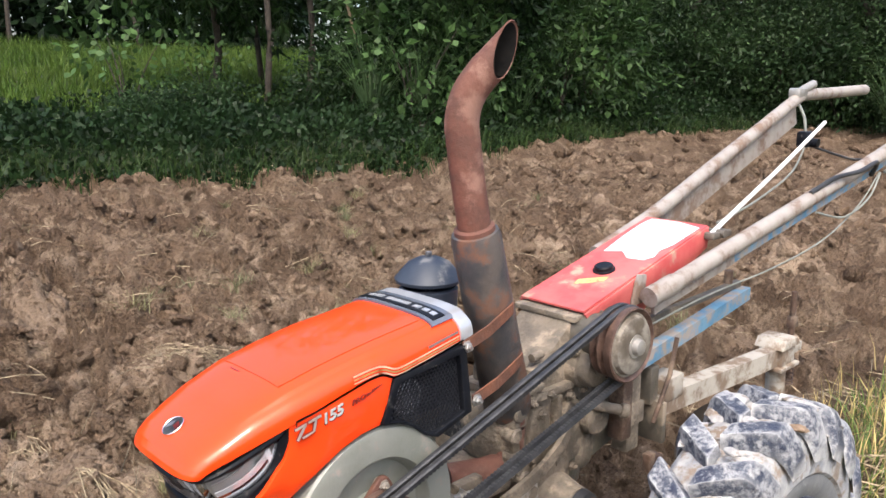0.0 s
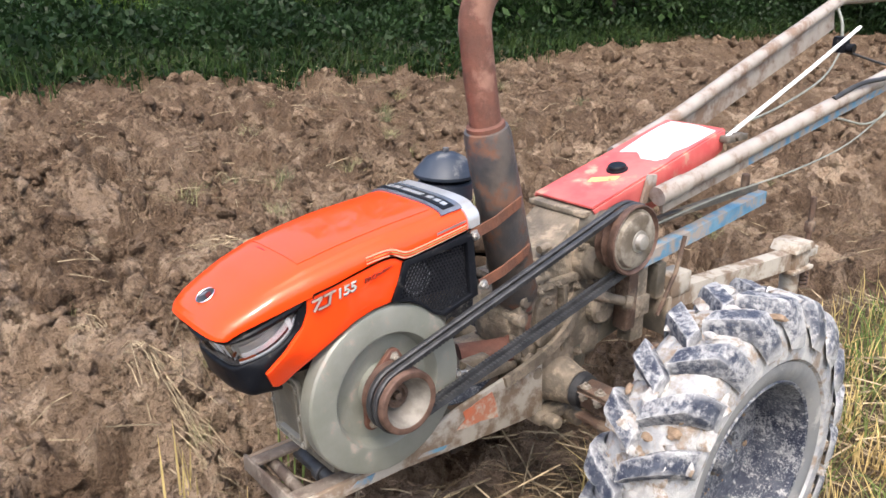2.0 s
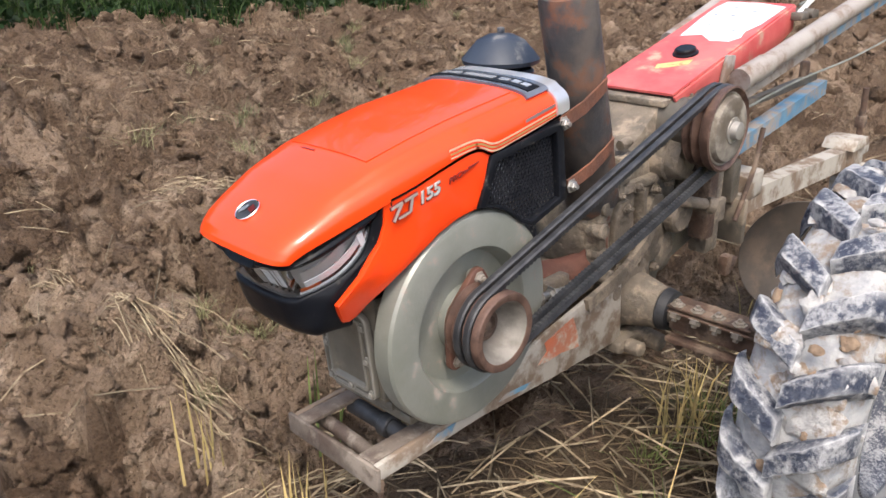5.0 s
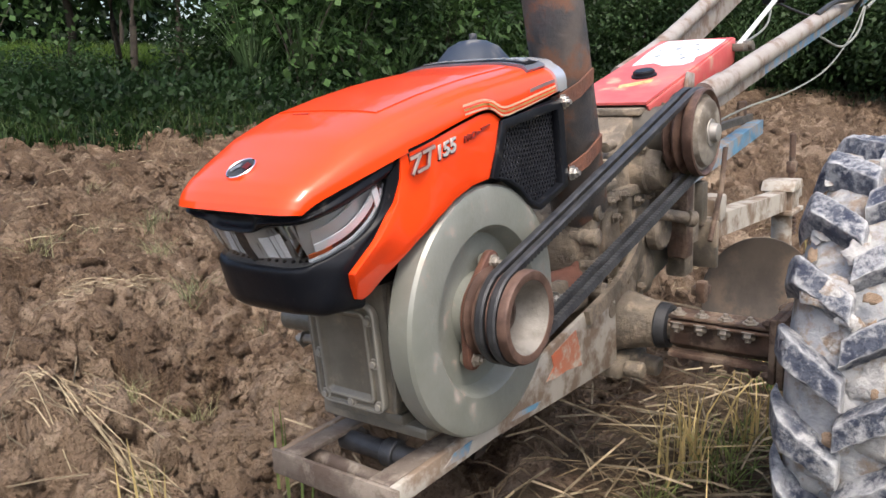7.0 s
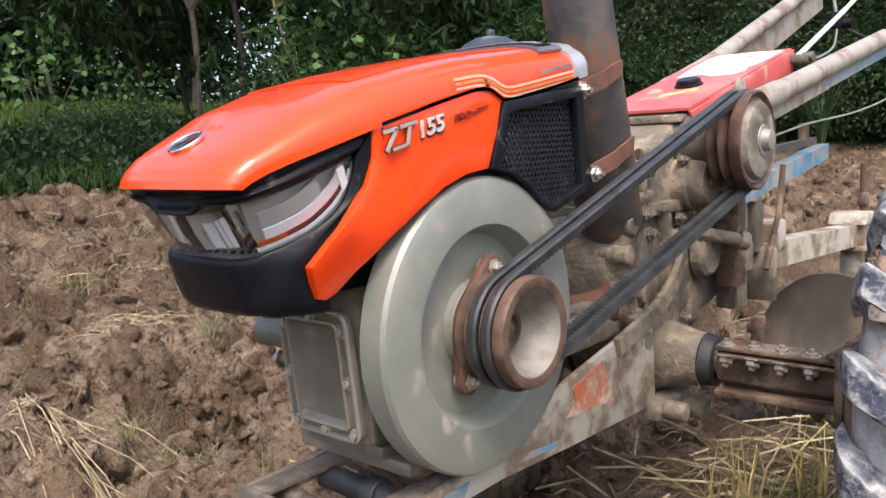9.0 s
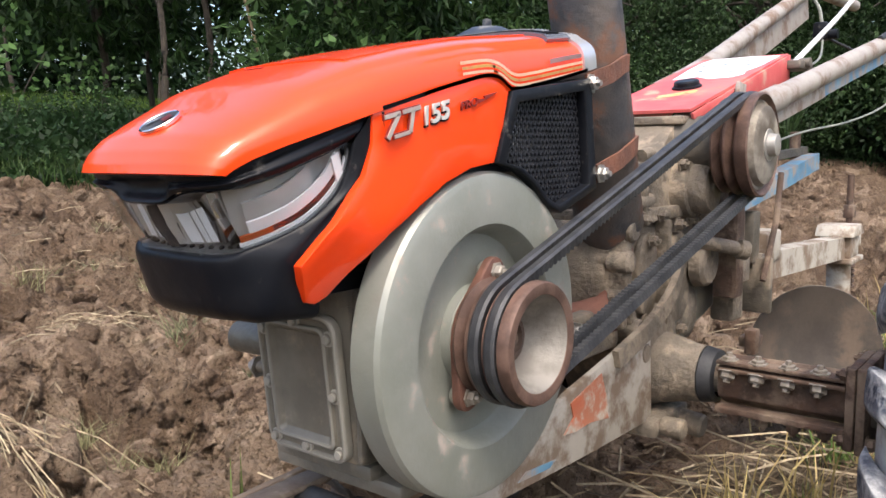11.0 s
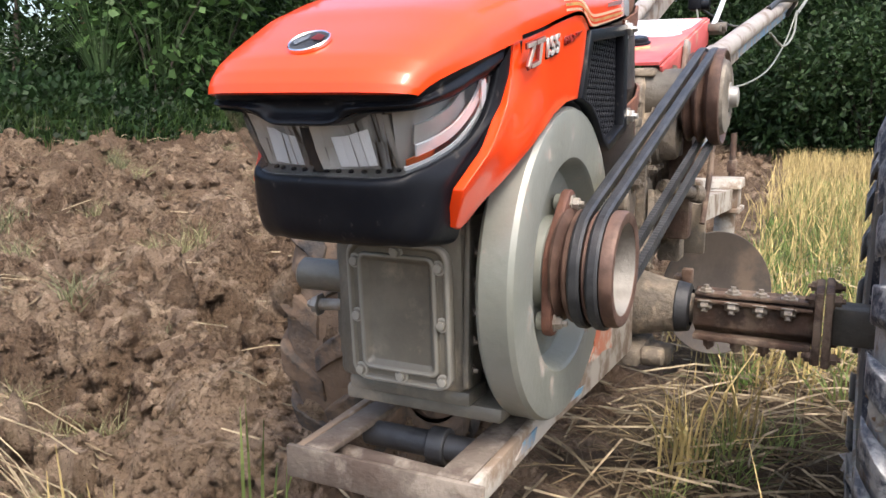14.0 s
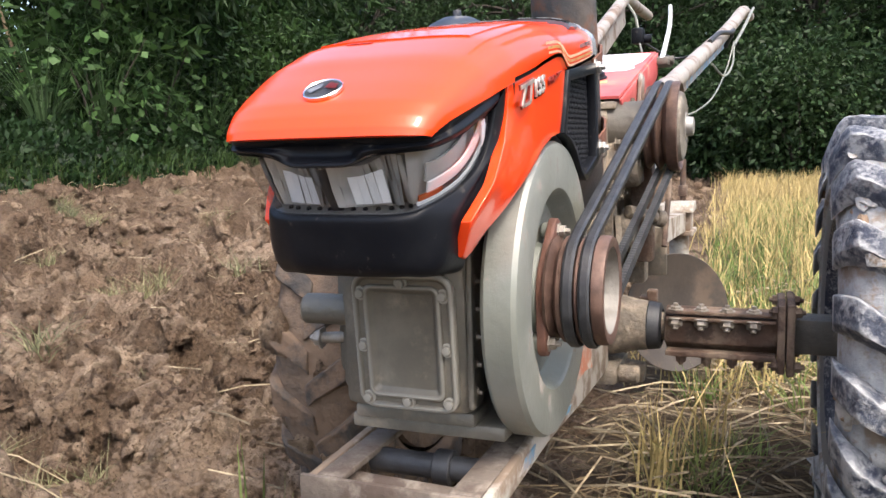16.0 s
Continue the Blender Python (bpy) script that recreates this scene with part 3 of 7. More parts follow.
def ground_height(x, y):
    x, y = np.asarray(x, float), np.asarray(y, float)
    z = base_height(x, y)
    e = verge_distance(x, y)
    pl = np.clip((y - plough_edge(x)) / 0.22, 0, 1) * np.clip(-e / 0.35 + 0.4, 0, 1)
    n1, n2 = value_noise(x, y, 0.11, 71) - 0.5, value_noise(x, y, 0.11, 72) - 0.5
    n3, n4 = value_noise(x, y, 0.04, 73) - 0.5, value_noise(x, y, 0.04, 74) - 0.5
    wx, wy = x + 0.11 * n1 + 0.035 * n3, y + 0.11 * n2 + 0.035 * n4
    fade = 1 - 0.15 * np.clip((np.hypot(x, y) - 3.5) / 3, 0, 1)
    slab = np.clip((value_noise(x + 0.2 * n1, y + 0.2 * n2, 0.42, 75) - 0.56) / 0.10, 0, 1)      # smooth turned slabs between the crumbs
    fine = 1 - 0.72 * slab
    h1, c1 = shards(wx, wy, 0.40, 21)
    h2, c2 = shards(wx, wy, 0.21, 23)
    h3, c3 = shards(wx + 0.02 * n3, wy + 0.02 * n4, 0.10, 31)
    h4, c4 = shards(wx + 0.03 * n4, wy + 0.03 * n3, 0.048, 33)
    rough = 0.12 * lumps(wx, wy, 0.50, 11) + 0.13 * gradient_noise(x, y, 0.33, 60) + 0.07 * gradient_noise(wx, wy, 0.15, 61)
    rough += 0.095 * h1 + 0.075 * h2 - 0.035 * c2 ** 2 - 0.025 * c1 ** 3 + 0.03 * slab - 0.215
    rough += fine * (0.060 * h3 - 0.020 * c3 ** 2 + 0.030 * h4 - 0.010 * c4 ** 2 - 0.04)
    for cell, amp, k in ((0.085, 0.045, 62), (0.040, 0.030, 63), (0.026, 0.020, 64)):
        rough += fine * amp * (np.abs(gradient_noise(wx, wy, cell, k)) * 1.6 - 0.3)
    rough += 0.10 * np.exp(-((x - 0.95) / 0.35) ** 2 - ((y - 1.72) / 0.14) ** 2)
    rough *= fade
    rut = np.exp(-((y - 1.86) / 0.17) ** 2) * np.clip((x - 0.9) / 0.5, 0, 1) * np.clip((2.2 - x) / 0.5, 0, 1)
    z = z + pl * rough * (1 - 0.75 * rut) - 0.02 * rut
    z = z + (1 - pl) * (0.02 * (value_noise(x, y, 0.16, 81) - 0.5) + 0.012 * (value_noise(x, y, 0.05, 82) - 0.5))
    return z


def dryness(x, y):
    """The clods turned first have dried pale, towards the headland most."""
    return value_noise(x, y, 0.42, 75) + 0.40 * np.clip((1.15 - x) / 0.8, -0.6, 1)


def axis_steps(lo, hi, step, g1, mid, g2, far):
    a = list(np.arange(lo, hi, step))
    for sgn, end in ((1, hi), (-1, lo)):
        s, p, out = step, end, []
        while abs(p) < far:
            s *= g1 if s < mid else g2
            p += sgn * s
            out.append(p)
        a = a + out if sgn > 0 else out[::-1] + a
    return np.array(a)


gx_ = axis_steps(-0.2, 2.4, 0.0138, 1.014, 0.08, 1.12, 600)
gy_ = axis_steps(1.30, 3.3, 0.0138, 1.015, 0.08, 1.12, 600)
X_, Y_ = np.meshgrid(gx_, gy_, indexing="ij")
Z_ = ground_height(X_, Y_)
nx_, ny_ = X_.shape
vid = np.arange(nx_ * ny_).reshape(nx_, ny_)
quad = np.stack([vid[:-1, :-1], vid[1:, :-1], vid[1:, 1:], vid[:-1, 1:]], -1).reshape(-1, 4)
gme = bpy.data.meshes.new("ground")
gme.vertices.add(nx_ * ny_)
gme.vertices.foreach_set("co", np.stack([X_, Y_, Z_], -1).astype(np.float32).ravel())
gme.loops.add(quad.size)
gme.loops.foreach_set("vertex_index", quad.astype(np.int32).ravel())
gme.polygons.add(len(quad))
gme.polygons.foreach_set("loop_start", np.arange(0, quad.size, 4, dtype=np.int32))
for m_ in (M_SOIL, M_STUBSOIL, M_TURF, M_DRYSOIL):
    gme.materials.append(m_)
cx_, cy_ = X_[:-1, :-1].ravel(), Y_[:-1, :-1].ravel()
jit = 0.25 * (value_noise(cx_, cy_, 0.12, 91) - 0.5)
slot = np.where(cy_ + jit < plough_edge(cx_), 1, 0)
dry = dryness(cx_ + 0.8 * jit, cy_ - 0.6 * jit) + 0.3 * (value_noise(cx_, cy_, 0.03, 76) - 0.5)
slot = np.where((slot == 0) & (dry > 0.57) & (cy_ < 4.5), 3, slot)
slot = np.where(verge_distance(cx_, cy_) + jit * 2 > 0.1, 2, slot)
gme.polygons.foreach_set("material_index", slot.astype(np.int32))
gme.polygons.foreach_set("use_smooth", np.ones(len(quad), bool))
gme.update(calc_edges=True)
ground = tagged(new("ground", gme), "ploughed brown field with stubble strip and weedy grass verge", "ground", kind="structure")


def ico(sub):
    bm = bmesh.new()
    bmesh.ops.create_icosphere(bm, subdivisions=max(sub, 1), radius=1)
    bm.verts.ensure_lookup_table()
    v = np.array([p.co[:] for p in bm.verts])
    f = np.array([[q.index for q in p.verts] for p in bm.faces])
    bm.free()
    return v, f


def clods(name, n, sub, size, area, sink, label, seed):
    r = np.random.default_rng(seed)
    v0, f0 = ico(sub)
    variants = []
    for k in range(14):
        q = v0.copy()
        q *= r.uniform(0.6, 1.3, 3)
        for d in r.normal(size=(11, 3)):
            d /= np.linalg.norm(d)
            over = np.clip(q @ d - r.uniform(0.25, 0.7), 0, None)
            q -= over[:, None] * d
        off = Vector(r.uniform(-50, 50, 3))
        for i in range(len(q)):
            v = Vector(v0[i])
            q[i] *= 1 + 0.22 * noise.noise(v * 1.9 + off) + 0.20 * noise.noise(v * 4.3 + off) + 0.16 * noise.noise(v * 9.5 + off)
        variants.append(q)
    x0, x1, y0, y1 = area
    V, F, at = [], [], []
    while len(V) < n:
        x, y = r.uniform(x0, x1), r.uniform(y0, y1)
        if y < 1.36 + r.uniform(-0.3, 0.25) or y > 7.2:
            continue
        if (x0 < 5 and r.random() > min(1.0, 3.2 / (0.4 + math.hypot(x - 0.5, y - 0.5)) * 0.8)) or (0.68 < x < 1.75 and 1.10 < y < 1.45 and size[1] > 0.04):
            continue
        s = size[0] * (size[1] / size[0]) ** (r.random() ** 2.2)
        q = variants[r.integers(14)] * (s * r.uniform(0.7, 1.25, 3) * np.array([1, 1, 0.75]))
        R = np.array(Euler(r.uniform(0, 6.28, 3)).to_matrix())
        q = q @ R.T
        V.append(q + [x, y, s * sink])
        F.append(f0 + len(v0) * (len(V) - 1))
        at.append((x, y))
    me = bpy.data.meshes.new(name)
    V, F, at = np.concatenate(V), np.concatenate(F), np.array(at)
    V[:, 2] += np.repeat(ground_height(at[:, 0], at[:, 1]), len(v0))
    me.vertices.add(len(V))
    me.vertices.foreach_set("co", V.astype(np.float32).ravel())
    me.loops.add(F.size)
    me.loops.foreach_set("vertex_index", F.astype(np.int32).ravel())
    me.polygons.add(len(F))
    me.polygons.foreach_set("loop_start", np.arange(0, F.size, 3, dtype=np.int32))
    me.materials.append(M_CLOD)
    me.materials.append(M_DRYCLOD)
    pale = dryness(at[:, 0], at[:, 1]) + 0.35 * (r.random(len(at)) - 0.5) > 0.62
    me.polygons.foreach_set("material_index", np.repeat(pale & (at[:, 1] < 4.5), len(f0)).astype(np.int32))
    me.update(calc_edges=True)
    return tagged(new(name, me), label, "soil", kind="stuff")


clods("soil_clods", 560, 3, (0.03, 0.10), (-0.5, 2.6, 1.3, 3.6), -0.2, "large broken clods of turned brown earth", 3)
clods("soil_clods", 640, 2, (0.03, 0.10), (-0.5, 4.6, 2.6, 6.2), -0.2, "large broken clods of turned brown earth", 5)
clods("soil_blocks", 2600, 2, (0.04, 0.13), (-0.8, 8.5, 2.3, 6.9), -0.1, "coarse torn blocks of turned earth across the field", 15)
clods("soil_far_blocks", 900, 1, (0.06, 0.17), (6.0, 15.0, 1.7, 7.4), -0.1, "coarse torn blocks of turned earth in the far field", 16)
clods("soil_lumps", 2600, 2, (0.014, 0.042), (-0.5, 2.6, 1.3, 3.0), 0.0, "fist-sized lumps of brown earth on the furrows", 10)
clods("soil_lumps", 7000, 1, (0.012, 0.042), (-0.5, 5.0, 1.3, 6.6), 0.0, "fist-sized lumps of brown earth on the furrows", 9)
clods("soil_crumbs", 11000, 1, (0.004, 0.013), (-0.3, 3.2, 1.25, 3.6), 0.2, "small crumbs of brown earth on the furrows", 4)

# ---------------------------------------------------------------- the walking tractor
YC = 1.28                                   # middle of the engine, across
tractor = thing("walking_tractor", (1.30, 1.27, 0.0), "orange two-wheel walking tractor with diesel engine, muddy, parked", "walking tractor")

# hood: rows of (x on the middle, x at the edge, half width, crown height, edge height)
HOOD = [(0.526, 0.553, 0.1150, 0.716, 0.713), (0.529, 0.556, 0.117, 0.725, 0.716), (0.537, 0.562, 0.119, 0.737, 0.720), (0.553, 0.578, 0.124, 0.751, 0.728),
        (0.587, 0.606, 0.131, 0.770, 0.738), (0.645, 0.652, 0.139, 0.800, 0.752), (0.72, 0.72, 0.147, 0.824, 0.772), (0.80, 0.80, 0.150, 0.842, 0.790),
        (0.86, 0.86, 0.152, 0.853, 0.803), (0.895, 0.893, 0.153, 0.859, 0.808), (0.937, 0.937, 0.153, 0.866, 0.799), (1.00, 1.00, 0.152, 0.873, 0.808),
        (1.07, 1.07, 0.151, 0.881, 0.821), (1.135, 1.14, 0.149, 0.887, 0.836)]


def hood_row(s):
    i = min(int(s), len(HOOD) - 2)
    f = s - i
    return [a + (b - a) * f for a, b in zip(HOOD[i], HOOD[i + 1])]


def hood_point(s, a, out=0.0):
    """A point of the hood: s counts rows from the nose, a runs from -90 (near side) to 90 degrees across."""
    xc, xe, w, zc, ze = hood_row(s)
    n = 2 / 3.6
    sa, ca = abs(math.sin(radians(a))) ** n, abs(math.cos(radians(a))) ** n
    k = (abs(a) / 90) ** 2
    y = math.copysign((w + out) * sa, a)
    ridge = 0.004 * (1 / (1 + math.exp((abs(a) - 46) * 0.8))) * min(1, max(0, (s - 4.5) / 1.5))
    return Vector((xc + (xe - xc) * k, YC + y, ze + (zc - ze + out) * ca + ridge - 0.004))


def hood_sheet(s0, s1, a0, a1, ns, na, out=0.0, thick=0.006):
    bm = bmesh.new()
    g = [[bm.verts.new(hood_point(s0 + (s1 - s0) * i / ns, a0 + (a1 - a0) * j / na, out)) for j in range(na + 1)] for i in range(ns + 1)]
    for i in range(ns):
        for j in range(na):
            bm.faces.new((g[i][j], g[i][j + 1], g[i + 1][j + 1], g[i + 1][j]))
    bmesh.ops.recalc_face_normals(bm, faces=bm.faces)
    if sum((f.normal.z for f in bm.faces)) < 0:
        bmesh.ops.reverse_faces(bm, faces=bm.faces)
    bmesh.ops.solidify(bm, geom=bm.faces[:], thickness=thick)
    return bm


hood = part("hood", hood_sheet(0, 12.8, -90, 90, 78, 72), M_ORANGE, tractor, "glossy orange engine hood", 40)
part("trim_band", hood_sheet(12.72, 13.22, -90, 90, 6, 48, 0.004, 0.010), M_SILVER, tractor, "silver trim band across the hood's rear")
part("top_plate", hood_sheet(11.85, 12.75, -48, 48, 6, 20, 0.005, 0.006), M_PLATE, tractor, "dark blue-grey name plate on the hood")
part("plate_strip", hood_sheet(12.0, 12.5, -40, 40, 4, 20, 0.0070, 0.003), M_BLACK, tractor)
for a0, a1 in ((-33, -25), (-22, -15), (-12, -6), (-3, 5), (8, 16), (19, 26)):
    part("plate_letter_bar", hood_sheet(12.16, 12.36, a0, a1, 2, 3, 0.0083, 0.002), M_SILVER, tractor)

part("hood_scratch", hood_sheet(5.86, 5.90, 2, 10, 2, 4, 0.0012, 0.001), M_DARKRED, hood)
part("hood_crease", hood_sheet(6.0, 11.75, -27, 27, 40, 24, 0.0016, 0.002), M_ORANGE, hood, "raised middle field of the hood", 40)
# emblem on the nose: ring, dark field, red and white plain shapes
_e = hood_point(3.55, 0.6, 0.001)
_n = Vector((-0.50, 0, 0.866)).normalized()
emblem = part("emblem", lathe([(0, 0.0215), (0.003, 0.0215), (0.004, 0.0205), (0.003, 0.0192), (0, 0.0192)], _e, _n, 40), M_CHROME, tractor, "chrome ring emblem")
part("emblem_field", lathe([(0, 0), (0.0, 0.0195), (0.0025, 0.0193), (0.003, 0)], _e, _n, 30), M_RUBBER, emblem)


def on_emblem(pts, material, name, lift=0.0045):
    u = Vector((0, -1, 0))
    v = _n.cross(u) * -1
    v = v if v.z > 0 else -v
    bm = bmesh.new()
    bm.faces.new([bm.verts.new(_e + u * a + v * b + _n * lift) for a, b in pts])
    bmesh.ops.solidify(bm, geom=bm.faces[:], thickness=0.001)
    part(name, bm, material, emblem, smooth=0)


on_emblem([(-0.0165, -0.004), (-0.003, 0.010), (-0.001, 0.001), (-0.009, -0.011)], M_SILVER, "emblem_mark")
on_emblem([(0.002, 0.000), (0.004, 0.012), (0.0155, 0.007), (0.0165, -0.004)], M_DARKRED, "emblem_mark")

# side panels
SIDE = [(0.712, 0.768), (0.79, 0.787), (0.85, 0.801), (0.885, 0.808), (0.912, 0.808), (0.937, 0.797), (0.925, 0.755), (0.905, 0.711), (0.86, 0.706), (0.815, 0.692),
        (0.775, 0.671), (0.735, 0.644), (0.70, 0.612), (0.672, 0.583), (0.658, 0.577), (0.645, 0.581), (0.625, 0.621), (0.648, 0.648), (0.675, 0.675), (0.701, 0.704), (0.712, 0.735)]


def panel_bow(x, z):
    """Half the width over the side panels, which draw in towards their lower front tip."""
    low = 0.046 * max(0, min(1, (0.70 - z) / 0.123)) ** 1.25 * max(0, min(1, (0.80 - x) / 0.11))
    return 0.153 - max(low, 0.012 * max(0, min(1, (0.775 - x) / 0.065)) ** 1.5)


def side_panel(sign):
    bm = prism(SIDE, "y", 0.0, 0.012, 0.0)
    bmesh.ops.triangulate(bm, faces=[f for f in bm.faces if len(f.verts) > 4])
    bmesh.ops.subdivide_edges(bm, edges=bm.edges[:], cuts=3, use_grid_fill=True)
    bevel(bm, 0.003, 2, 60)
    for v in bm.verts:
        x, z = v.co.x, v.co.z
        bow = panel_bow(x, z)
        v.co.y = YC + sign * (bow - (0.012 - v.co.y))
    bmesh.ops.recalc_face_normals(bm, faces=bm.faces)
    return bm


panel_l = part("side_panel", side_panel(-1), M_ORANGE, tractor, "orange side panel with the model lettering")
part("side_panel", side_panel(1), M_ORANGE, tractor)
# black inner liner that shows in the seams
for y0 in (YC - 0.136, YC + 0.128):
    part("hood_liner", prism([(0.74, 0.765), (0.90, 0.80), (1.13, 0.82), (1.13, 0.69), (0.92, 0.70), (0.80, 0.67)], "y", y0, y0 + 0.008, 0), M_BLACK, tractor, smooth=0)


def side_strip(pts, w, material, y, parent, name):
    """A thin decal line along (x, z) points at the near side."""
    bm = bmesh.new()
    P = smooth_path([(x, 0, z) for x, z in pts], 5)
    rows = []
    for i, p in enumerate(P):
        t = (P[min(i + 1, len(P) - 1)] - P[max(i - 1, 0)]).normalized()
        nrm = Vector((-t.z, 0, t.x))
        rows.append([bm.verts.new((p.x + nrm.x * s * w / 2, y(p.x, p.z), p.z + nrm.z * s * w / 2)) for s in (-1, 1)])
    for a, b in zip(rows, rows[1:]):
        bm.faces.new((a[0], a[1], b[1], b[0]))
    bmesh.ops.solidify(bm, geom=bm.faces[:], thickness=0.0008)
    return part(name, bm, material, parent, smooth=0)


def hood_side_y(x, z):
    """Where the hood's near side stands at a height: found along its section."""
    s = next((i + (x - HOOD[i][1]) / (HOOD[i + 1][1] - HOOD[i][1]) for i in range(4, len(HOOD) - 1) if HOOD[i][1] <= x <= HOOD[i + 1][1]), 12.9)
    best = min((abs(hood_point(s, -a / 4, 0).z - z), a / 4) for a in range(160, 361))
    return hood_point(s, -best[1]).y - 0.0035


for dz, m_, w_ in ((0.0, M_CREAM, 0.0035), (-0.006, M_YELLOW, 0.0035), (-0.012, M_CREAM, 0.003)):
    side_strip([(0.845, 0.822 + dz), (0.89, 0.828 + dz), (0.915, 0.826 + dz), (0.945, 0.815 + dz), (0.985, 0.819 + dz), (1.05, 0.830 + dz), (1.115, 0.841 + dz)], w_, m_, hood_side_y, hood, "stripe_decal")
side_strip([(1.03, 0.836), (1.07, 0.843), (1.115, 0.850)], 0.006, M_SILVER, hood_side_y, hood, "stripe_decal")

side_strip([(0.722, 0.7705), (0.79, 0.7895), (0.85, 0.8035), (0.885, 0.8105), (0.912, 0.8105), (0.934, 0.8005), (0.945, 0.7985), (1.0, 0.8065), (1.07, 0.8195), (1.125, 0.831)], 0.0045, M_BLACK, lambda x, z: YC - panel_bow(x, z) - 0.0028, hood, "seam")

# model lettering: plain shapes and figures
PY = YC - 0.1545


def lettering(text, x, z, size, shear, material, parent, y, tilt, wide=1.0, bold=0.0):
    cu = bpy.data.curves.new("lettering", "FONT")
    cu.body, cu.size, cu.shear, cu.extrude = text, size, shear, 0.0012
    cu.offset = bold
    tmp = bpy.data.objects.new("tmp", cu)
    scene.collection.objects.link(tmp)
    bpy.context.view_layer.update()
    me = bpy.data.meshes.new_from_object(tmp.evaluated_get(bpy.context.evaluated_depsgraph_get()))
    bpy.data.objects.remove(tmp)
    bm = bmesh.new()
    bm.from_mesh(me)
    bpy.data.meshes.remove(me)
    bm.transform(Matrix.Translation((x, y, z)) @ Matrix.Rotation(radians(-tilt), 4, "Y") @ Matrix.Rotation(radians(90), 4, "X") @ Matrix.Diagonal((wide, 1, 1, 1)))
    return part("lettering", bm, material, parent, "model number: raised silver figures, black shadow copy behind" if size > 0.02 else "", smooth=0)


def figures():
    tilt = 12
    lettering("155", 0.7705, 0.7525, 0.0270, 0.22, M_CHROMELETTER, panel_l, PY - 0.001, tilt, 1.22, 0.0006)
    # black copy set off down and back, drawn as the figures' dark shadow
    lettering("155", 0.7718, 0.7512, 0.0270, 0.22, M_BLACK, panel_l, PY + 0.0002, tilt, 1.22, 0.0011)
    lettering("PRO", 0.838, 0.770, 0.0135, 0.25, M_DARKRED, panel_l, PY - 0.001, tilt, 1.25)
    # two slanted strokes and bars before the number
    ca, sa = math.cos(radians(tilt)), math.sin(radians(tilt))

    def q(u, v):
        return (0.713 + u * ca - v * sa, 0.7375 + u * sa + v * ca)

    for grow, m_, dy in ((0.0, M_LETTER, -0.0025), (0.0011, M_DARKRED, -0.0012)):
        for u0, v0, u1, v1, w in ((0.006, 0.0225, 0.030, 0.0225, 0.0042), (0.028, 0.022, 0.006, 0.001, 0.0046), (0.016, 0.001, 0.040, 0.001, 0.0036), (0.034, 0.0225, 0.062, 0.0225, 0.0042), (0.050, 0.021, 0.041, 0.001, 0.0046)):
            d = Vector((u1 - u0, v1 - v0)).normalized()
            n_ = Vector((-d.y, d.x)) * (w / 2 + grow)
            d *= grow
            pts = [(u0 - d.x + n_.x, v0 - d.y + n_.y), (u1 + d.x + n_.x, v1 + d.y + n_.y), (u1 + d.x - n_.x, v1 + d.y - n_.y), (u0 - d.x - n_.x, v0 - d.y - n_.y)]
            part("lettering_bar", prism([q(*p) for p in pts], "y", PY + dy, PY + 0.001, 0), m_, panel_l, smooth=0)
    for pts in ([(0.885, 0.783), (0.909, 0.793), (0.884, 0.788)], [(0.872, 0.779), (0.889, 0.785), (0.872, 0.784)]):
        part("lettering_bar", prism(pts, "y", PY - 0.0015, PY + 0.001, 0), M_DARKRED, panel_l, smooth=0)


figures()

# radiator grille on both sides: frame, mesh of crossing bars, fan ring behind
GR = [(0.940, 0.796), (1.132, 0.820), (1.150, 0.668), (1.052, 0.640), (1.018, 0.655), (0.985, 0.684), (0.950, 0.702), (0.908, 0.711)]


def inside(p, poly):
    c = False
    for (x0, z0), (x1, z1) in zip(poly, poly[1:] + poly[:1]):
        if (z0 > p[1]) != (z1 > p[1]) and p[0] < (x1 - x0) * (p[1] - z0) / (z1 - z0) + x0:
            c = not c
    return c


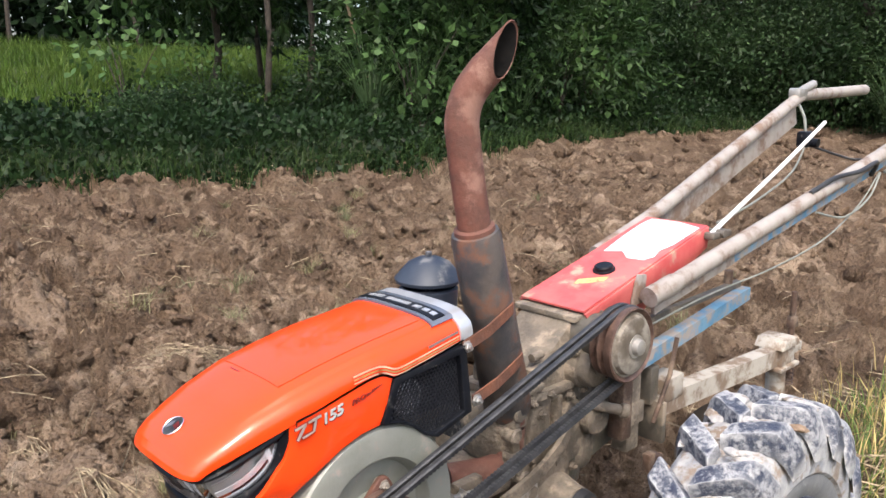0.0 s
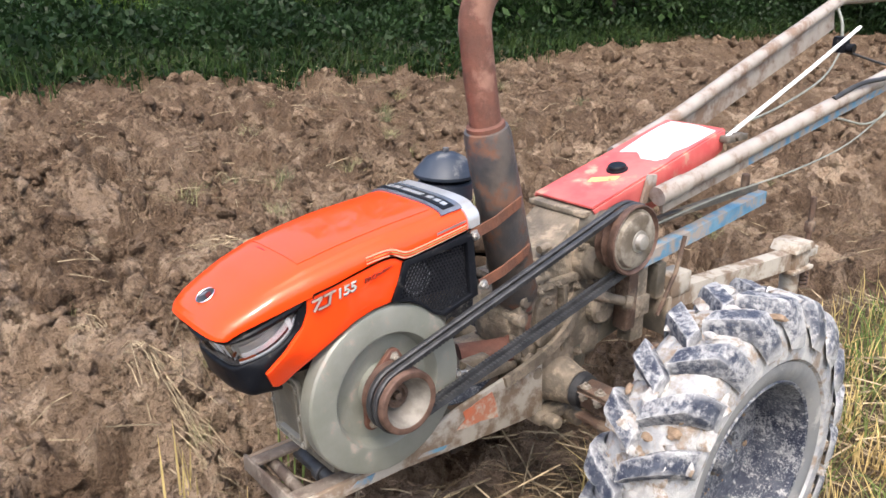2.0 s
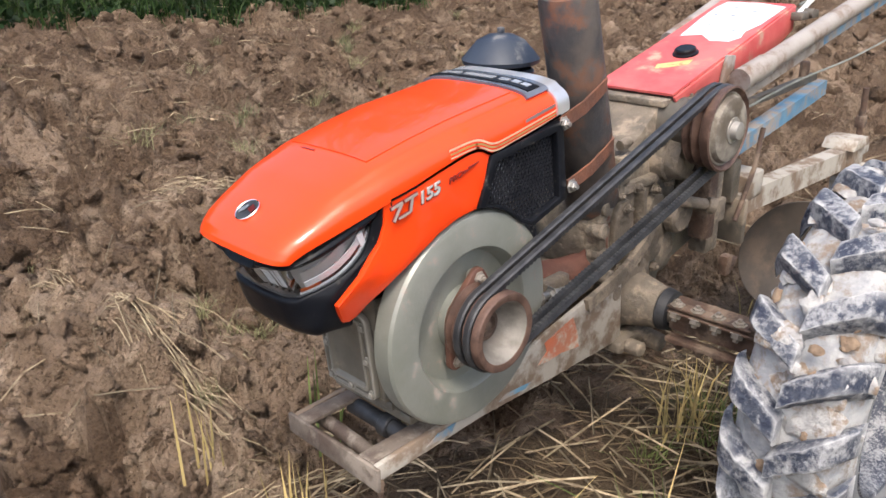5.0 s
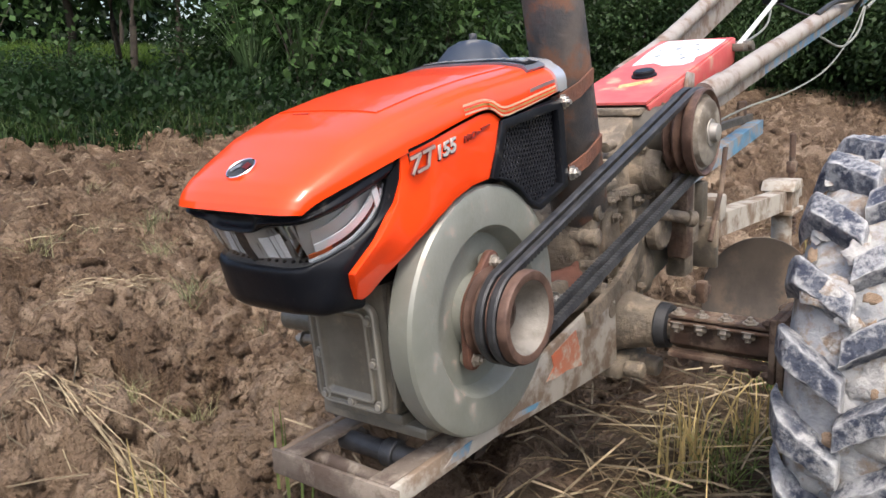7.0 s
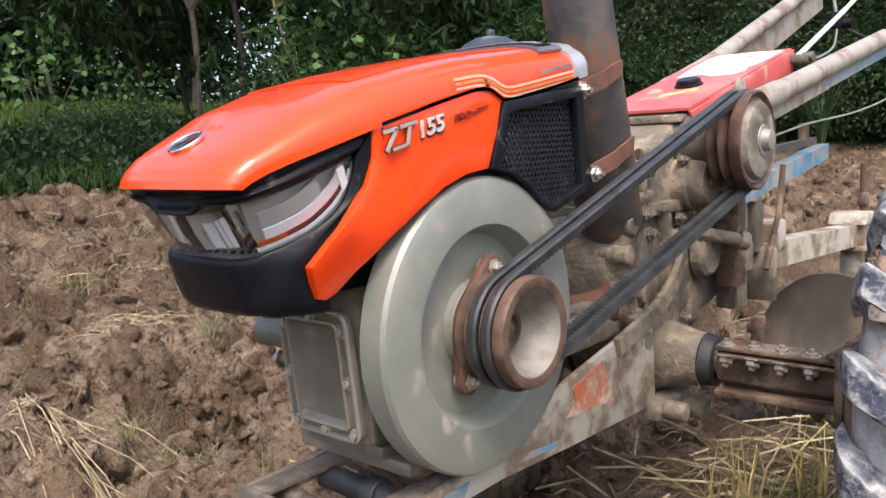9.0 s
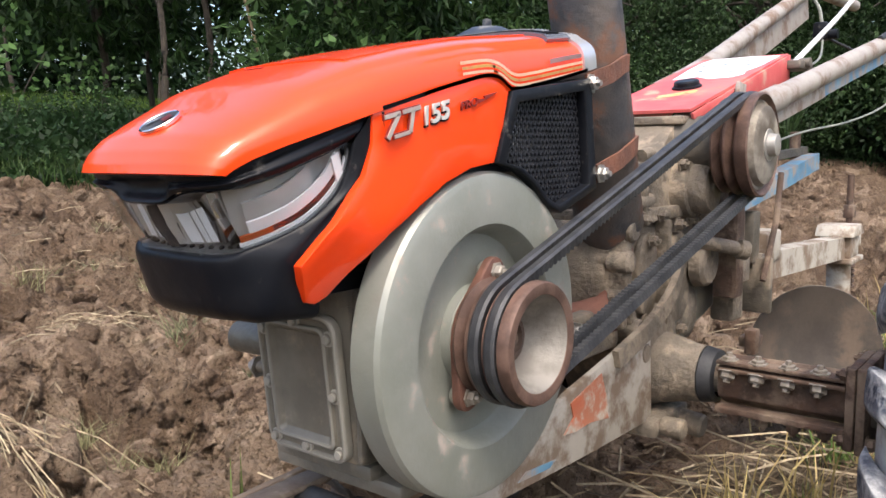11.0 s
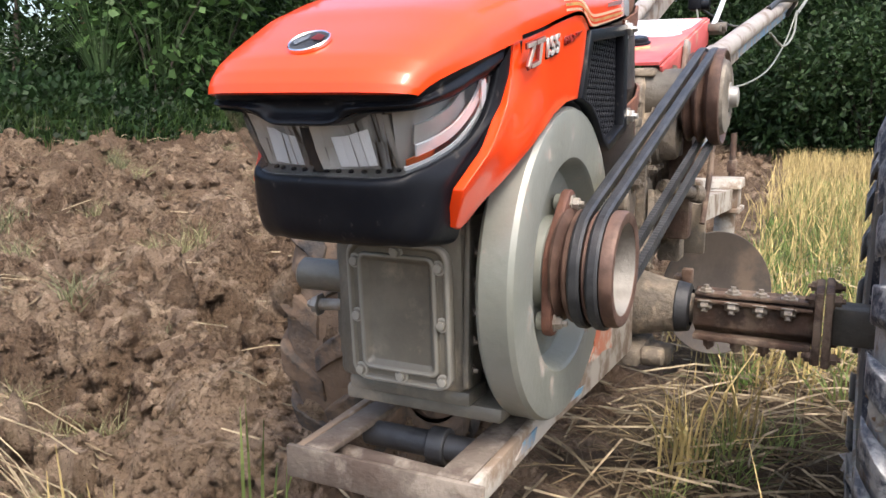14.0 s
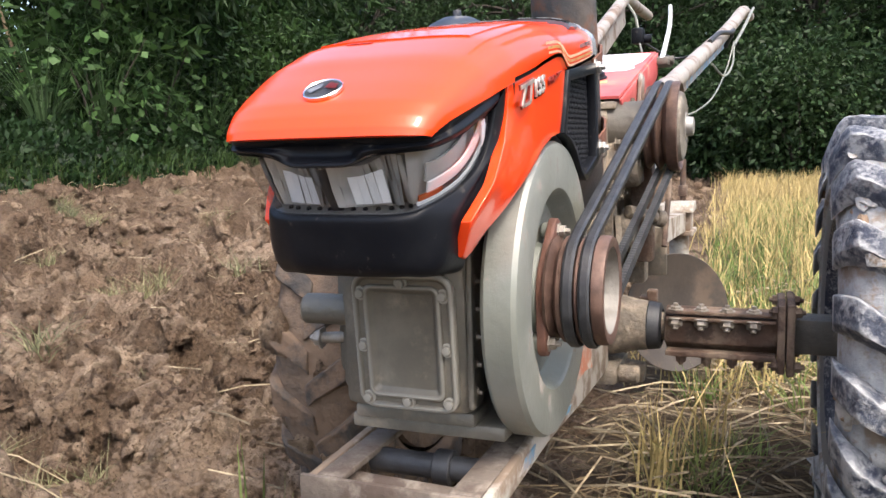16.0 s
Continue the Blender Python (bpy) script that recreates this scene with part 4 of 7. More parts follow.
def grille(sign):
    y = YC + sign * 0.1455
    ys = (y - 0.012, y + 0.004) if sign < 0 else (y - 0.004, y + 0.012)
    c = Vector((sum(p[0] for p in GR) / 8, sum(p[1] for p in GR) / 8))
    inner = [tuple(c + (Vector(p) - c) * 0.84) for p in GR]
    bm = bmesh.new()
    lay = [[bm.verts.new((p[0], yy, p[1])) for p in pts] for pts, yy in ((GR, ys[0]), (inner, ys[0]), (inner, ys[1]), (GR, ys[1]))]
    for a, b in zip(lay, lay[1:] + lay[:1]):
        for i in range(8):
            bm.faces.new((a[i], a[(i + 1) % 8], b[(i + 1) % 8], b[i]))
    bmesh.ops.recalc_face_normals(bm, faces=bm.faces)
    ob = part("grille_surround", bevel(bm, 0.002), M_BLACK, tractor, "black plastic grille surround")
    V = []
    pitch, wd = 0.0080, 0.0023
    for ang in (58, -58):
        d = Vector((math.cos(radians(ang)), math.sin(radians(ang))))
        nn = Vector((-d.y, d.x))
        for k in range(-30, 31):
            o = c + nn * k * pitch
            run = None
            for s in range(-160, 161):
                p = o + d * s * 0.001
                ins = inside(tuple(p), inner)
                if ins and run is None:
                    run = s
                if (not ins or s == 160) and run is not None:
                    if s - run > 4:
                        a, b = o + d * run * 0.001, o + d * s * 0.001
                        q = [a + nn * wd / 2, b + nn * wd / 2, b - nn * wd / 2, a - nn * wd / 2]
                        yo, yi = y + sign * -0.001, y - sign * 0.004
                        V.append([(v.x, yo, v.y) for v in q])
                        V.append([(q[0].x, yo, q[0].y), (q[1].x, yo, q[1].y), (q[1].x, yi, q[1].y), (q[0].x, yi, q[0].y)])
                        V.append([(q[3].x, yo, q[3].y), (q[2].x, yo, q[2].y), (q[2].x, yi, q[2].y), (q[3].x, yi, q[3].y)])
                    run = None
    ms = new("grille_mesh", quads_mesh("grille_mesh", np.array(V), 4, M_GRILLE))
    ms.parent = ob
    ms.matrix_parent_inverse = WHERE[ob].inverted()
    ms["kind"] = "stuff"
    return ob


grille(-1)
grille(1)
part("fan_ring", lathe([(0, 0.036), (0, 0.030), (0.0045, 0.030), (0.0045, 0.036), (0, 0.036)], (0.985, YC - 0.1362, 0.742), (0, -1, 0), 32), M_SILVER, tractor, "metal fan ring behind the grille")
part("fan_disc", lathe([(0, 0), (0, 0.027), (0.002, 0.02), (0.004, 0.008), (0.004, 0)], (0.985, YC - 0.1362, 0.742), (0, -1, 0), 24), M_SILVER, tractor)
part("radiator_core", box(0.93, 1.13, YC - 0.120, YC + 0.126, 0.66, 0.81), M_DARKCAST, tractor)

# front mask: one smooth nose out of lofted curves: hood lip, lens top, lens foot, outer edge of bumper and cheeks
YF = 1.283                                  # middle of the nose
STATION = (0.0, 0.15, 0.25, 0.38, 0.50, 0.62, 0.75, 0.87, 0.95, 1.0)
NOSE = {"lip": ((0.533, 0.0, 0.710), (0.535, 0.035, 0.710), (0.538, 0.058, 0.706), (0.545, 0.090, 0.7065), (0.556, 0.113, 0.709), (0.578, 0.124, 0.718),
                (0.605, 0.132, 0.730), (0.652, 0.138, 0.747), (0.690, 0.1405, 0.759), (0.713, 0.142, 0.766)),
        "top": ((0.540, 0.0, 0.684), (0.542, 0.033, 0.685), (0.545, 0.058, 0.694), (0.551, 0.090, 0.697), (0.562, 0.110, 0.699), (0.585, 0.121, 0.705),
                (0.615, 0.127, 0.713), (0.655, 0.130, 0.726), (0.680, 0.131, 0.734), (0.695, 0.131, 0.740)),
        "foot": ((0.571, 0.0, 0.633), (0.573, 0.035, 0.633), (0.576, 0.060, 0.633), (0.584, 0.080, 0.635), (0.594, 0.0895, 0.639), (0.618, 0.101, 0.647),
                 (0.648, 0.113, 0.661), (0.677, 0.122, 0.685), (0.690, 0.127, 0.710), (0.695, 0.131, 0.736)),
        "edge": ((0.592, 0.0, 0.565), (0.593, 0.035, 0.565), (0.596, 0.062, 0.566), (0.613, 0.098, 0.570), (0.626, 0.113, 0.622), (0.650, 0.121, 0.648),
                 (0.677, 0.129, 0.675), (0.704, 0.135, 0.704), (0.715, 0.139, 0.735), (0.715, 0.141, 0.767))}


def nose_curve(name, t):
    """A point on one of the nose's curves; t from -1 (near side) over 0 (middle) to 1."""
    row = NOSE[name]
    a = min(abs(t), 1.0)
    i = max(k for k in range(len(STATION) - 1) if STATION[k] <= a + 1e-9)
    h = STATION[i + 1] - STATION[i]
    f = (a - STATION[i]) / h

    def slope(k):
        if k == 0:
            return (0.0, (row[1][1] - row[0][1]) / (STATION[1] - STATION[0]), 0.0)
        lo, hi = max(0, k - 1), min(len(row) - 1, k + 1)
        return [(row[hi][c] - row[lo][c]) / (STATION[hi] - STATION[lo]) for c in range(3)]

    m0, m1 = slope(i), slope(i + 1)
    q = [(2 * f ** 3 - 3 * f * f + 1) * row[i][c] + (f ** 3 - 2 * f * f + f) * h * m0[c] + (3 * f * f - 2 * f ** 3) * row[i + 1][c] + (f ** 3 - f * f) * h * m1[c] for c in range(3)]
    return Vector((q[0], YF + math.copysign(q[1], t), q[2]))


def inward(t):
    """Level direction from the nose's skin into it."""
    a = min(abs(t), 1.0)
    return Vector((1.0 - 0.55 * a, -math.copysign(0.9 * a ** 1.5, t), 0)).normalized()


def lens_point(t, w, inset=0.0):
    """On the lens: w from 0 (its top edge) to 1 (its foot)."""
    p = nose_curve("top", t).lerp(nose_curve("foot", t), w)
    return p + inward(t) * (inset - 0.005 * math.sin(math.pi * w) * (1 - abs(t)))


def grid_sheet(fn, us, ws, thick=0.0):
    bm = bmesh.new()
    g = [[bm.verts.new(fn(u, w)) for w in ws] for u in us]
    for i in range(len(us) - 1):
        for j in range(len(ws) - 1):
            bm.faces.new((g[i][j], g[i + 1][j], g[i + 1][j + 1], g[i][j + 1]))
    bmesh.ops.remove_doubles(bm, verts=bm.verts, dist=1e-5)
    bmesh.ops.recalc_face_normals(bm, faces=bm.faces)
    if sum(f.normal.x for f in bm.faces) > 0:
        bmesh.ops.reverse_faces(bm, faces=bm.faces)
    if thick:
        bmesh.ops.solidify(bm, geom=bm.faces[:], thickness=thick)
    return bm


def lin(a, b, n):
    return [a + (b - a) * i / n for i in range(n + 1)]


def ease(x, a, b):
    f = max(0.0, min(1.0, (x - a) / (b - a)))
    return f * f * (3 - 2 * f)


def brow_point(t, w):
    """Black brow between the hood's lip and the lens: a ridge, a groove under the lip, a scoop in the middle."""
    p = nose_curve("lip", t).lerp(nose_curve("top", t), w)
    scoop = 1 - ease(abs(t), 0.14, 0.24)
    ridge = 0.005 * math.exp(-((w - 0.72) / 0.22) ** 2) * (1 - scoop) - 0.003 * math.exp(-((w - 0.25) / 0.15) ** 2)
    dent = 0.011 * math.sin(math.pi * min(1, w * 1.05)) * scoop
    return p + inward(t) * (dent - ridge) + Vector((0, 0, 0.006 * (1 - w) * (w < 0.02)))


def bumper_point(t, w):
    """Bumper below the lens, running up at its ends into the cheeks; past w = 1 it turns in underneath."""
    a, b = nose_curve("foot", t), nose_curve("edge", t)
    if w < 0:
        return a + inward(t) * 0.014 * -w
    p = a.lerp(b, min(w, 1.0))
    front = 1 - ease(abs(t), 0.34, 0.60)
    swell = (1 - math.exp(-max(w, 0) / 0.05)) * (1 - min(w, 1.0) ** 9)
    p -= inward(t) * swell * (0.004 + 0.004 * front)
    if w > 1:
        p += Vector((0.05 * front + 0.010, math.copysign(-0.008, t) * abs(t), -0.006 * front)) * (w - 1)
    return p


part("front_mask", grid_sheet(brow_point, lin(-1, 1, 120), lin(0, 1, 12), 0.007), M_BLACK, tractor, "black plastic brow over the headlamp", 60)
part("bumper", grid_sheet(bumper_point, lin(-1, 1, 120), [-1.0, -0.4] + lin(0, 0.2, 6) + lin(0.28, 1.0, 10) + [1.3, 1.6, 2.0], 0.005), M_BLACK, tractor, "black plastic bumper and cheeks round the headlamp", 50)
headlamp = part("headlamp", grid_sheet(lambda t, w: lens_point(t, w, 0.001), lin(-1, 1, 90), lin(0.0, 1.0, 16), 0.002), M_GLASS, tractor, "clear one-piece headlamp lens")
rf = random.Random(12)
FACET = [[rf.uniform(-1, 1) for _ in range(12)] for _ in range(40)]


def facet_sheet(fn, nu, nw, depth, lean=1.0):
    """Flat facets, each set a little deeper or turned, over a patch given by fn(t, w, inset) with t, w in 0 to 1."""
    bm = bmesh.new()
    for i in range(nu):
        for j in range(nw):
            a, b, c = FACET[i % 40][j % 12], FACET[(i + 7) % 40][(j + 3) % 12], FACET[(i + 13) % 40][(j + 5) % 12]
            q = [bm.verts.new(fn((i + u) / nu, (j + w) / nw, depth * (a + b * (u - 0.5) * 2 + lean * c * (w - 0.5) * 2))) for u, w in ((0, 0), (1, 0), (1, 1), (0, 1))]
            bm.faces.new(q)
    bmesh.ops.recalc_face_normals(bm, faces=bm.faces)
    for f in bm.faces:
        if f.normal.x > 0:
            f.normal_flip()
    return bm


def bowl(t0, half, depth):
    """A parabolic reflector cup behind the lens, cut into upright facets."""
    def fn(t, w, d):
        u = 2 * t - 1
        cup = depth * (1 - 0.75 * u * u) * (0.55 + 0.45 * math.sin(math.pi * (0.15 + 0.75 * w)))
        return lens_point(t0 + u * half, 0.02 + 0.86 * w, 0.010 + cup + d)
    return fn


# added black sheet, blocks orange bounce from the hood's underside
part("added_light_shield", grid_sheet(lambda t, w: lens_point(t, 0.0, 0.003 + 0.058 * w), lin(-0.98, 0.6, 50), lin(0, 1, 3), 0.002), M_BLACK, headlamp)
part("lamp_back", grid_sheet(lambda t, w: lens_point(t, w, 0.052), lin(-0.56, 0.36, 40), lin(-0.05, 1.0, 10), 0.003), M_DARKCAST, headlamp)
for t0, half in ((0.195, 0.165), (-0.160, 0.165)):
    part("reflector", facet_sheet(bowl(t0, half, 0.034), 11, 2, 0.0016, 0.6), M_REFLECT, headlamp, "silver faceted reflector bowl", 0)
    part("lamp_bowl", facet_sheet(lambda t, w, d, t0=t0: bowl(t0, 0.165, 0.013)(0.5 + 0.50 * (t - 0.55), 0.26 + 0.66 * w, d), 4, 1, 0.0011, 0.8), M_LAMPWHITE, headlamp, "white lamp insert", 0)
part("lamp_divider", grid_sheet(lambda t, w: lens_point(0.020 + t * (0.003 + 0.034 * w), 0.08 + 0.86 * w, 0.007 + 0.030 * abs(t)), lin(-1, 1, 4), lin(0, 1, 8), 0.002), M_GRILLE, headlamp, "dark wedge between the lamps")
part("lamp_divider", grid_sheet(lambda t, w: lens_point(-0.335 + t * 0.020 - 0.02 * w, 0.06 + 0.88 * w, 0.010 + 0.020 * abs(t)), lin(-1, 1, 4), lin(0, 1, 8), 0.002), M_CHROME, headlamp)
part("lamp_divider", grid_sheet(lambda t, w: lens_point(0.372 + t * 0.014, 0.06 + 0.88 * w, 0.012 + 0.030 * abs(t)), lin(-1, 1, 4), lin(0, 1, 8), 0.002), M_CHROME, headlamp)
part("lamp_housing", grid_sheet(lambda t, w: lens_point(t, 0.01 + 0.97 * w, 0.024), lin(-0.97, -0.36, 30), lin(0, 1, 10), 0.002), M_HOUSING, headlamp, "silver-grey lamp housing")
part("lamp_floor", grid_sheet(lambda t, w: lens_point(t, 0.985 - 0.13 * w, 0.003 + 0.034 * w), lin(-0.46, 0.40, 50), lin(0, 1, 2), 0.002), mat("lamp_floor_grey", (0.17, 0.17, 0.17), (0.12, 0.12, 0.12), 20, 0.3, 0.3, bump=0.0), headlamp)
for k in range(12):
    part("lamp_stud", lathe([(0, 0), (0, 0.0030), (0.002, 0.0027), (0.002, 0)], lens_point(-0.36 + k * 0.060, 0.925, 0.018), (-0.5, 0, 0.8), 8), M_BLACK, headlamp)


def end_band(t0, t1, a, b, inset, n=24):
    """A strip inside the lens's near end that follows its foot, from a to b metres above it."""
    def fn(w, t):
        top, foot = nose_curve("top", -t), nose_curve("foot", -t)
        d = (top - foot).length
        return lens_point(-t, 1 - min(0.94, (a + (b - a) * w) / max(d, 1e-4)), inset)
    return grid_sheet(fn, lin(0, 1, 3), lin(t0, t1, n), 0.0022)


part("lamp_rim", end_band(0.46, 0.985, 0.0, 0.0035, 0.004), M_SILVER, headlamp, "silver lamp rim")
part("light_guide", end_band(0.44, 0.965, 0.0040, 0.0078, 0.005), M_LAMPWHITE, headlamp, "white light guide")
part("turn_signal", end_band(0.455, 0.62, 0.0088, 0.0152, 0.006), M_AMBER, headlamp, "amber turn signal")
part("turn_signal_housing", end_band(0.62, 0.91, 0.0088, 0.0142, 0.007), mat("maroon_strip", (0.035, 0.016, 0.014), (0.025, 0.012, 0.010), 20, 0.3, bump=0.0), headlamp, "dark maroon reflector strip")
part("light_guide", end_band(0.52, 0.93, 0.0160, 0.0290, 0.007), M_LAMPWHITE, headlamp, "white light guide")
part("lamp_rim", end_band(0.50, 0.82, 0.0310, 0.0520, 0.014), M_HOUSING, headlamp)
part("light_guide", grid_sheet(lambda w, t: lens_point(-0.90 - 0.035 * w, t, 0.005), lin(0, 1, 3), lin(0.15, 0.85, 4), 0.002), M_LAMPWHITE, headlamp)
part("hood_inner_floor", box(0.66, 0.92, YC - 0.075, YC + 0.13, 0.575, 0.60, 0.004), M_BLACK, tractor)

# engine block
block = part("engine_block", box(0.755, 1.14, 1.218, 1.385, 0.362, 0.66, 0.012), M_GREYCAST, tractor, "grey cast engine block")
part("crankcase_front", prism([(0.731, 0.585), (0.751, 0.362), (0.81, 0.362), (0.81, 0.585)], "y", 1.204, 1.378, 0.014), M_GREYCAST, block)
part("cylinder_casting", box(0.86, 1.10, 1.212, 1.395, 0.45, 0.663, 0.015), M_GREYCAST, block)
part("engine_foot", merge(box(0.772, 1.13, 1.168, 1.385, 0.326, 0.346, 0.005), box(0.762, 0.82, 1.205, 1.375, 0.344, 0.364, 0.006)), M_GREYCAST, tractor, "grey engine base flange")


def rrect(y0, y1, z0, z1, r, n=5):
    out = []
    for cy, cz, a0 in ((y1 - r, z1 - r, 0), (y0 + r, z1 - r, 90), (y0 + r, z0 + r, 180), (y1 - r, z0 + r, 270)):
        out += [(cy + r * math.cos(radians(a0 + 90 * k / n)), cz + r * math.sin(radians(a0 + 90 * k / n))) for k in range(n + 1)]
    return out


def cover_x(z):
    """The block's front face leans forward towards its top."""
    return 0.7485 - 0.090 * (z - 0.37)


def cover_loft(rows):
    """Rings of rounded rectangles (inset, height over the block's face), joined and closed in the middle."""
    bm = bmesh.new()
    L = []
    for d, h in rows:
        r = max(0.006, 0.020 - d * 0.55)
        L.append([bm.verts.new((cover_x(z) - h, y, z)) for y, z in rrect(1.2165 + d, 1.3525 - d, 0.369 + d, 0.545 - d * 0.85, r)])
    n = len(L[0])
    for a, b in zip(L, L[1:]):
        for k in range(n):
            bm.faces.new((a[k], a[(k + 1) % n], b[(k + 1) % n], b[k]))
    bm.faces.new(L[-1])
    bmesh.ops.recalc_face_normals(bm, faces=bm.faces)
    return bm


M_COVER = mat("cover_grey_paint", (0.130, 0.120, 0.098), (0.175, 0.16, 0.13), 14, 0.42, 0.2, bump=0.12, bscale=70, dirt=(0.25, 0.215, 0.165), dirt_amt=0.35, dirt_scale=16)
# paler grey along the cover's sharp edges
crest(M_COVER, (0.30, 0.285, 0.25), 0.515, 0.56)
cover = part("crankcase_cover", cover_loft([(0.0, 0.0), (0.0, 0.009), (0.0015, 0.0115), (0.004, 0.012), (0.0065, 0.011), (0.0085, 0.0085), (0.0150, 0.0085), (0.0165, 0.0125), (0.0190, 0.0135),
                                            (0.0220, 0.0125), (0.0270, 0.0065), (0.0285, 0.0055)]), M_COVER, tractor, "grey crankcase cover with a raised frame", 28)
for y, z in ((1.228, 0.382), (1.2275, 0.452), (1.229, 0.520), (1.284, 0.534), (1.340, 0.520), (1.341, 0.452), (1.340, 0.382), (1.284, 0.381)):
    part("bolt", lathe([(0, 0), (0, 0.0092), (0.003, 0.0088), (0.0035, 0.0055), (0.0075, 0.0050), (0.0080, 0)], (cover_x(z) - 0.008, y, z), (-1, 0, 0), 12), M_COVER, cover)
part("block_lip", merge(box(0.742, 0.756, 1.198, 1.206, 0.375, 0.575, 0.003), box(0.735, 0.75, 1.206, 1.372, 0.556, 0.572, 0.004)), M_GREYCAST, block)
for z in (0.395, 0.43, 0.465, 0.50, 0.535):
    part("bolt", bolt((0.758, 1.203, z), (-0.2, -1, 0), 0.0055, 0.006), M_BOLTDULL, block)
part("side_casting", merge(box(0.79, 1.0, 1.375, 1.415, 0.39, 0.60, 0.015), cyl((0.90, 1.40, 0.55), (0.90, 1.45, 0.55), 0.05, 24, 0.006), box(0.775, 0.83, 1.37, 1.40, 0.375, 0.59, 0.012)), M_GREYCAST, tractor, "stepped grey casting on the engine side")
part("oil_filler", cyl((0.768, 1.372, 0.488), (0.764, 1.444, 0.488), 0.0205, 24, 0.004), M_GREYCAST, tractor, "grey pipe stub on the engine side")
part("drain_fitting", cyl((0.80, 1.365, 0.446), (0.79, 1.435, 0.441), 0.008, 12), M_BOLTDULL, tractor, "small dusty drain fitting")
part("bolt", bolt((0.79, 1.435, 0.441), (-0.1, 1, 0), 0.011, 0.012), M_BOLTDULL, tractor)

# flywheel
FX, FZ = 0.900, 0.503
FPROF = [(0.0, 0.03), (0.0, 0.122), (0.004, 0.126), (0.026, 0.132), (0.030, 0.136), (0.032, 0.186), (0.029, 0.195), (0.023, 0.1985), (-0.010, 0.1985), (-0.015, 0.194), (-0.015, 0.05), (-0.015, 0.03)]
flywheel = part("flywheel", lathe(FPROF, (FX, 1.160, FZ), (0, -1, 0), 128), M_FLY, tractor, "large grey cast flywheel", 30)
part("flywheel_boss", lathe([(0, 0), (0, 0.062), (0.012, 0.060), (0.016, 0.055), (0.016, 0)], (FX, 1.160, FZ), (0, -1, 0), 48), M_FLY, flywheel)
# three-lobed rusty flange bolted on
LOBES = (78, 238, 342)


def hull_outline(circles, n=20):
    """Outline round a set of circles, as if a band were drawn tight round them."""
    P = sorted({(round(x + r * math.cos(2 * math.pi * k / n), 6), round(z + r * math.sin(2 * math.pi * k / n), 6)) for x, z, r in circles for k in range(n)})

    def half(pts):
        out = []
        for p in pts:
            while len(out) > 1 and (out[-1][0] - out[-2][0]) * (p[1] - out[-2][1]) - (out[-1][1] - out[-2][1]) * (p[0] - out[-2][0]) <= 1e-9:
                out.pop()
            out.append(p)
        return out[:-1]
    return half(P) + half(P[::-1])


spots = [(FX + 0.078 * math.cos(radians(a)), FZ + 0.078 * math.sin(radians(a))) for a in LOBES]
part("pulley_flange", prism(hull_outline([(x, z, 0.018) for x, z in spots] + [(FX, FZ, 0.062)]), "y", 1.133, 1.146, 0.003), M_FLANGE, flywheel, "rusty three-lobed pulley flange")
for x, z in spots:
    part("bolt", bolt((x, 1.133, z), (0, -1, 0), 0.0085, 0.010), M_BOLTDULL, flywheel)
    part("flange_stud", cyl((x, 1.1335, z), (x, 1.156, z), 0.012, 16, 0.002), M_FLY, flywheel)
hub = part("drive_pulley", lathe([(-0.006, 0.060), (-0.006, 0.070), (-0.002, 0.072), (0.005, 0.060), (0.012, 0.072), (0.017, 0.073), (0.027, 0.058), (0.036, 0.072), (0.039, 0.072), (0.048, 0.058), (0.057, 0.073),
                                  (0.068, 0.073), (0.072, 0.071), (0.073, 0.066), (0.071, 0.058), (0.050, 0.050), (0.020, 0.036), (0.010, 0.030), (0.010, 0.0)], (FX, 1.129, FZ), (0, -1, 0), 72), M_RIMRUST, tractor, "rusty open belt pulley with one empty groove")
part("pulley_bowl", lathe([(0.074 - 0.004, 0.0575), (0.051, 0.0495), (0.022, 0.0365), (0.0125, 0.030), (0.0125, 0.012), (0.022, 0.012), (0.022, 0)], (FX, 1.1285, FZ), (0, -1, 0), 48), M_HUBIN, hub, "dusty grey inside of the pulley")

part("shaft_end", lathe([(0, 0.030), (0.016, 0.028), (0.018, 0.020), (0.010, 0.018), (0.010, 0.009), (0.020, 0.008), (0.020, 0)], (FX, 1.1165, FZ), (0, -1, 0), 32), M_RUST, hub, "rusty shaft end inside the pulley")

# belts round both pulleys
PX, PZ = 1.624, 0.722


def belt_path(y, r1, r2):
    dx, dz = PX - FX, PZ - FZ
    d = math.hypot(dx, dz)
    base = math.atan2(dz, dx)
    off = math.acos((r1 - r2) / d)
    pts = []
    for k in range(25):
        a = base + off + (2 * math.pi - 2 * off) * k / 24
        pts.append((FX + r1 * math.cos(a), y, FZ + r1 * math.sin(a)))
    for k in range(25):
        a = base - off + 2 * off * k / 24
        pts.append((PX + r2 * math.cos(a), y, PZ + r2 * math.sin(a)))
    return pts


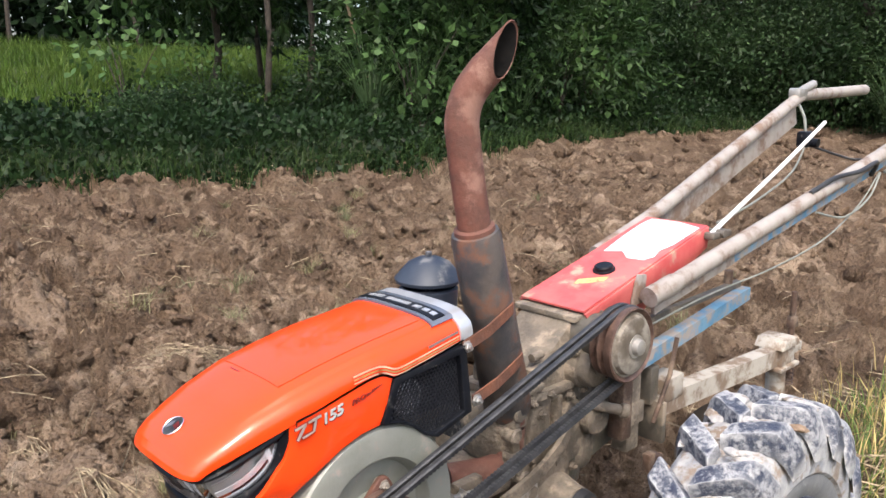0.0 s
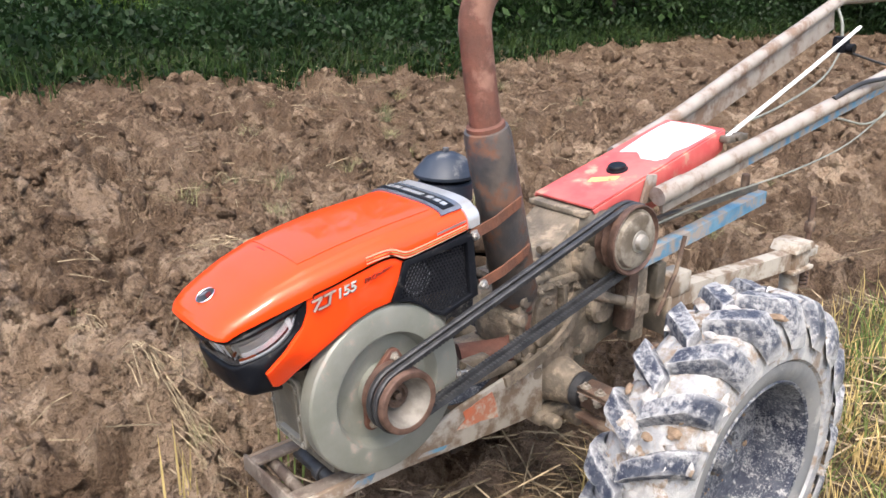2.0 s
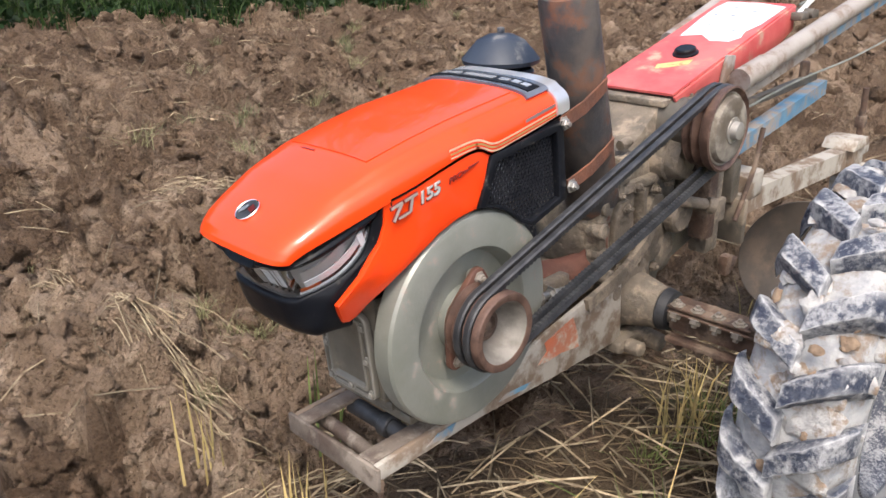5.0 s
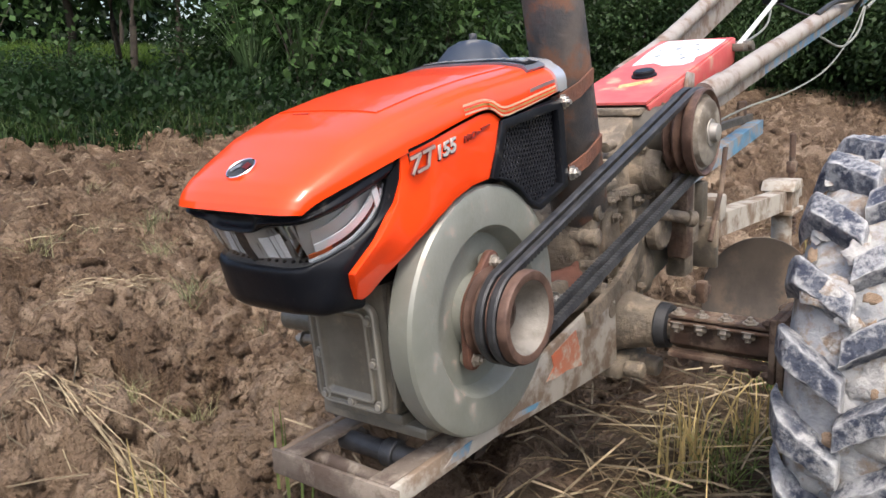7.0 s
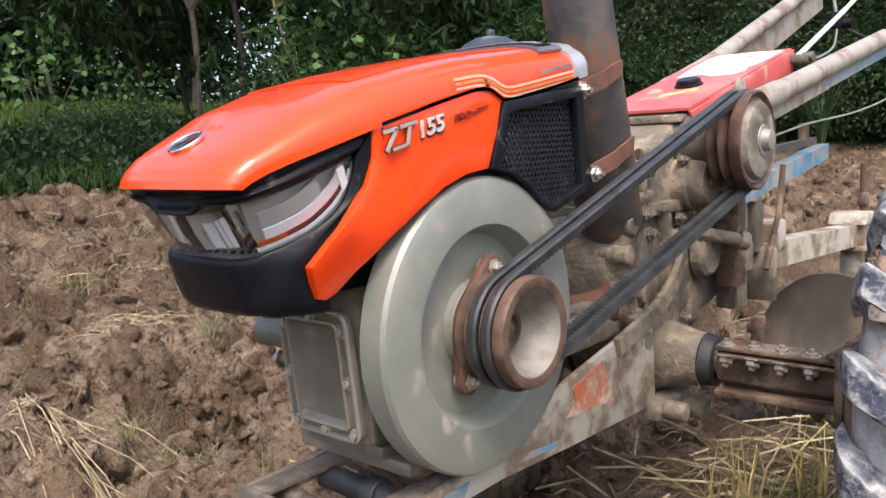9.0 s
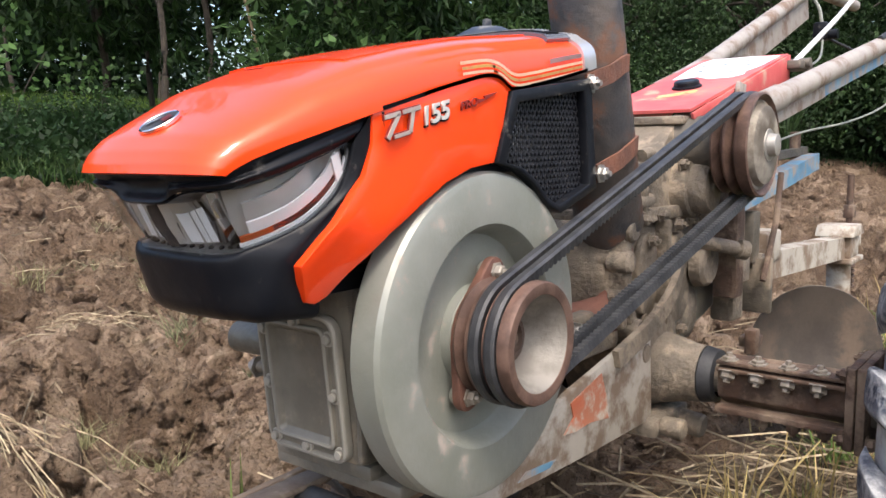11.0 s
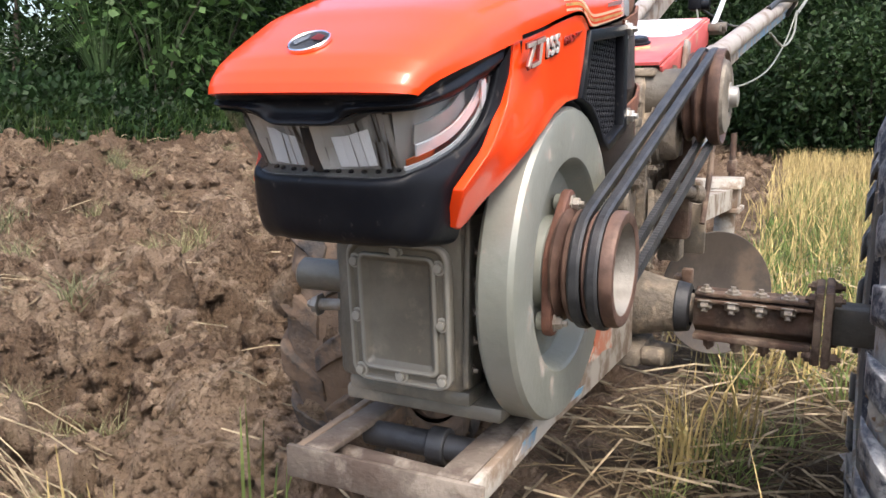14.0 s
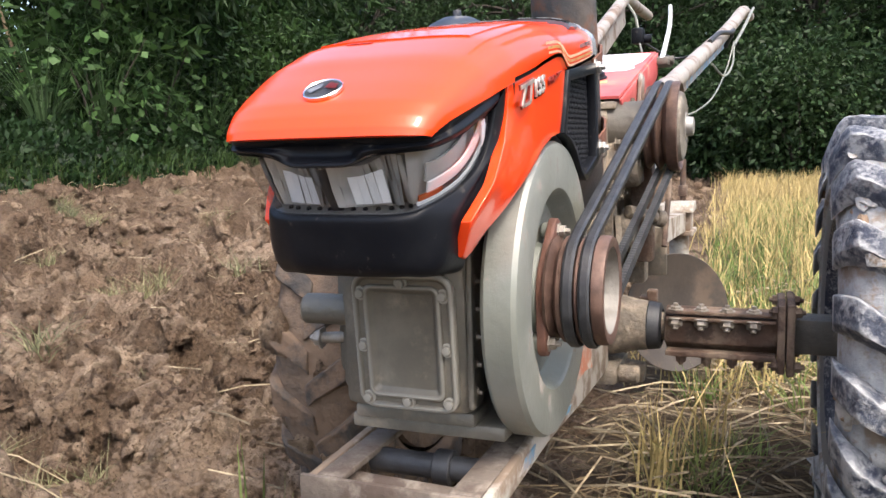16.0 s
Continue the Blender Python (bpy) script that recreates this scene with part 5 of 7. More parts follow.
def v_belt(y, y2):
    P = [Vector(p) for p in belt_path(y, 0.0715, 0.090)]
    n = len(P)
    dense = []
    for i in range(n):
        a, b = P[i], P[(i + 1) % n]
        m = max(1, int((b - a).length / 0.0026))
        dense += [a.lerp(b, k / m) for k in range(m)]
    bm = bmesh.new()
    rings = []
    for i, p in enumerate(dense):
        t = (dense[(i + 1) % len(dense)] - dense[i - 1]).normalized()
        o = Vector((t.z, 0, -t.x))
        h = 0.0092 if i % 4 < 2 else 0.0066
        f = (p.x - FX) / (PX - FX)
        sh = Vector((0, (y2 - y) * max(0, min(1, f)), 0))
        rings.append([bm.verts.new(p + sh + o * a + Vector((0, b, 0))) for a, b in ((0.0042, -0.0074), (0.0066, -0.0040), (0.0066, 0.0040), (0.0042, 0.0074), (-h, 0.0050), (-h, -0.0050))])
    for i in range(len(rings)):
        a, b = rings[i], rings[(i + 1) % len(rings)]
        for k in range(6):
            bm.faces.new((a[k], a[(k + 1) % 6], b[(k + 1) % 6], b[k]))
    bmesh.ops.recalc_face_normals(bm, faces=bm.faces)
    return bm


for y, y2 in ((1.1025, 1.0885), (1.0805, 1.0655)):
    part("drive_belt", v_belt(y, y2), M_RUBBER, tractor, "black cogged rubber V-belt")

# clutch pulley on the gearbox
clutch = part("clutch_pulley", lathe([(0.0, 0), (0.0, 0.070), (0.004, 0.086), (0.008, 0.088), (0.018, 0.074), (0.028, 0.090), (0.031, 0.090), (0.040, 0.075), (0.050, 0.092), (0.056, 0.094), (0.070, 0.094), (0.072, 0.090), (0.062, 0.080), (0.062, 0.0)],
                                      (PX, 1.114, PZ), (0, -1, 0), 72), M_RIMRUST, tractor, "rusty brown clutch pulley with worn grooves")
part("pulley_face", lathe([(0.062, 0.0), (0.062, 0.082), (0.0655, 0.080), (0.0655, 0.075), (0.076, 0.070), (0.080, 0.060), (0.082, 0.036), (0.080, 0.030), (0.078, 0.0)], (PX, 1.114, PZ), (0, -1, 0), 64),
     mat("clutch_pulley_iron", (0.17, 0.145, 0.115), (0.12, 0.095, 0.07), 9, 0.5, 0.3, bump=0.15, dirt=(0.27, 0.24, 0.195), dirt_amt=0.5, dirt_scale=14), clutch, "dusty domed face of the clutch pulley")
part("hub_nut", merge(lathe([(0, 0), (0, 0.030), (0.004, 0.029), (0.005, 0)], (PX, 1.036, PZ), (0, -1, 0), 32), lathe([(0, 0), (0, 0.021), (0.014, 0.019), (0.016, 0.012), (0.016, 0)], (PX, 1.032, PZ), (0, -1, 0), 20)), M_STEEL, clutch, "grey steel hub nut")
part("clutch_housing", lathe([(0, 0.05), (0.0, 0.058), (0.05, 0.056), (0.07, 0.066), (0.09, 0.066)], (PX, 1.11, PZ), (0, 1, 0), 32), M_DARKCAST, tractor)

# muffler and stack, leaning forward
MA, MB = Vector((1.375, 1.215, 0.56)), Vector((1.238, 1.205, 1.035))
md = (MB - MA)
mlen = md.length
muffler = part("muffler", lathe([(0, 0), (0, 0.040), (0.03, 0.058), (mlen - 0.02, 0.056), (mlen - 0.004, 0.052), (mlen, 0.036), (mlen, 0)], MA, md, 40), M_MUFFLER, tractor, "scorched dark steel muffler with rust streaks")
stack_path = smooth_path([MB - md * 0.02, MB + Vector((-0.014, 0.004, 0.09)), MB + Vector((-0.025, 0.009, 0.18)), MB + Vector((-0.029, 0.011, 0.237)), MB + Vector((-0.018, 0.002, 0.290)), MB + Vector((0.008, -0.020, 0.338)), MB + Vector((0.036, -0.050, 0.380))], 8)
stack_path = stack_path[:-8] + [stack_path[-1]]
stack = tube(stack_path, 0.037, 28, caps=False, ref=(1, 0.2, 0))
stack.verts.ensure_lookup_table()
tip, tang = stack_path[-1], (stack_path[-1] - stack_path[-2]).normalized()
mouth = Vector((0.16, -0.95, -0.02)).normalized()          # the cut faces the near side
for v in stack.verts[-28:]:
    v.co -= tang * ((v.co - tip).dot(mouth) / tang.dot(mouth))
inner = bmesh.new()
tmp_me = bpy.data.meshes.new("tmp")
stack.to_mesh(tmp_me)
inner.from_mesh(tmp_me)
bpy.data.meshes.remove(tmp_me)
inner.verts.ensure_lookup_table()
for i, v in enumerate(inner.verts):
    c = stack_path[i // 28]
    v.co = c + (v.co - c) * 0.90
bmesh.ops.solidify(stack, geom=stack.faces[:], thickness=0.003)
pipe = part("exhaust_pipe", stack, M_RUSTPIPE, tractor, "rusty curved exhaust stack with a slant-cut mouth")
part("pipe_inside", inner, mat("soot", (0.006, 0.006, 0.006), (0.012, 0.011, 0.010), 30, 0.9, bump=0.2, spec=0.1), pipe, "sooty black inside of the pipe")
part("stack_collar", lathe([(0, 0.036), (0, 0.046), (0.012, 0.045), (0.016, 0.037)], MB - md * 0.01, md, 28), M_RUSTPIPE, muffler)
part("exhaust_elbow", tube(smooth_path([MA + Vector((0, 0, 0.02)), MA + Vector((0.0, 0, -0.05)), MA + Vector((-0.03, 0.0, -0.12)), (1.22, 1.27, 0.43)], 6), 0.036, 20), M_RUSTPIPE, tractor, "rusty exhaust elbow")
for (bx, bz), (ex, ez) in (((1.136, 0.813), (1.31, 0.855)), ((1.167, 0.688), (1.345, 0.729))):
    strap = part("muffler_strap", tube([(bx - 0.008, 1.128, bz), (bx + 0.07, 1.13, bz + 0.018), (ex - 0.04, 1.142, ez - 0.006), (ex, 1.155, ez), (ex + 0.025, 1.20, ez + 0.004)], 0.01, flat=(0.004, 0.026)), M_STRAP, tractor, "rusty steel muffler strap")
    part("bolt", bolt((bx, 1.126, bz), (0, -1, 0), 0.010, 0.010), M_BOLT, strap)

# air cleaner behind the hood
part("air_cleaner", merge(lathe([(0, 0), (0, 0.070), (0.045, 0.072), (0.05, 0.066)], (1.295, 1.415, 0.812), (0, 0, 1), 36), lathe([(0, 0.066), (0.004, 0.082), (0.012, 0.084), (0.022, 0.076), (0.05, 0.052), (0.062, 0.028), (0.066, 0)], (1.295, 1.415, 0.870), (0, 0, 1), 36),
                          lathe([(0, 0.008), (0.012, 0.008), (0.014, 0)], (1.295, 1.415, 0.934), (0, 0, 1), 12)),
     mat("blue_black_plastic", (0.022, 0.030, 0.048), (0.035, 0.045, 0.065), 12, 0.5, bump=0.05, dirt=(0.16, 0.16, 0.16), dirt_amt=0.25, dirt_scale=14), tractor, "dark blue dome-capped air cleaner")

# chassis: rails, front cross channel, bracket
M_PRIMER = mat("rusty_primer", (0.155, 0.125, 0.10), (0.092, 0.065, 0.05), 16, 0.8, 0.1, bump=0.4, bscale=50, dirt=(0.25, 0.21, 0.17), dirt_amt=0.45, dirt_scale=14)
RAIL = [(0.684, 0.292), (0.684, 0.258), (0.95, 0.263), (1.15, 0.252), (1.43, 0.242), (1.42, 0.412), (1.30, 0.395), (1.14, 0.365), (0.95, 0.312), (0.86, 0.298)]
rail_l = part("chassis_rail", prism(RAIL, "y", 1.160, 1.172, 0.003), M_WHITEPAINT, tractor, "dirty off-white chassis rail with worn red patch")
part("chassis_rail", prism(RAIL, "y", 1.392, 1.404, 0.003), M_WHITEPAINT, tractor)
part("rail_top", box(0.684, 1.16, 1.172, 1.212, 0.284, 0.2935, 0.003), M_PRIMER, tractor, "worn rusty top flange of the rail")
part("rail_top", box(0.684, 1.16, 1.355, 1.392, 0.284, 0.2935, 0.003), M_PRIMER, tractor)
part("paint_patch", prism([(1.122, 0.305), (1.16, 0.300), (1.20, 0.302), (1.262, 0.292), (1.255, 0.33), (1.238, 0.371), (1.19, 0.360), (1.142, 0.348), (1.15, 0.325)], "y", 1.1585, 1.161, 0), M_REDPATCH, rail_l, "worn orange-red paint patch", 0)
part("paint_patch", prism([(1.0, 0.274), (1.08, 0.268), (1.10, 0.275), (1.02, 0.283)], "y", 1.1585, 1.161, 0), M_BLUE, rail_l, "chipped blue paint patch", 0)
part("paint_patch", prism([(0.80, 0.272), (0.865, 0.270), (0.878, 0.288), (0.83, 0.287)], "y", 1.1585, 1.161, 0), M_BLUE, rail_l, "chipped blue paint patch", 0)
part("front_channel", merge(prism([(1.150, 0.292), (1.152, 0.245), (1.30, 0.250), (1.412, 0.252), (1.412, 0.293)], "x", 0.676, 0.684, 0.002), box(0.684, 0.720, 1.172, 1.40, 0.247, 0.254, 0.003)), M_PRIMER, tractor, "rusty front cross channel")
part("cross_bar", tube([(0.722, 1.175, 0.266), (0.735, 1.39, 0.266)], 0.014, 14), M_PRIMER, tractor, "rusty cross bar between the rails")
part("cross_pin", merge(cyl((0.80, 1.20, 0.272), (0.80, 1.37, 0.272), 0.017, 20, 0.002), cyl((0.80, 1.25, 0.272), (0.80, 1.275, 0.272), 0.024, 20, 0.002)), M_RUBBER, tractor, "dark tensioning pin")
part("front_stand", tube([(0.69, 1.165, 0.262), (0.695, 1.163, 0.10), (0.682, 1.16, -0.08)], 0.01, flat=(0.028, 0.012)), M_RUST, tractor, "rusty flat-bar front stand")
part("engine_bed", merge(box(1.12, 1.36, 1.19, 1.37, 0.385, 0.43, 0.008), box(1.16, 1.24, 1.172, 1.20, 0.42, 0.47, 0.006)), M_MUDCAST, tractor, "mud-caked engine bed")
part("tension_bolt", merge(cyl((1.13, 1.165, 0.455), (1.21, 1.160, 0.447), 0.007, 12), bolt((1.13, 1.165, 0.455), (-1, 0, 0), 0.011, 0.012), bolt((1.165, 1.163, 0.451), (-1, 0, 0), 0.012, 0.010)), M_BOLT, tractor, "steel belt-tension bolt")

# gearbox castings
def bulge(c, rx, ry, rz, flat=2.0):
    bm = bmesh.new()
    bmesh.ops.create_icosphere(bm, subdivisions=3, radius=1)
    for v in bm.verts:
        n_ = v.co.copy()
        v.co = Vector([math.copysign(abs(a) ** (2 / (flat + 0.6)), a) for a in n_])
        v.co *= 1 + 0.05 * noise.noise(n_ * 2.3 + Vector(c) * 9)
    bm.transform(Matrix.Translation(c) @ Matrix.Diagonal((rx, ry, rz, 1)))
    return bm


gear = part("gearbox", prism([(1.345, 0.60), (1.32, 0.54), (1.335, 0.45), (1.39, 0.36), (1.45, 0.24), (1.56, 0.225), (1.64, 0.29), (1.69, 0.45), (1.705, 0.60)], "y", 1.190, 1.350, 0.03), M_MUDCAST, tractor, "mud-caked cast gearbox", 50)
part("upper_case", prism([(1.385, 0.585), (1.384, 0.655), (1.41, 0.685), (1.50, 0.712), (1.575, 0.768), (1.59, 0.775), (1.70, 0.775), (1.70, 0.585)], "y", 1.185, 1.355, 0.012), M_MUDCAST, gear, "muddy upper gear case")
for c, rx, ry, rz in (((1.50, 1.195, 0.36), 0.075, 0.03, 0.08), ((1.63, 1.20, 0.40), 0.05, 0.03, 0.06)):
    part("casting_boss", bulge(c, rx, ry, rz), M_MUDCAST, gear, smooth=50)


def oval(x, z, rx, rz, n=28, p=2.6):
    return [(x + rx * math.copysign(abs(math.cos(2 * math.pi * k / n)) ** (2 / p), math.cos(2 * math.pi * k / n)), z + rz * math.copysign(abs(math.sin(2 * math.pi * k / n)) ** (2 / p), math.sin(2 * math.pi * k / n))) for k in range(n)]


part("raised_panel", prism(oval(1.565, 0.478, 0.055, 0.085), "y", 1.170, 1.195, 0.008), M_MUDCAST, gear, "raised oval panel on the gear case")
part("raised_panel", prism(oval(1.445, 0.500, 0.040, 0.075), "y", 1.176, 1.195, 0.008), M_MUDCAST, gear)
part("vertical_rib", prism([(1.498, 0.40), (1.514, 0.40), (1.514, 0.592), (1.498, 0.592)], "y", 1.164, 1.192, 0.004), M_MUDCAST, gear)
part("edge_flange", prism([(1.352, 0.60), (1.328, 0.54), (1.343, 0.45), (1.396, 0.36), (1.420, 0.37), (1.368, 0.455), (1.353, 0.54), (1.376, 0.60)], "y", 1.166, 1.195, 0.005), M_MUDCAST, gear, "muddy edge flange of the gear case")
for x, z in ((1.352, 0.585), (1.340, 0.535), (1.348, 0.475), (1.374, 0.415), (1.404, 0.368)):
    part("flange_lug", cyl((x, 1.158, z), (x, 1.20, z), 0.019, 16, 0.004), M_MUDCAST, gear)
for x, z, l in ((1.392, 0.628, 0.050), (1.392, 0.672, 0.040), (1.405, 0.708, 0.035)):
    part("case_lug", tube([(x, 1.176, z), (x + l, 1.176, z + 0.004)], 0.011, 12), M_MUDCAST, gear)
part("gearbox_flange", merge(box(1.365, 1.71, 1.168, 1.372, 0.592, 0.615, 0.005), box(1.56, 1.715, 1.170, 1.370, 0.762, 0.778, 0.004)), M_MUDCAST, gear)
part("casting_rib", merge(box(1.405, 1.425, 1.168, 1.19, 0.605, 0.680, 0.005), box(1.39, 1.455, 1.165, 1.19, 0.665, 0.685, 0.006), box(1.385, 1.44, 1.165, 1.19, 0.62, 0.640, 0.006)), M_MUDCAST, gear)
part("casting_rib", merge(box(1.335, 1.352, 1.17, 1.24, 0.42, 0.60, 0.006), box(1.325, 1.365, 1.165, 1.22, 0.53, 0.548, 0.005), box(1.33, 1.37, 1.165, 1.22, 0.455, 0.472, 0.005)), M_MUDCAST, gear)
part("round_cover", lathe([(0, 0.058), (0.03, 0.056), (0.034, 0.050), (0.058, 0.047), (0.064, 0.042), (0.064, 0.012), (0.068, 0.010), (0.068, 0)], (1.60, 1.187, 0.645), (0, -1, 0), 36), M_MUDCAST, gear, "muddy round bearing cover")
part("round_cover", lathe([(0, 0.05), (0.02, 0.047), (0.026, 0.040), (0.026, 0)], (1.64, 1.165, 0.50), (0, -1, 0), 28), M_MUDCAST, gear)
for x, z in ((1.40, 0.60), (1.47, 0.603), (1.545, 0.58), (1.66, 0.60), (1.44, 0.56), (1.555, 0.69), (1.60, 0.585), (1.42, 0.42), (1.57, 0.38), (1.46, 0.33), (1.66, 0.72)):
    part("bolt", bolt((x, 1.168 if z > 0.57 else 1.172, z), (0, -1, 0), 0.010, 0.012), M_MUDCAST, gear)
part("shift_stub", merge(cyl((1.60, 1.15, 0.545), (1.67, 1.10, 0.525), 0.014, 14, 0.003), cyl((1.67, 1.10, 0.525), (1.685, 1.085, 0.52), 0.019, 14, 0.003)), M_MUDCAST, tractor)
part("hub_arm", merge(box(1.70, 1.745, 1.11, 1.16, 0.42, 0.66, 0.008), box(1.66, 1.72, 1.13, 1.17, 0.60, 0.64, 0.006)), M_RUST, tractor, "rusty muddy upright beside the clutch")
part("web_plate", prism([(1.42, 0.395), (1.60, 0.47), (1.80, 0.50), (1.80, 0.40), (1.62, 0.36), (1.55, 0.28), (1.43, 0.25)], "y", 1.178, 1.190, 0.003), M_GREYCAST, tractor, "grey gusset plate")
part("brace_bar", tube(smooth_path([(1.28, 1.155, 0.385), (1.40, 1.15, 0.42), (1.50, 1.152, 0.47), (1.56, 1.165, 0.53)], 5), 0.01, flat=(0.012, 0.03)), M_MUDCAST, tractor)
part("gearbox_foot", merge(box(1.40, 1.55, 1.14, 1.20, 0.215, 0.25, 0.01), cyl((1.43, 1.14, 0.235), (1.43, 1.10, 0.235), 0.018, 14, 0.003), cyl((1.52, 1.15, 0.22), (1.52, 1.10, 0.215), 0.022, 14, 0.004)), M_MUDCAST, tractor)

# axles and wheels
AX, AZ = 1.495, 0.322
axle = part("axle", merge(lathe([(0, 0.075), (0.02, 0.066), (0.08, 0.052), (0.10, 0.050)], (AX, 1.19, AZ), (0, -1, 0), 32), cyl((AX, 1.09, AZ), (AX, 0.84, AZ), 0.028, 24)), M_MUDCAST, tractor, "muddy axle housing")
part("axle", merge(lathe([(0, 0.075), (0.02, 0.066), (0.08, 0.052), (0.10, 0.050)], (AX, 1.35, AZ), (0, 1, 0), 32), cyl((AX, 1.45, AZ), (AX, 1.88, AZ), 0.028, 24)), M_MUDCAST, tractor)
part("axle_shaft", box(AX - 0.034, AX + 0.034, 0.66, 0.82, AZ - 0.034, AZ + 0.034, 0.006), M_DARKCAST, axle, "dark square axle shaft")
part("axle_seal", lathe([(0, 0.046), (0.004, 0.050), (0.026, 0.046), (0.03, 0.036)], (AX, 1.092, AZ), (0, -1, 0), 32), M_RUBBER, axle, "black axle seal")
part("clamp_sleeve", prism([(AX + 0.045 * math.cos(radians(a)), AZ + 0.045 * math.sin(radians(a))) for a in range(30, 390, 60)], "y", 0.845, 1.055, 0.004), M_RUST, axle, "rusty split axle clamp")
for z0, z1 in ((0.026, 0.033), (0.038, 0.045), (-0.045, -0.034)):
    part("clamp_ear", box(AX - 0.062, AX - 0.03, 0.85, 1.05, AZ + z0, AZ + z1, 0.002), M_RUST, axle)
for k in range(4):
    y = 1.032 - 0.0475 * k
    part("bolt", bolt((AX - 0.052, y, AZ + 0.026), (-0.45, 0, -1), 0.013, 0.013), M_BOLTDULL, axle)
    part("bolt", bolt((AX - 0.048, y, AZ + 0.045), (0, 0, 1), 0.011, 0.007), M_BOLTDULL, axle)
    part("bolt", bolt((AX - 0.046, y - 0.01, AZ - 0.045), (0, 0, -1), 0.011, 0.014), M_RUST, axle)
part("axle_flange", merge(box(AX - 0.075, AX + 0.075, 0.818, 0.832, AZ - 0.068, AZ + 0.068, 0.004), box(AX - 0.072, AX + 0.072, 0.834, 0.848, AZ - 0.065, AZ + 0.065, 0.004)), M_RUST, axle, "rusty square axle flange")
for dx in (-0.058, 0.058):
    for dz in (-0.052, 0.052):
        part("bolt", bolt((AX + dx, 0.818, AZ + dz), (0, -1, 0), 0.010, 0.012), M_RUST, axle)
        part("bolt", bolt((AX + dx, 0.848, AZ + dz), (0, 1, 0), 0.010, 0.010), M_RUST, axle)

TR, TY, TW = 0.376, 0.665, 0.20             # carcass radius, middle and width of the near tyre


def tyre_bm():
    """Carcass as a lathe round y; local coordinates with the wheel's middle in the origin."""
    h = TW / 2
    prof = [(-h + 0.016, 0.262), (-h + 0.002, 0.275), (-h + 0.004, 0.312), (-h + 0.020, 0.352), (-h + 0.045, TR - 0.006), (0, TR), (h - 0.045, TR - 0.006), (h - 0.020, 0.352), (h - 0.004, 0.312),
            (h - 0.002, 0.275), (h - 0.016, 0.262)]
    return lathe(prof, (0, 0, 0), (0, 1, 0), 96)


def lug_bm(side):
    """One slanted tread lug, from the middle of the tread to the shoulder, wrapped over the carcass, its edges chipped."""
    bm = bmesh.new()
    rings = []
    n = 12
    for i in range(n + 1):
        f = i / n
        y = side * (-0.004 + (TW / 2 + 0.012) * f)
        a = radians(-10.5 * f ** 0.9)
        drop = 0.0 if f < 0.72 else 0.055 * ((f - 0.72) / 0.28) ** 1.5
        hgt = 0.036 - 0.010 * max(0, f - 0.8) / 0.2
        wb, wt = 0.060 + 0.012 * f, 0.037 + 0.009 * f
        r0 = TR - 0.016 - drop
        ring = []
        for k, (w, r) in enumerate(((-wb / 2, r0), (-wb * 0.40, r0 + 0.028), (-wt / 2, r0 + hgt + 0.012), (-wt / 6, r0 + hgt + 0.011), (wt / 6, r0 + hgt + 0.011), (wt / 2, r0 + hgt + 0.012), (wb * 0.40, r0 + 0.028), (wb / 2, r0))):
            q = 0.0035 * noise.noise(Vector((i * 0.9, k * 1.7, side * 3.0)))
            aa = a + (w + q) / TR
            rr = r + q * 1.2
            ring.append(bm.verts.new((rr * math.cos(aa), y, rr * math.sin(aa))))
        rings.append(ring)
    for p, q in zip(rings, rings[1:]):
        for k in range(8):
            bm.faces.new((p[k], p[(k + 1) % 8], q[(k + 1) % 8], q[k]))
    bm.faces.new(rings[0])
    bm.faces.new(rings[-1])
    bmesh.ops.recalc_face_normals(bm, faces=bm.faces)
    bevel(bm, 0.003, 2, 28)
    return bm


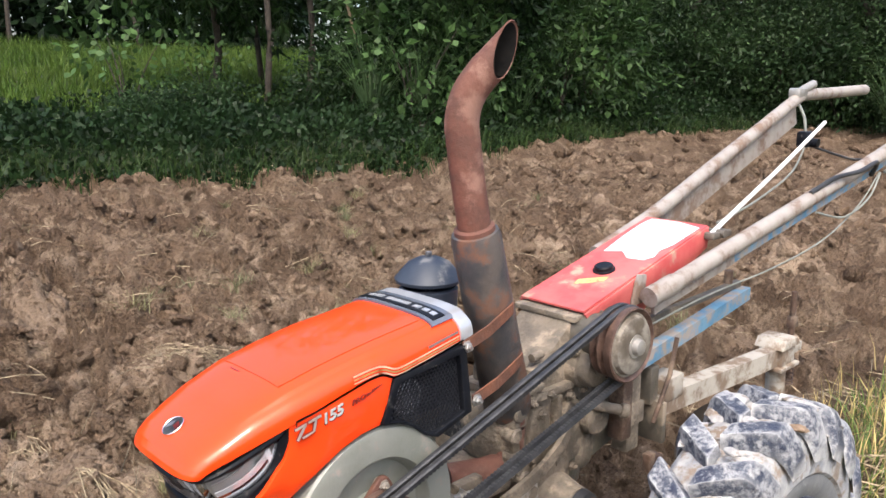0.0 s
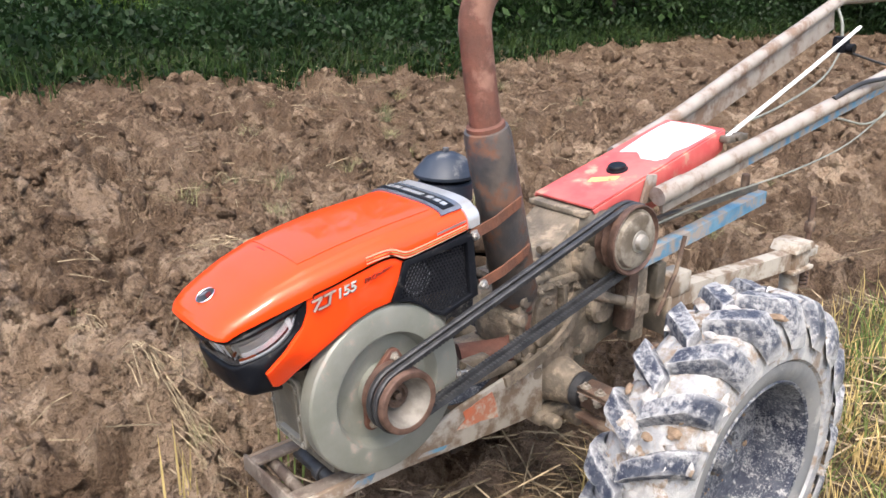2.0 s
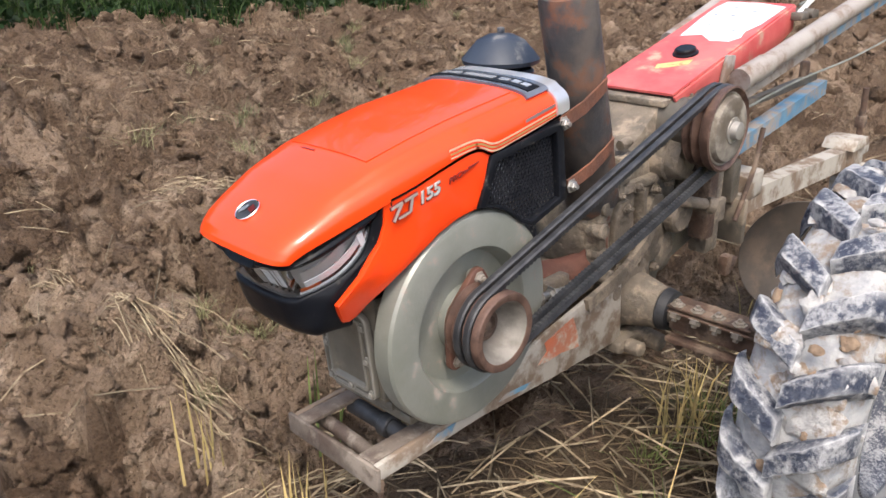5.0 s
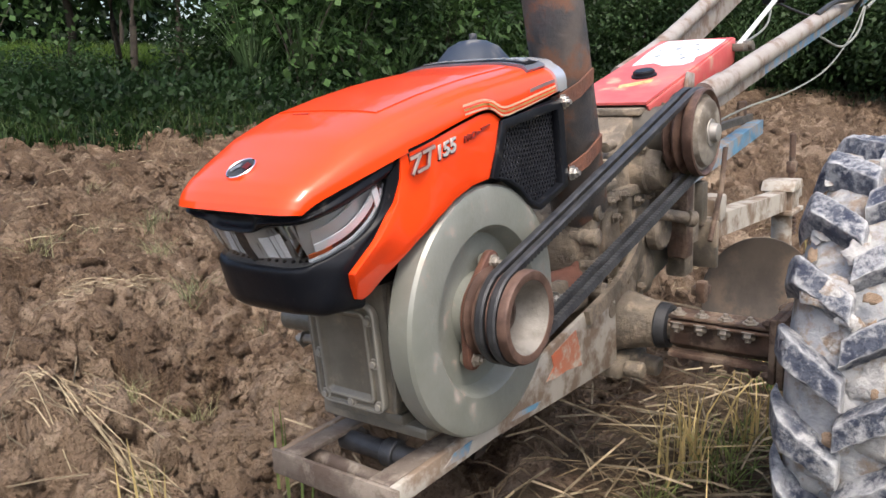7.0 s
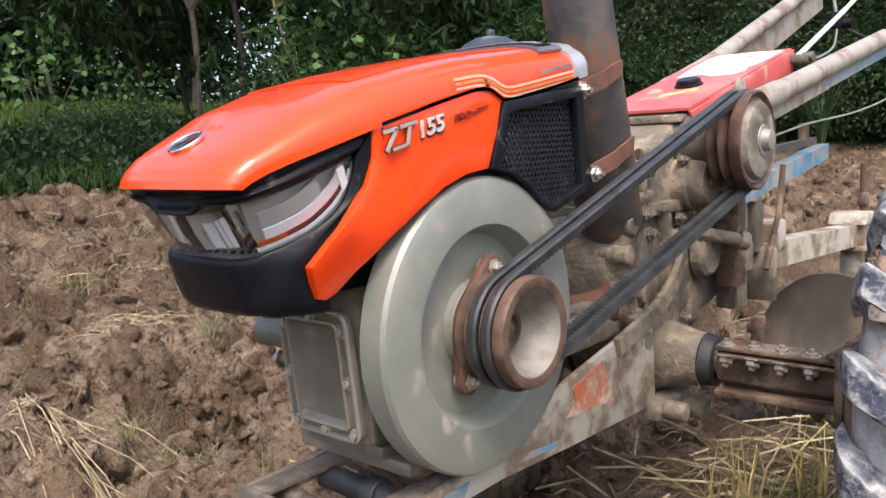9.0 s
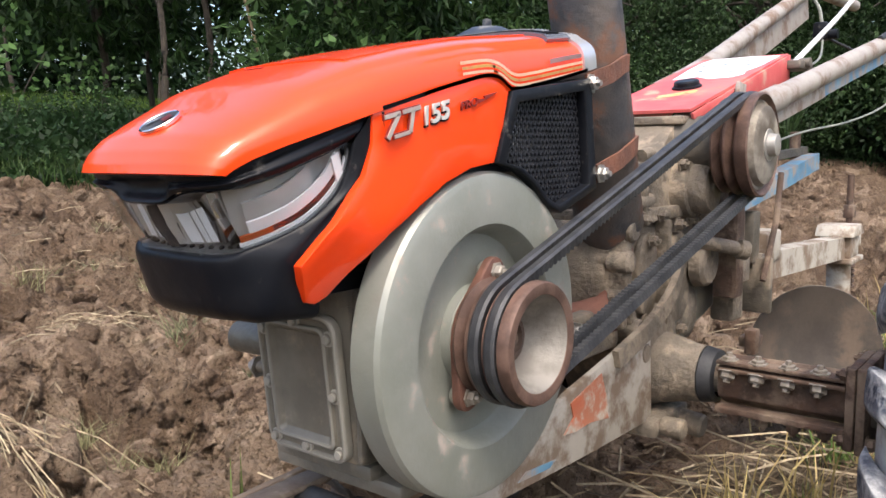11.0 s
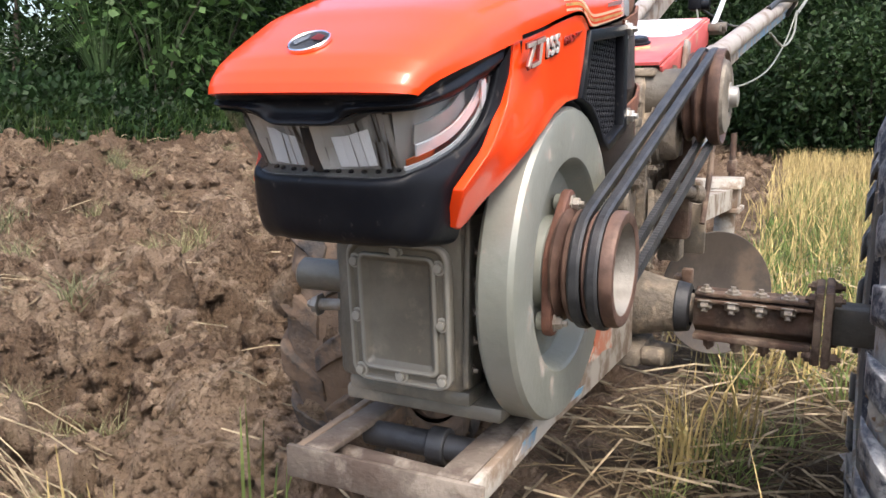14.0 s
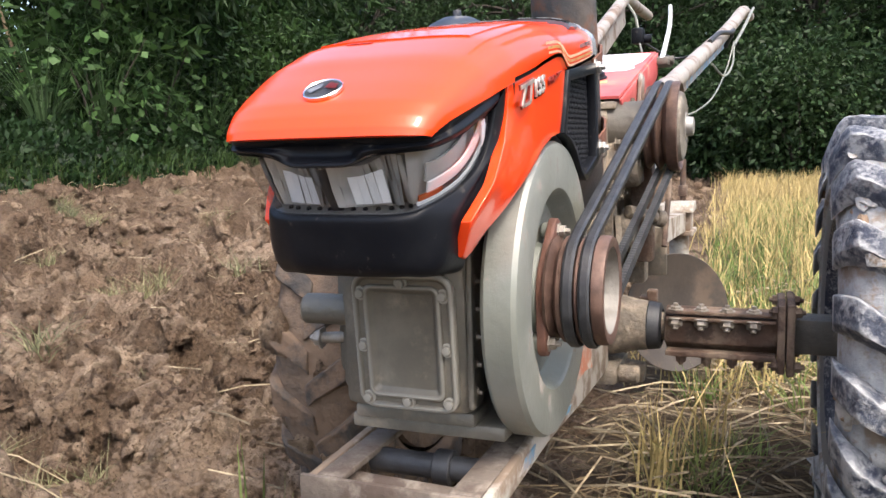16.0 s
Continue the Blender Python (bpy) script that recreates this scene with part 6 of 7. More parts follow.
def wheel(at, label, spin, mirror=1, m_wall=M_TYREWALL, m_lug=M_TYRE, m_bead=M_BEAD):
    m = Matrix.Translation(at)
    bm = tyre_bm()
    if mirror < 0:                                    # earth fills the treads of the far wheel
        bm.transform(Matrix.Diagonal((1.065, 1.04, 1.065, 1)))
    bm.transform(m)
    rim_prof = [(-0.082, 0.222), (-0.088, 0.219), (-0.085, 0.212), (-0.074, 0.207), (-0.060, 0.203), (-0.02, 0.198), (0.03, 0.194), (0.034, 0.16), (0.030, 0.06), (0.030, 0.0)]
    rb = lathe([(-mirror * d * -1, r) for d, r in rim_prof], (0, 0, 0), (0, 1, 0), 72)
    rb2 = lathe([(mirror * 0.03, 0.194), (mirror * 0.075, 0.207), (mirror * 0.088, 0.219)], (0, 0, 0), (0, 1, 0), 72)
    bmesh.ops.solidify(rb, geom=rb.faces[:], thickness=0.004)
    rb = merge(rb, rb2)
    rb.transform(m)
    w = part("wheel", rb, M_RIM, tractor, label)
    part("tyre", bm, m_wall, w, "tractor tyre filmed with dried mud", 50)
    for sd in (-1, 1):
        part("tyre_bead", lathe([(sd * -0.078, 0.212), (sd * -0.084, 0.222), (sd * -0.093, 0.240), (sd * -0.094, 0.256), (sd * -0.0925, 0.268), (sd * -0.080, 0.270)], at, (0, 1, 0), 96), m_bead, w, "grey tyre bead and lower sidewall")
    hub_ = lathe([(0, 0), (0, 0.05), (0.02, 0.045), (0.05, 0.03), (0.06, 0)], (at[0], at[1] + 0.03 * mirror, at[2]), (0, -mirror, 0), 24)
    part("wheel_hub", hub_, M_RIM, w)
    for k in range(6):
        a = radians(60 * k + 10)
        part("bolt", bolt((at[0] + 0.085 * math.cos(a), at[1] + 0.028 * mirror, at[2] + 0.085 * math.sin(a)), (0, -mirror, 0), 0.011, 0.012), M_RIM, w)
    for side, off in ((-1, 0), (1, 9.0)):
        me = None
        for k in range(20):
            a = radians(360 / 20 * k + off + spin)
            if me is None:
                b = lug_bm(side)
                me = bpy.data.meshes.new("lug")
                b.to_mesh(me)
                b.free()
                me.polygons.foreach_set("use_smooth", [True] * len(me.polygons))
                me.set_sharp_from_angle(angle=radians(40))
                me.materials.append(m_lug)
            ob = new("lug", me)
            ob.parent = w
            ob.matrix_parent_inverse = WHERE[w].inverted()
            ob.matrix_basis = Matrix.Translation(at) @ Matrix.Rotation(-a, 4, "Y")
    return w


def mud_lumps(w, at, n, seed, m=M_MUDLUMP, big=1.0):
    """Dried mud stuck between the lugs."""
    r = random.Random(seed)
    for k in range(n):
        a, y = r.uniform(0, 2 * math.pi), r.uniform(-0.09, 0.09)
        rad = TR - 0.004 - (0.05 if abs(y) > 0.075 else 0) + r.choice((0, 0, 0.026))
        bm = bmesh.new()
        bmesh.ops.create_icosphere(bm, subdivisions=2, radius=1)
        s = 0.005 * 3.2 ** r.random() * big
        for v in bm.verts:
            v.co *= 1 + 0.55 * noise.noise(v.co * 1.7 + Vector((k * 3.1, 0, 0))) + 0.3 * noise.noise(v.co * 4.1 + Vector((k * 3.1, 0, 0)))
        bm.transform(Matrix.Translation((at[0] + rad * math.cos(a), at[1] + y, at[2] + rad * math.sin(a))) @ Matrix.Rotation(-a, 4, "Y") @ Matrix.Diagonal((s * 0.38, s * r.uniform(0.7, 1.5), s * r.uniform(0.7, 1.5), 1)))
        part("mud_lump", bm, m, w, smooth=60)


wheel_l = wheel((AX, TY, AZ), "tractor wheel with chevron tyre caked in grey mud", 0)
wheel_r = wheel((AX, 1.655, AZ - 0.03), "tractor wheel caked in brown earth behind the engine", 7, -1, M_MUDTYRE, M_DARKTYRE, M_MUDTYRE)

mud_lumps(wheel_l, (AX, TY, AZ), 120, 5)
mud_lumps(wheel_l, (AX, TY, AZ), 170, 25, M_PALEMUD, 2.0)
r_speck = random.Random(8)
for k in range(34):
    a, q = r_speck.uniform(0, 6.28), r_speck.uniform(0.06, 0.185)
    bm = bmesh.new()
    bmesh.ops.create_icosphere(bm, subdivisions=1, radius=r_speck.uniform(0.003, 0.009))
    bm.transform(Matrix.Translation((AX + q * math.cos(a), TY + 0.027, AZ + q * math.sin(a))) @ Matrix.Diagonal((r_speck.uniform(0.7, 1.5), 0.4, 1, 1)))
    part("mud_speck", bm, M_MUDLUMP, wheel_l, smooth=60)
mud_lumps(wheel_r, (AX, 1.655, AZ - 0.03), 170, 6, M_CLOD, 2.6)

# red gear cover with filler cap and sticker
CF, CB = (1.598, 0.787), (2.178, 0.930)
cover_red = part("gear_cover", merge(tube([(CF[0] - 0.01, 1.268, CF[1]), (CB[0], 1.268, CB[1])], 0.01, flat=(0.205, 0.006)),
                                     prism([(CF[0] - 0.01, 0.782), (1.60, 0.765), (1.845, 0.742), (1.90, 0.76), (2.175, 0.868), (CB[0], 0.930)], "y", 1.160, 1.166, 0.001),
                                     prism([(CF[0] - 0.01, 0.782), (1.60, 0.765), (1.845, 0.742), (1.90, 0.76), (2.175, 0.868), (CB[0], 0.930)], "y", 1.370, 1.376, 0.001),
                                     box(2.17, 2.178, 1.165, 1.372, 0.87, 0.932, 0.001)), M_RED, tractor, "faded red sheet-metal gear cover")


def cover_z(x):
    return CF[1] + (CB[1] - CF[1]) * (x - CF[0]) / (CB[0] - CF[0]) + 0.0045


slope = math.degrees(math.atan2(CB[1] - CF[1], CB[0] - CF[0]))
cn = Vector((-math.sin(radians(slope)), 0, math.cos(radians(slope))))
part("filler_cap", lathe([(0, 0.031), (0.004, 0.031), (0.006, 0.027), (0.013, 0.026), (0.016, 0.022), (0.016, 0)], (1.805, 1.262, cover_z(1.805)), cn, 24), M_BLACK, cover_red, "black ribbed filler cap")


def on_cover(name, pts, material, label="", lift=0.0):
    bm = bmesh.new()
    bm.faces.new([bm.verts.new((x, y, cover_z(x) + lift)) for x, y in pts])
    bmesh.ops.recalc_face_normals(bm, faces=bm.faces)
    bmesh.ops.solidify(bm, geom=bm.faces[:], thickness=0.001)
    return part(name, bm, material, cover_red, label, 0)


on_cover("sticker", [(1.90, 1.20), (1.93, 1.185), (1.97, 1.195), (2.02, 1.18), (2.08, 1.178), (2.15, 1.176), (2.168, 1.25), (2.165, 1.345), (2.12, 1.355), (2.03, 1.352), (1.96, 1.345), (1.91, 1.34), (1.93, 1.29), (1.895, 1.25)], M_WHITE, "torn white sticker")
for x, y, l_, w_ in ((1.96, 1.22, 0.02, 0.012), (2.0, 1.24, 0.016, 0.014), (2.04, 1.21, 0.02, 0.01), (2.06, 1.27, 0.024, 0.012), (2.1, 1.23, 0.016, 0.016), (2.12, 1.29, 0.018, 0.012), (1.99, 1.30, 0.02, 0.012), (2.06, 1.32, 0.022, 0.010)):
    on_cover("sticker_bar", [(x, y), (x + l_, y), (x + l_, y + w_), (x, y + w_)], mat("grey_print", (0.50, 0.54, 0.60), None, 20, 0.5, bump=0) if "grey_print" not in bpy.data.materials else bpy.data.materials["grey_print"], lift=0.0015)
on_cover("label_plate", [(1.70, 1.285), (1.745, 1.22), (1.775, 1.225), (1.73, 1.292)], M_YELLOW, "worn yellow label")
part("cover_hinge", merge(box(1.62, 1.69, 1.135, 1.17, 0.755, 0.768, 0.003), bolt((1.635, 1.145, 0.768), (0, 0, 1), 0.009, 0.012), bolt((1.675, 1.15, 0.768), (0, 0, 1), 0.009, 0.012)), M_MUDCAST, cover_red)

# handlebars: round tube with a flat plate under it
HL = [(1.815, 1.108, 0.800), (2.2, 1.088, 0.882), (2.6, 1.064, 0.968), (3.016, 1.038, 1.058), (3.35, 1.015, 1.140), (3.62, 0.995, 1.215), (3.78, 0.985, 1.235), (4.02, 0.975, 1.245)]
handle_l = part("handlebar", tube(smooth_path(HL, 5), 0.024, 18), M_HANDLE, tractor, "weathered grey-white tubular handlebar")
part("handle_plate", tube([(x, y + 0.004, z - 0.034) for x, y, z in HL[0:2]], 0.01, flat=(0.012, 0.040)), M_HANDLE, handle_l, "worn flat bar under the handlebar")
part("handle_plate", tube([(x + 0.002, y + 0.004, z - 0.034) for x, y, z in HL[1:5]], 0.01, flat=(0.010, 0.036)), M_BLUE, handle_l, "worn blue flat bar under the handlebar")
part("handle_socket", merge(tube([(1.795, 1.112, 0.796), (1.90, 1.104, 0.818)], 0.0275, 18), prism([(1.775, 0.765), (1.835, 0.770), (1.84, 0.845), (1.80, 0.850)], "y", 1.148, 1.158, 0.003), cyl((1.815, 1.125, 0.79), (1.815, 1.155, 0.79), 0.013, 12)), M_HANDLE, tractor, "flattened handlebar end bolted to a bracket")
HR = [(1.95, 1.395, 0.845), (2.258, 1.402, 0.925), (2.7, 1.425, 1.060), (3.10, 1.440, 1.185), (3.36, 1.448, 1.268), (3.44, 1.450, 1.285), (3.60, 1.450, 1.288), (4.1, 1.45, 1.30)]
handle_r = part("handlebar", tube(smooth_path(HR, 5), 0.024, 18), M_HANDLE, tractor, "weathered grey-white tubular handlebar")
part("handle_plate", tube([(x, y, z - 0.055) for x, y, z in HR[1:5]], 0.01, flat=(0.012, 0.090)), M_HANDLE, handle_r)
part("handle_clamp", merge(box(3.34, 3.42, 1.425, 1.475, 1.275, 1.315, 0.008), cyl((3.40, 1.45, 1.30), (3.50, 1.44, 1.33), 0.018, 14, 0.003)), M_STEEL, handle_r)
part("gear_lever", tube(smooth_path([(2.16, 1.150, 0.905), (2.30, 1.158, 0.950), (2.7, 1.188, 1.070), (3.133, 1.235, 1.193)], 6), 0.0072, 12), M_ROD, tractor, "white-painted gear lever rod")
part("lever_bracket", merge(box(2.15, 2.26, 1.13, 1.18, 0.895, 0.915, 0.004), cyl((2.20, 1.12, 0.91), (2.20, 1.19, 0.91), 0.012, 12)), M_DARKCAST, tractor)
part("switch_box", merge(box(3.30, 3.36, 1.36, 1.41, 1.08, 1.145, 0.01), cyl((3.33, 1.36, 1.10), (3.33, 1.33, 1.10), 0.018, 12)), M_BLACK, tractor, "black switch hanging on wires")
for pts, m_, r_ in (([(3.36, 1.44, 1.26), (3.34, 1.40, 1.20), (3.33, 1.385, 1.14)], M_CABLE, 0.006), ([(3.33, 1.38, 1.09), (3.1, 1.33, 1.00), (2.7, 1.27, 0.94), (2.3, 1.2, 0.92)], M_CABLE, 0.004),
                    ([(3.33, 1.37, 1.09), (3.5, 1.25, 1.03), (3.4, 1.10, 1.06), (3.2, 1.03, 1.095)], M_BLACKCABLE, 0.005),
                    ([(2.62, 1.055, 0.996), (2.75, 1.035, 1.035), (2.88, 1.005, 1.05), (3.02, 1.002, 1.07), (3.06, 1.03, 1.02)], M_BLACKCABLE, 0.008),
                    ([(3.05, 1.00, 1.035), (2.95, 1.02, 0.93), (2.75, 1.05, 0.83), (2.45, 1.08, 0.775), (2.1, 1.11, 0.745), (1.75, 1.13, 0.70)], M_CABLE, 0.0027),
                    ([(3.06, 1.00, 1.03), (2.97, 1.00, 0.95), (2.82, 1.02, 0.90), (2.66, 1.05, 0.93)], M_CABLE, 0.0036),
                    ([(3.1, 1.0, 1.03), (3.4, 0.97, 1.14), (3.7, 0.95, 1.24)], M_CABLE, 0.006)):
    part("control_cable", tube(smooth_path(pts, 8), r_, 8), m_, tractor)

# rear: stand plate, blue drawbar, hitch
part("drawbar", tube([(1.72, 1.14, 0.604), (2.10, 1.158, 0.636), (2.48, 1.18, 0.670)], 0.01, flat=(0.036, 0.042)), M_BLUE, tractor, "chipped blue drawbar")
part("drawbar_tie", tube([(1.74, 1.22, 0.66), (2.1, 1.22, 0.68), (2.47, 1.20, 0.70)], 0.01, flat=(0.02, 0.02)), M_DARKCAST, tractor)
part("drawbar_pin", cyl((2.42, 1.21, 0.68), (2.42, 1.21, 0.75), 0.014, 14, 0.003), M_RUST, tractor)
part("hitch_post", merge(box(1.76, 1.82, 1.135, 1.185, 0.36, 0.62, 0.006), box(1.755, 1.825, 1.125, 1.19, 0.44, 0.50, 0.004), box(1.74, 1.80, 1.20, 1.29, 0.42, 0.72, 0.006)), M_MUDCAST, tractor, "mud-caked hitch post")
part("hitch_plate", box(1.88, 1.90, 1.10, 1.20, 0.36, 0.48, 0.004), M_DARKCAST, tractor)
part("hitch_block", merge(box(1.84, 1.89, 1.17, 1.24, 0.44, 0.62, 0.005), box(1.86, 1.90, 1.13, 1.17, 0.47, 0.58, 0.005)), M_DARKCAST, tractor, "dark greasy hitch block")
part("hitch_tab", merge(box(1.86, 1.89, 1.12, 1.145, 0.27, 0.325, 0.004), box(1.90, 1.945, 1.13, 1.17, 0.275, 0.30, 0.004)), M_RUST, tractor, "small rusty hitch tabs")
part("hitch_link", tube([(1.93, 1.10, 0.66), (1.90, 1.098, 0.56), (1.83, 1.10, 0.44)], 0.0065, 10), M_RUST, tractor, "thin rusty hitch link rod")

# disc plough behind
plough = thing("disc_plough", (2.6, 1.15, 0.0), "rusty disc plough with a clamped post, hitched behind the tractor", "plough")
part("beam", merge(tube([(1.90, 1.15, 0.455), (2.66, 1.15, 0.415)], 0.01, flat=(0.05, 0.062)), box(1.92, 2.02, 1.12, 1.19, 0.46, 0.53, 0.006)), M_WHITEPAINT, plough, "dirty white plough beam")
part("post", cyl((2.695, 1.152, 0.47), (2.72, 1.152, 0.12), 0.033, 24, 0.004), M_WHITEPAINT, plough)
part("post_clamp", merge(prism([(2.63, 0.448), (2.655, 0.480), (2.74, 0.480), (2.77, 0.448)], "y", 1.10, 1.205, 0.004), box(2.63, 2.77, 1.10, 1.205, 0.37, 0.385, 0.003), box(2.65, 2.75, 1.11, 1.195, 0.385, 0.45, 0.004),
                         box(2.76, 2.83, 1.12, 1.185, 0.405, 0.44, 0.004)), M_WHITEPAINT, plough, "dusty clamp block")
part("depth_screw", merge(cyl((2.80, 1.15, 0.30), (2.80, 1.15, 0.62), 0.010, 12), box(2.785, 2.815, 1.135, 1.165, 0.49, 0.53, 0.004)), M_RUST, plough, "rusty depth screw")
spring = []
for k in range(90):
    a = 2 * math.pi * k / 12
    spring.append((2.80 + 0.019 * math.cos(a), 1.15 + 0.019 * math.sin(a), 0.27 + 0.0013 * k))
part("spring", tube(spring, 0.0035, 6), M_RUST, plough)
dn = Vector((-0.75, -0.62, 0.12)).normalized()
part("disc", lathe([(0.0, 0), (0.004, 0.06), (0.016, 0.12), (0.036, 0.178), (0.040, 0.180), (0.041, 0.178), (0.021, 0.12), (0.009, 0.06), (0.005, 0)], Vector((2.36, 1.13, 0.168)) - dn * 0.02, dn, 56),
     mat("earthy_steel_disc", (0.050, 0.040, 0.033), (0.075, 0.060, 0.048), 7, 0.6, 0.2, bump=0.2, dirt=(0.115, 0.085, 0.062), dirt_amt=0.35, dirt_scale=6), plough, "earth-polished concave steel disc")
part("disc_arm", merge(tube([(2.70, 1.155, 0.15), (2.58, 1.16, 0.16), (2.39, 1.145, 0.17)], 0.03, 16)), M_MUDCAST, plough)

# ---------------------------------------------------------------- plants
def leaf_quads(r, C, D, length, width, droop=0.35, spread=1.0, round_=False):
    """Kite-shaped leaves at C, pointing along D with random turns."""
    n = len(C)
    d = D + r.normal(size=(n, 3)) * spread
    d[:, 2] -= droop
    d /= np.linalg.norm(d, axis=1)[:, None]
    s = np.cross(d, r.normal(size=(n, 3)))
    s /= np.linalg.norm(s, axis=1)[:, None] + 1e-9
    L = (length * r.uniform(0.6, 1.25, n))[:, None]
    W = (width * r.uniform(0.7, 1.2, n))[:, None] / 2
    nb = np.cross(s, d) * L * 0.08
    if round_:
        return np.stack([C, C + d * L * 0.22 + s * W * 0.8 + nb * 0.6, C + d * L * 0.6 + s * W * 0.85 + nb, C + d * L, C + d * L * 0.6 - s * W * 0.85 + nb, C + d * L * 0.22 - s * W * 0.8 + nb * 0.6], 1)
    return np.stack([C, C + d * L * 0.42 + s * W + nb, C + d * L, C + d * L * 0.42 - s * W + nb], 1)


def blades(r, x, y, height, width, lean=0.35, z=None):
    """Upright grass blades, two quads each (a bent strip)."""
    n = len(x)
    z = ground_height(x, y) - 0.01 if z is None else z
    B = np.stack([x, y, z], 1)
    h = (height * r.uniform(0.5, 1.25, n))[:, None]
    a = r.uniform(0, 2 * np.pi, n)
    out = np.stack([np.cos(a), np.sin(a), np.zeros(n)], 1) * (np.abs(r.normal(size=n)) * lean)[:, None]
    b = r.uniform(0, 2 * np.pi, n)
    s = np.stack([np.cos(b), np.sin(b), np.zeros(n)], 1) * width / 2
    up = np.array([0, 0, 1.0])
    M = B + (up * 0.6 + out * 0.35) * h
    T = B + (up * 1.0 + out) * h
    q1 = np.stack([B - s, B + s, M + s * 0.8, M - s * 0.8], 1)
    q2 = np.stack([M - s * 0.8, M + s * 0.8, T + s * 0.12, T - s * 0.12], 1)
    return np.concatenate([q1, q2])


def stuff(name, V, material, label, category="plants"):
    return tagged(new(name, quads_mesh(name, V, 4, material)), label, category, kind="stuff")


def crown_points(r, n_clump, per, rad, zc, flat=0.8, clump=0.38, low=0.0):
    """Leaf bases in clumps that sit in an uneven ellipsoid shell; also the outward direction of each."""
    th = r.uniform(0, 2 * np.pi, n_clump)
    u = r.uniform(-0.75 - low, 1, n_clump).clip(-1, 1)
    rr = rad * r.uniform(0.45, 1.0, n_clump) ** 0.6 * (1 + 0.22 * np.sin(3 * th + r.uniform(0, 6)))
    c = np.stack([rr * np.sqrt(1 - u * u) * np.cos(th), rr * np.sqrt(1 - u * u) * np.sin(th), zc + rr * flat * u], 1)
    C = np.repeat(c, per, 0) + r.normal(size=(n_clump * per, 3)) * clump * np.array([1, 1, 0.8])
    D = C - np.array([0, 0, zc])
    D /= np.linalg.norm(D, axis=1)[:, None] + 1e-6
    return c, C, D


def make_tree(seed, height, rad, leaf_l, leaf_w, mat_leaf, label, n_clump=95, per=62, lean=0.3, droop=0.7, low=0.0, zc=None, tight=0.3, stout=1.0):
    r = np.random.default_rng(seed)
    t = thing("tree", (0, 0, 0), label, "tree", "trees along the field edge")
    zc = zc or height * 0.62
    top = Vector((r.normal() * lean, r.normal() * lean, zc))
    path = smooth_path([(0, 0, -0.3), (r.normal() * 0.08, r.normal() * 0.08, zc * 0.3), (top.x * 0.5, top.y * 0.5, zc * 0.65), tuple(top)], 5)
    n = len(path)
    tr = tube(path, 0.1, 9, radii=[0.09 * stout * (1 - 0.6 * i / (n - 1)) * height / 6 for i in range(n)])
    part("trunk", tr, M_BARK, t)
    c, C, D = crown_points(r, n_clump, per, rad, zc, clump=tight, low=low)
    for k in range(9):
        e = Vector(c[r.integers(len(c))])
        s = path[int(n * r.uniform(0.45, 0.95))]
        m = s.lerp(e, 0.5) + Vector((0, 0, 0.25))
        part("limb", tube(smooth_path([s, m, e], 4), 0.03, 6, radii=[0.05 * (1 - 0.75 * i / 8) * height / 6 for i in range(9)]), M_BARK, t)
    C, D = np.repeat(C[::8], 8, 0), np.repeat(D[::8], 8, 0)     # rosettes of eight leaves
    V = leaf_quads(r, C, D * 0.4, leaf_l, leaf_w, droop + 0.15, 0.7)
    ob = new("crown", quads_mesh("crown", V, 4, mat_leaf))
    ob.parent = t
    ob.matrix_parent_inverse = WHERE[t].inverted()
    return t


def put(t, x, y, turn, scale=1.0):
    z = float(ground_height(np.array([x]), np.array([y]))[0])
    t.matrix_basis = pose(x, y, z, 0, 0, turn) @ Matrix.Scale(scale, 4)


def put_copy(t, x, y, turn, scale=1.0, label=""):
    z = float(ground_height(np.array([x]), np.array([y]))[0])
    c = copy_thing(t, pose(x, y, z, 0, 0, turn))
    c.scale = (scale, scale, scale)
    return tagged(c, label) if label else c


# trees with long drooping leaves right behind the verge, thinner dark ones further back
kind_a = make_tree(21, 5.4, 2.1, 0.25, 0.062, M_LEAF, "broad evergreen tree with long drooping green leaves", 210, 46, low=0.25, zc=2.9, tight=0.20)
kind_b = make_tree(22, 6.0, 2.1, 0.12, 0.052, M_LEAFHAZE, "dense small-leaved tree behind the stubble", 230, 60, low=0.25, zc=3.1, tight=0.24)
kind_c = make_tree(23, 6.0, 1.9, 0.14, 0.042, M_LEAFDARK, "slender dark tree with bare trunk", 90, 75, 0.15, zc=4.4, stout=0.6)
put(kind_a, 8.6, 9.0, 0)
put(kind_b, 17.4, 6.4, 40)
put(kind_c, 6.3, 10.4, 10)
for x, y, a, s in ((11.4, 9.6, 70, 1.05), (6.6, 12.6, 200, 1.0)):
    put_copy(kind_a, x, y, a, s)
for x, y, a, s in ((16.6, 0.6, 80, 1.05), (16.8, 9.6, 170, 1.0), (16.4, -5.2, 220, 1.0), (20.9, 5.5, 20, 1.3), (19.0, 1.5, 130, 1.3), (18.4, -3.0, 210, 1.2),
                   (18.0, 3.4, 150, 1.0), (15.6, -2.2, 260, 0.95), (19.4, 9.0, 300, 1.2)):
    put_copy(kind_b, x, y, a, s)
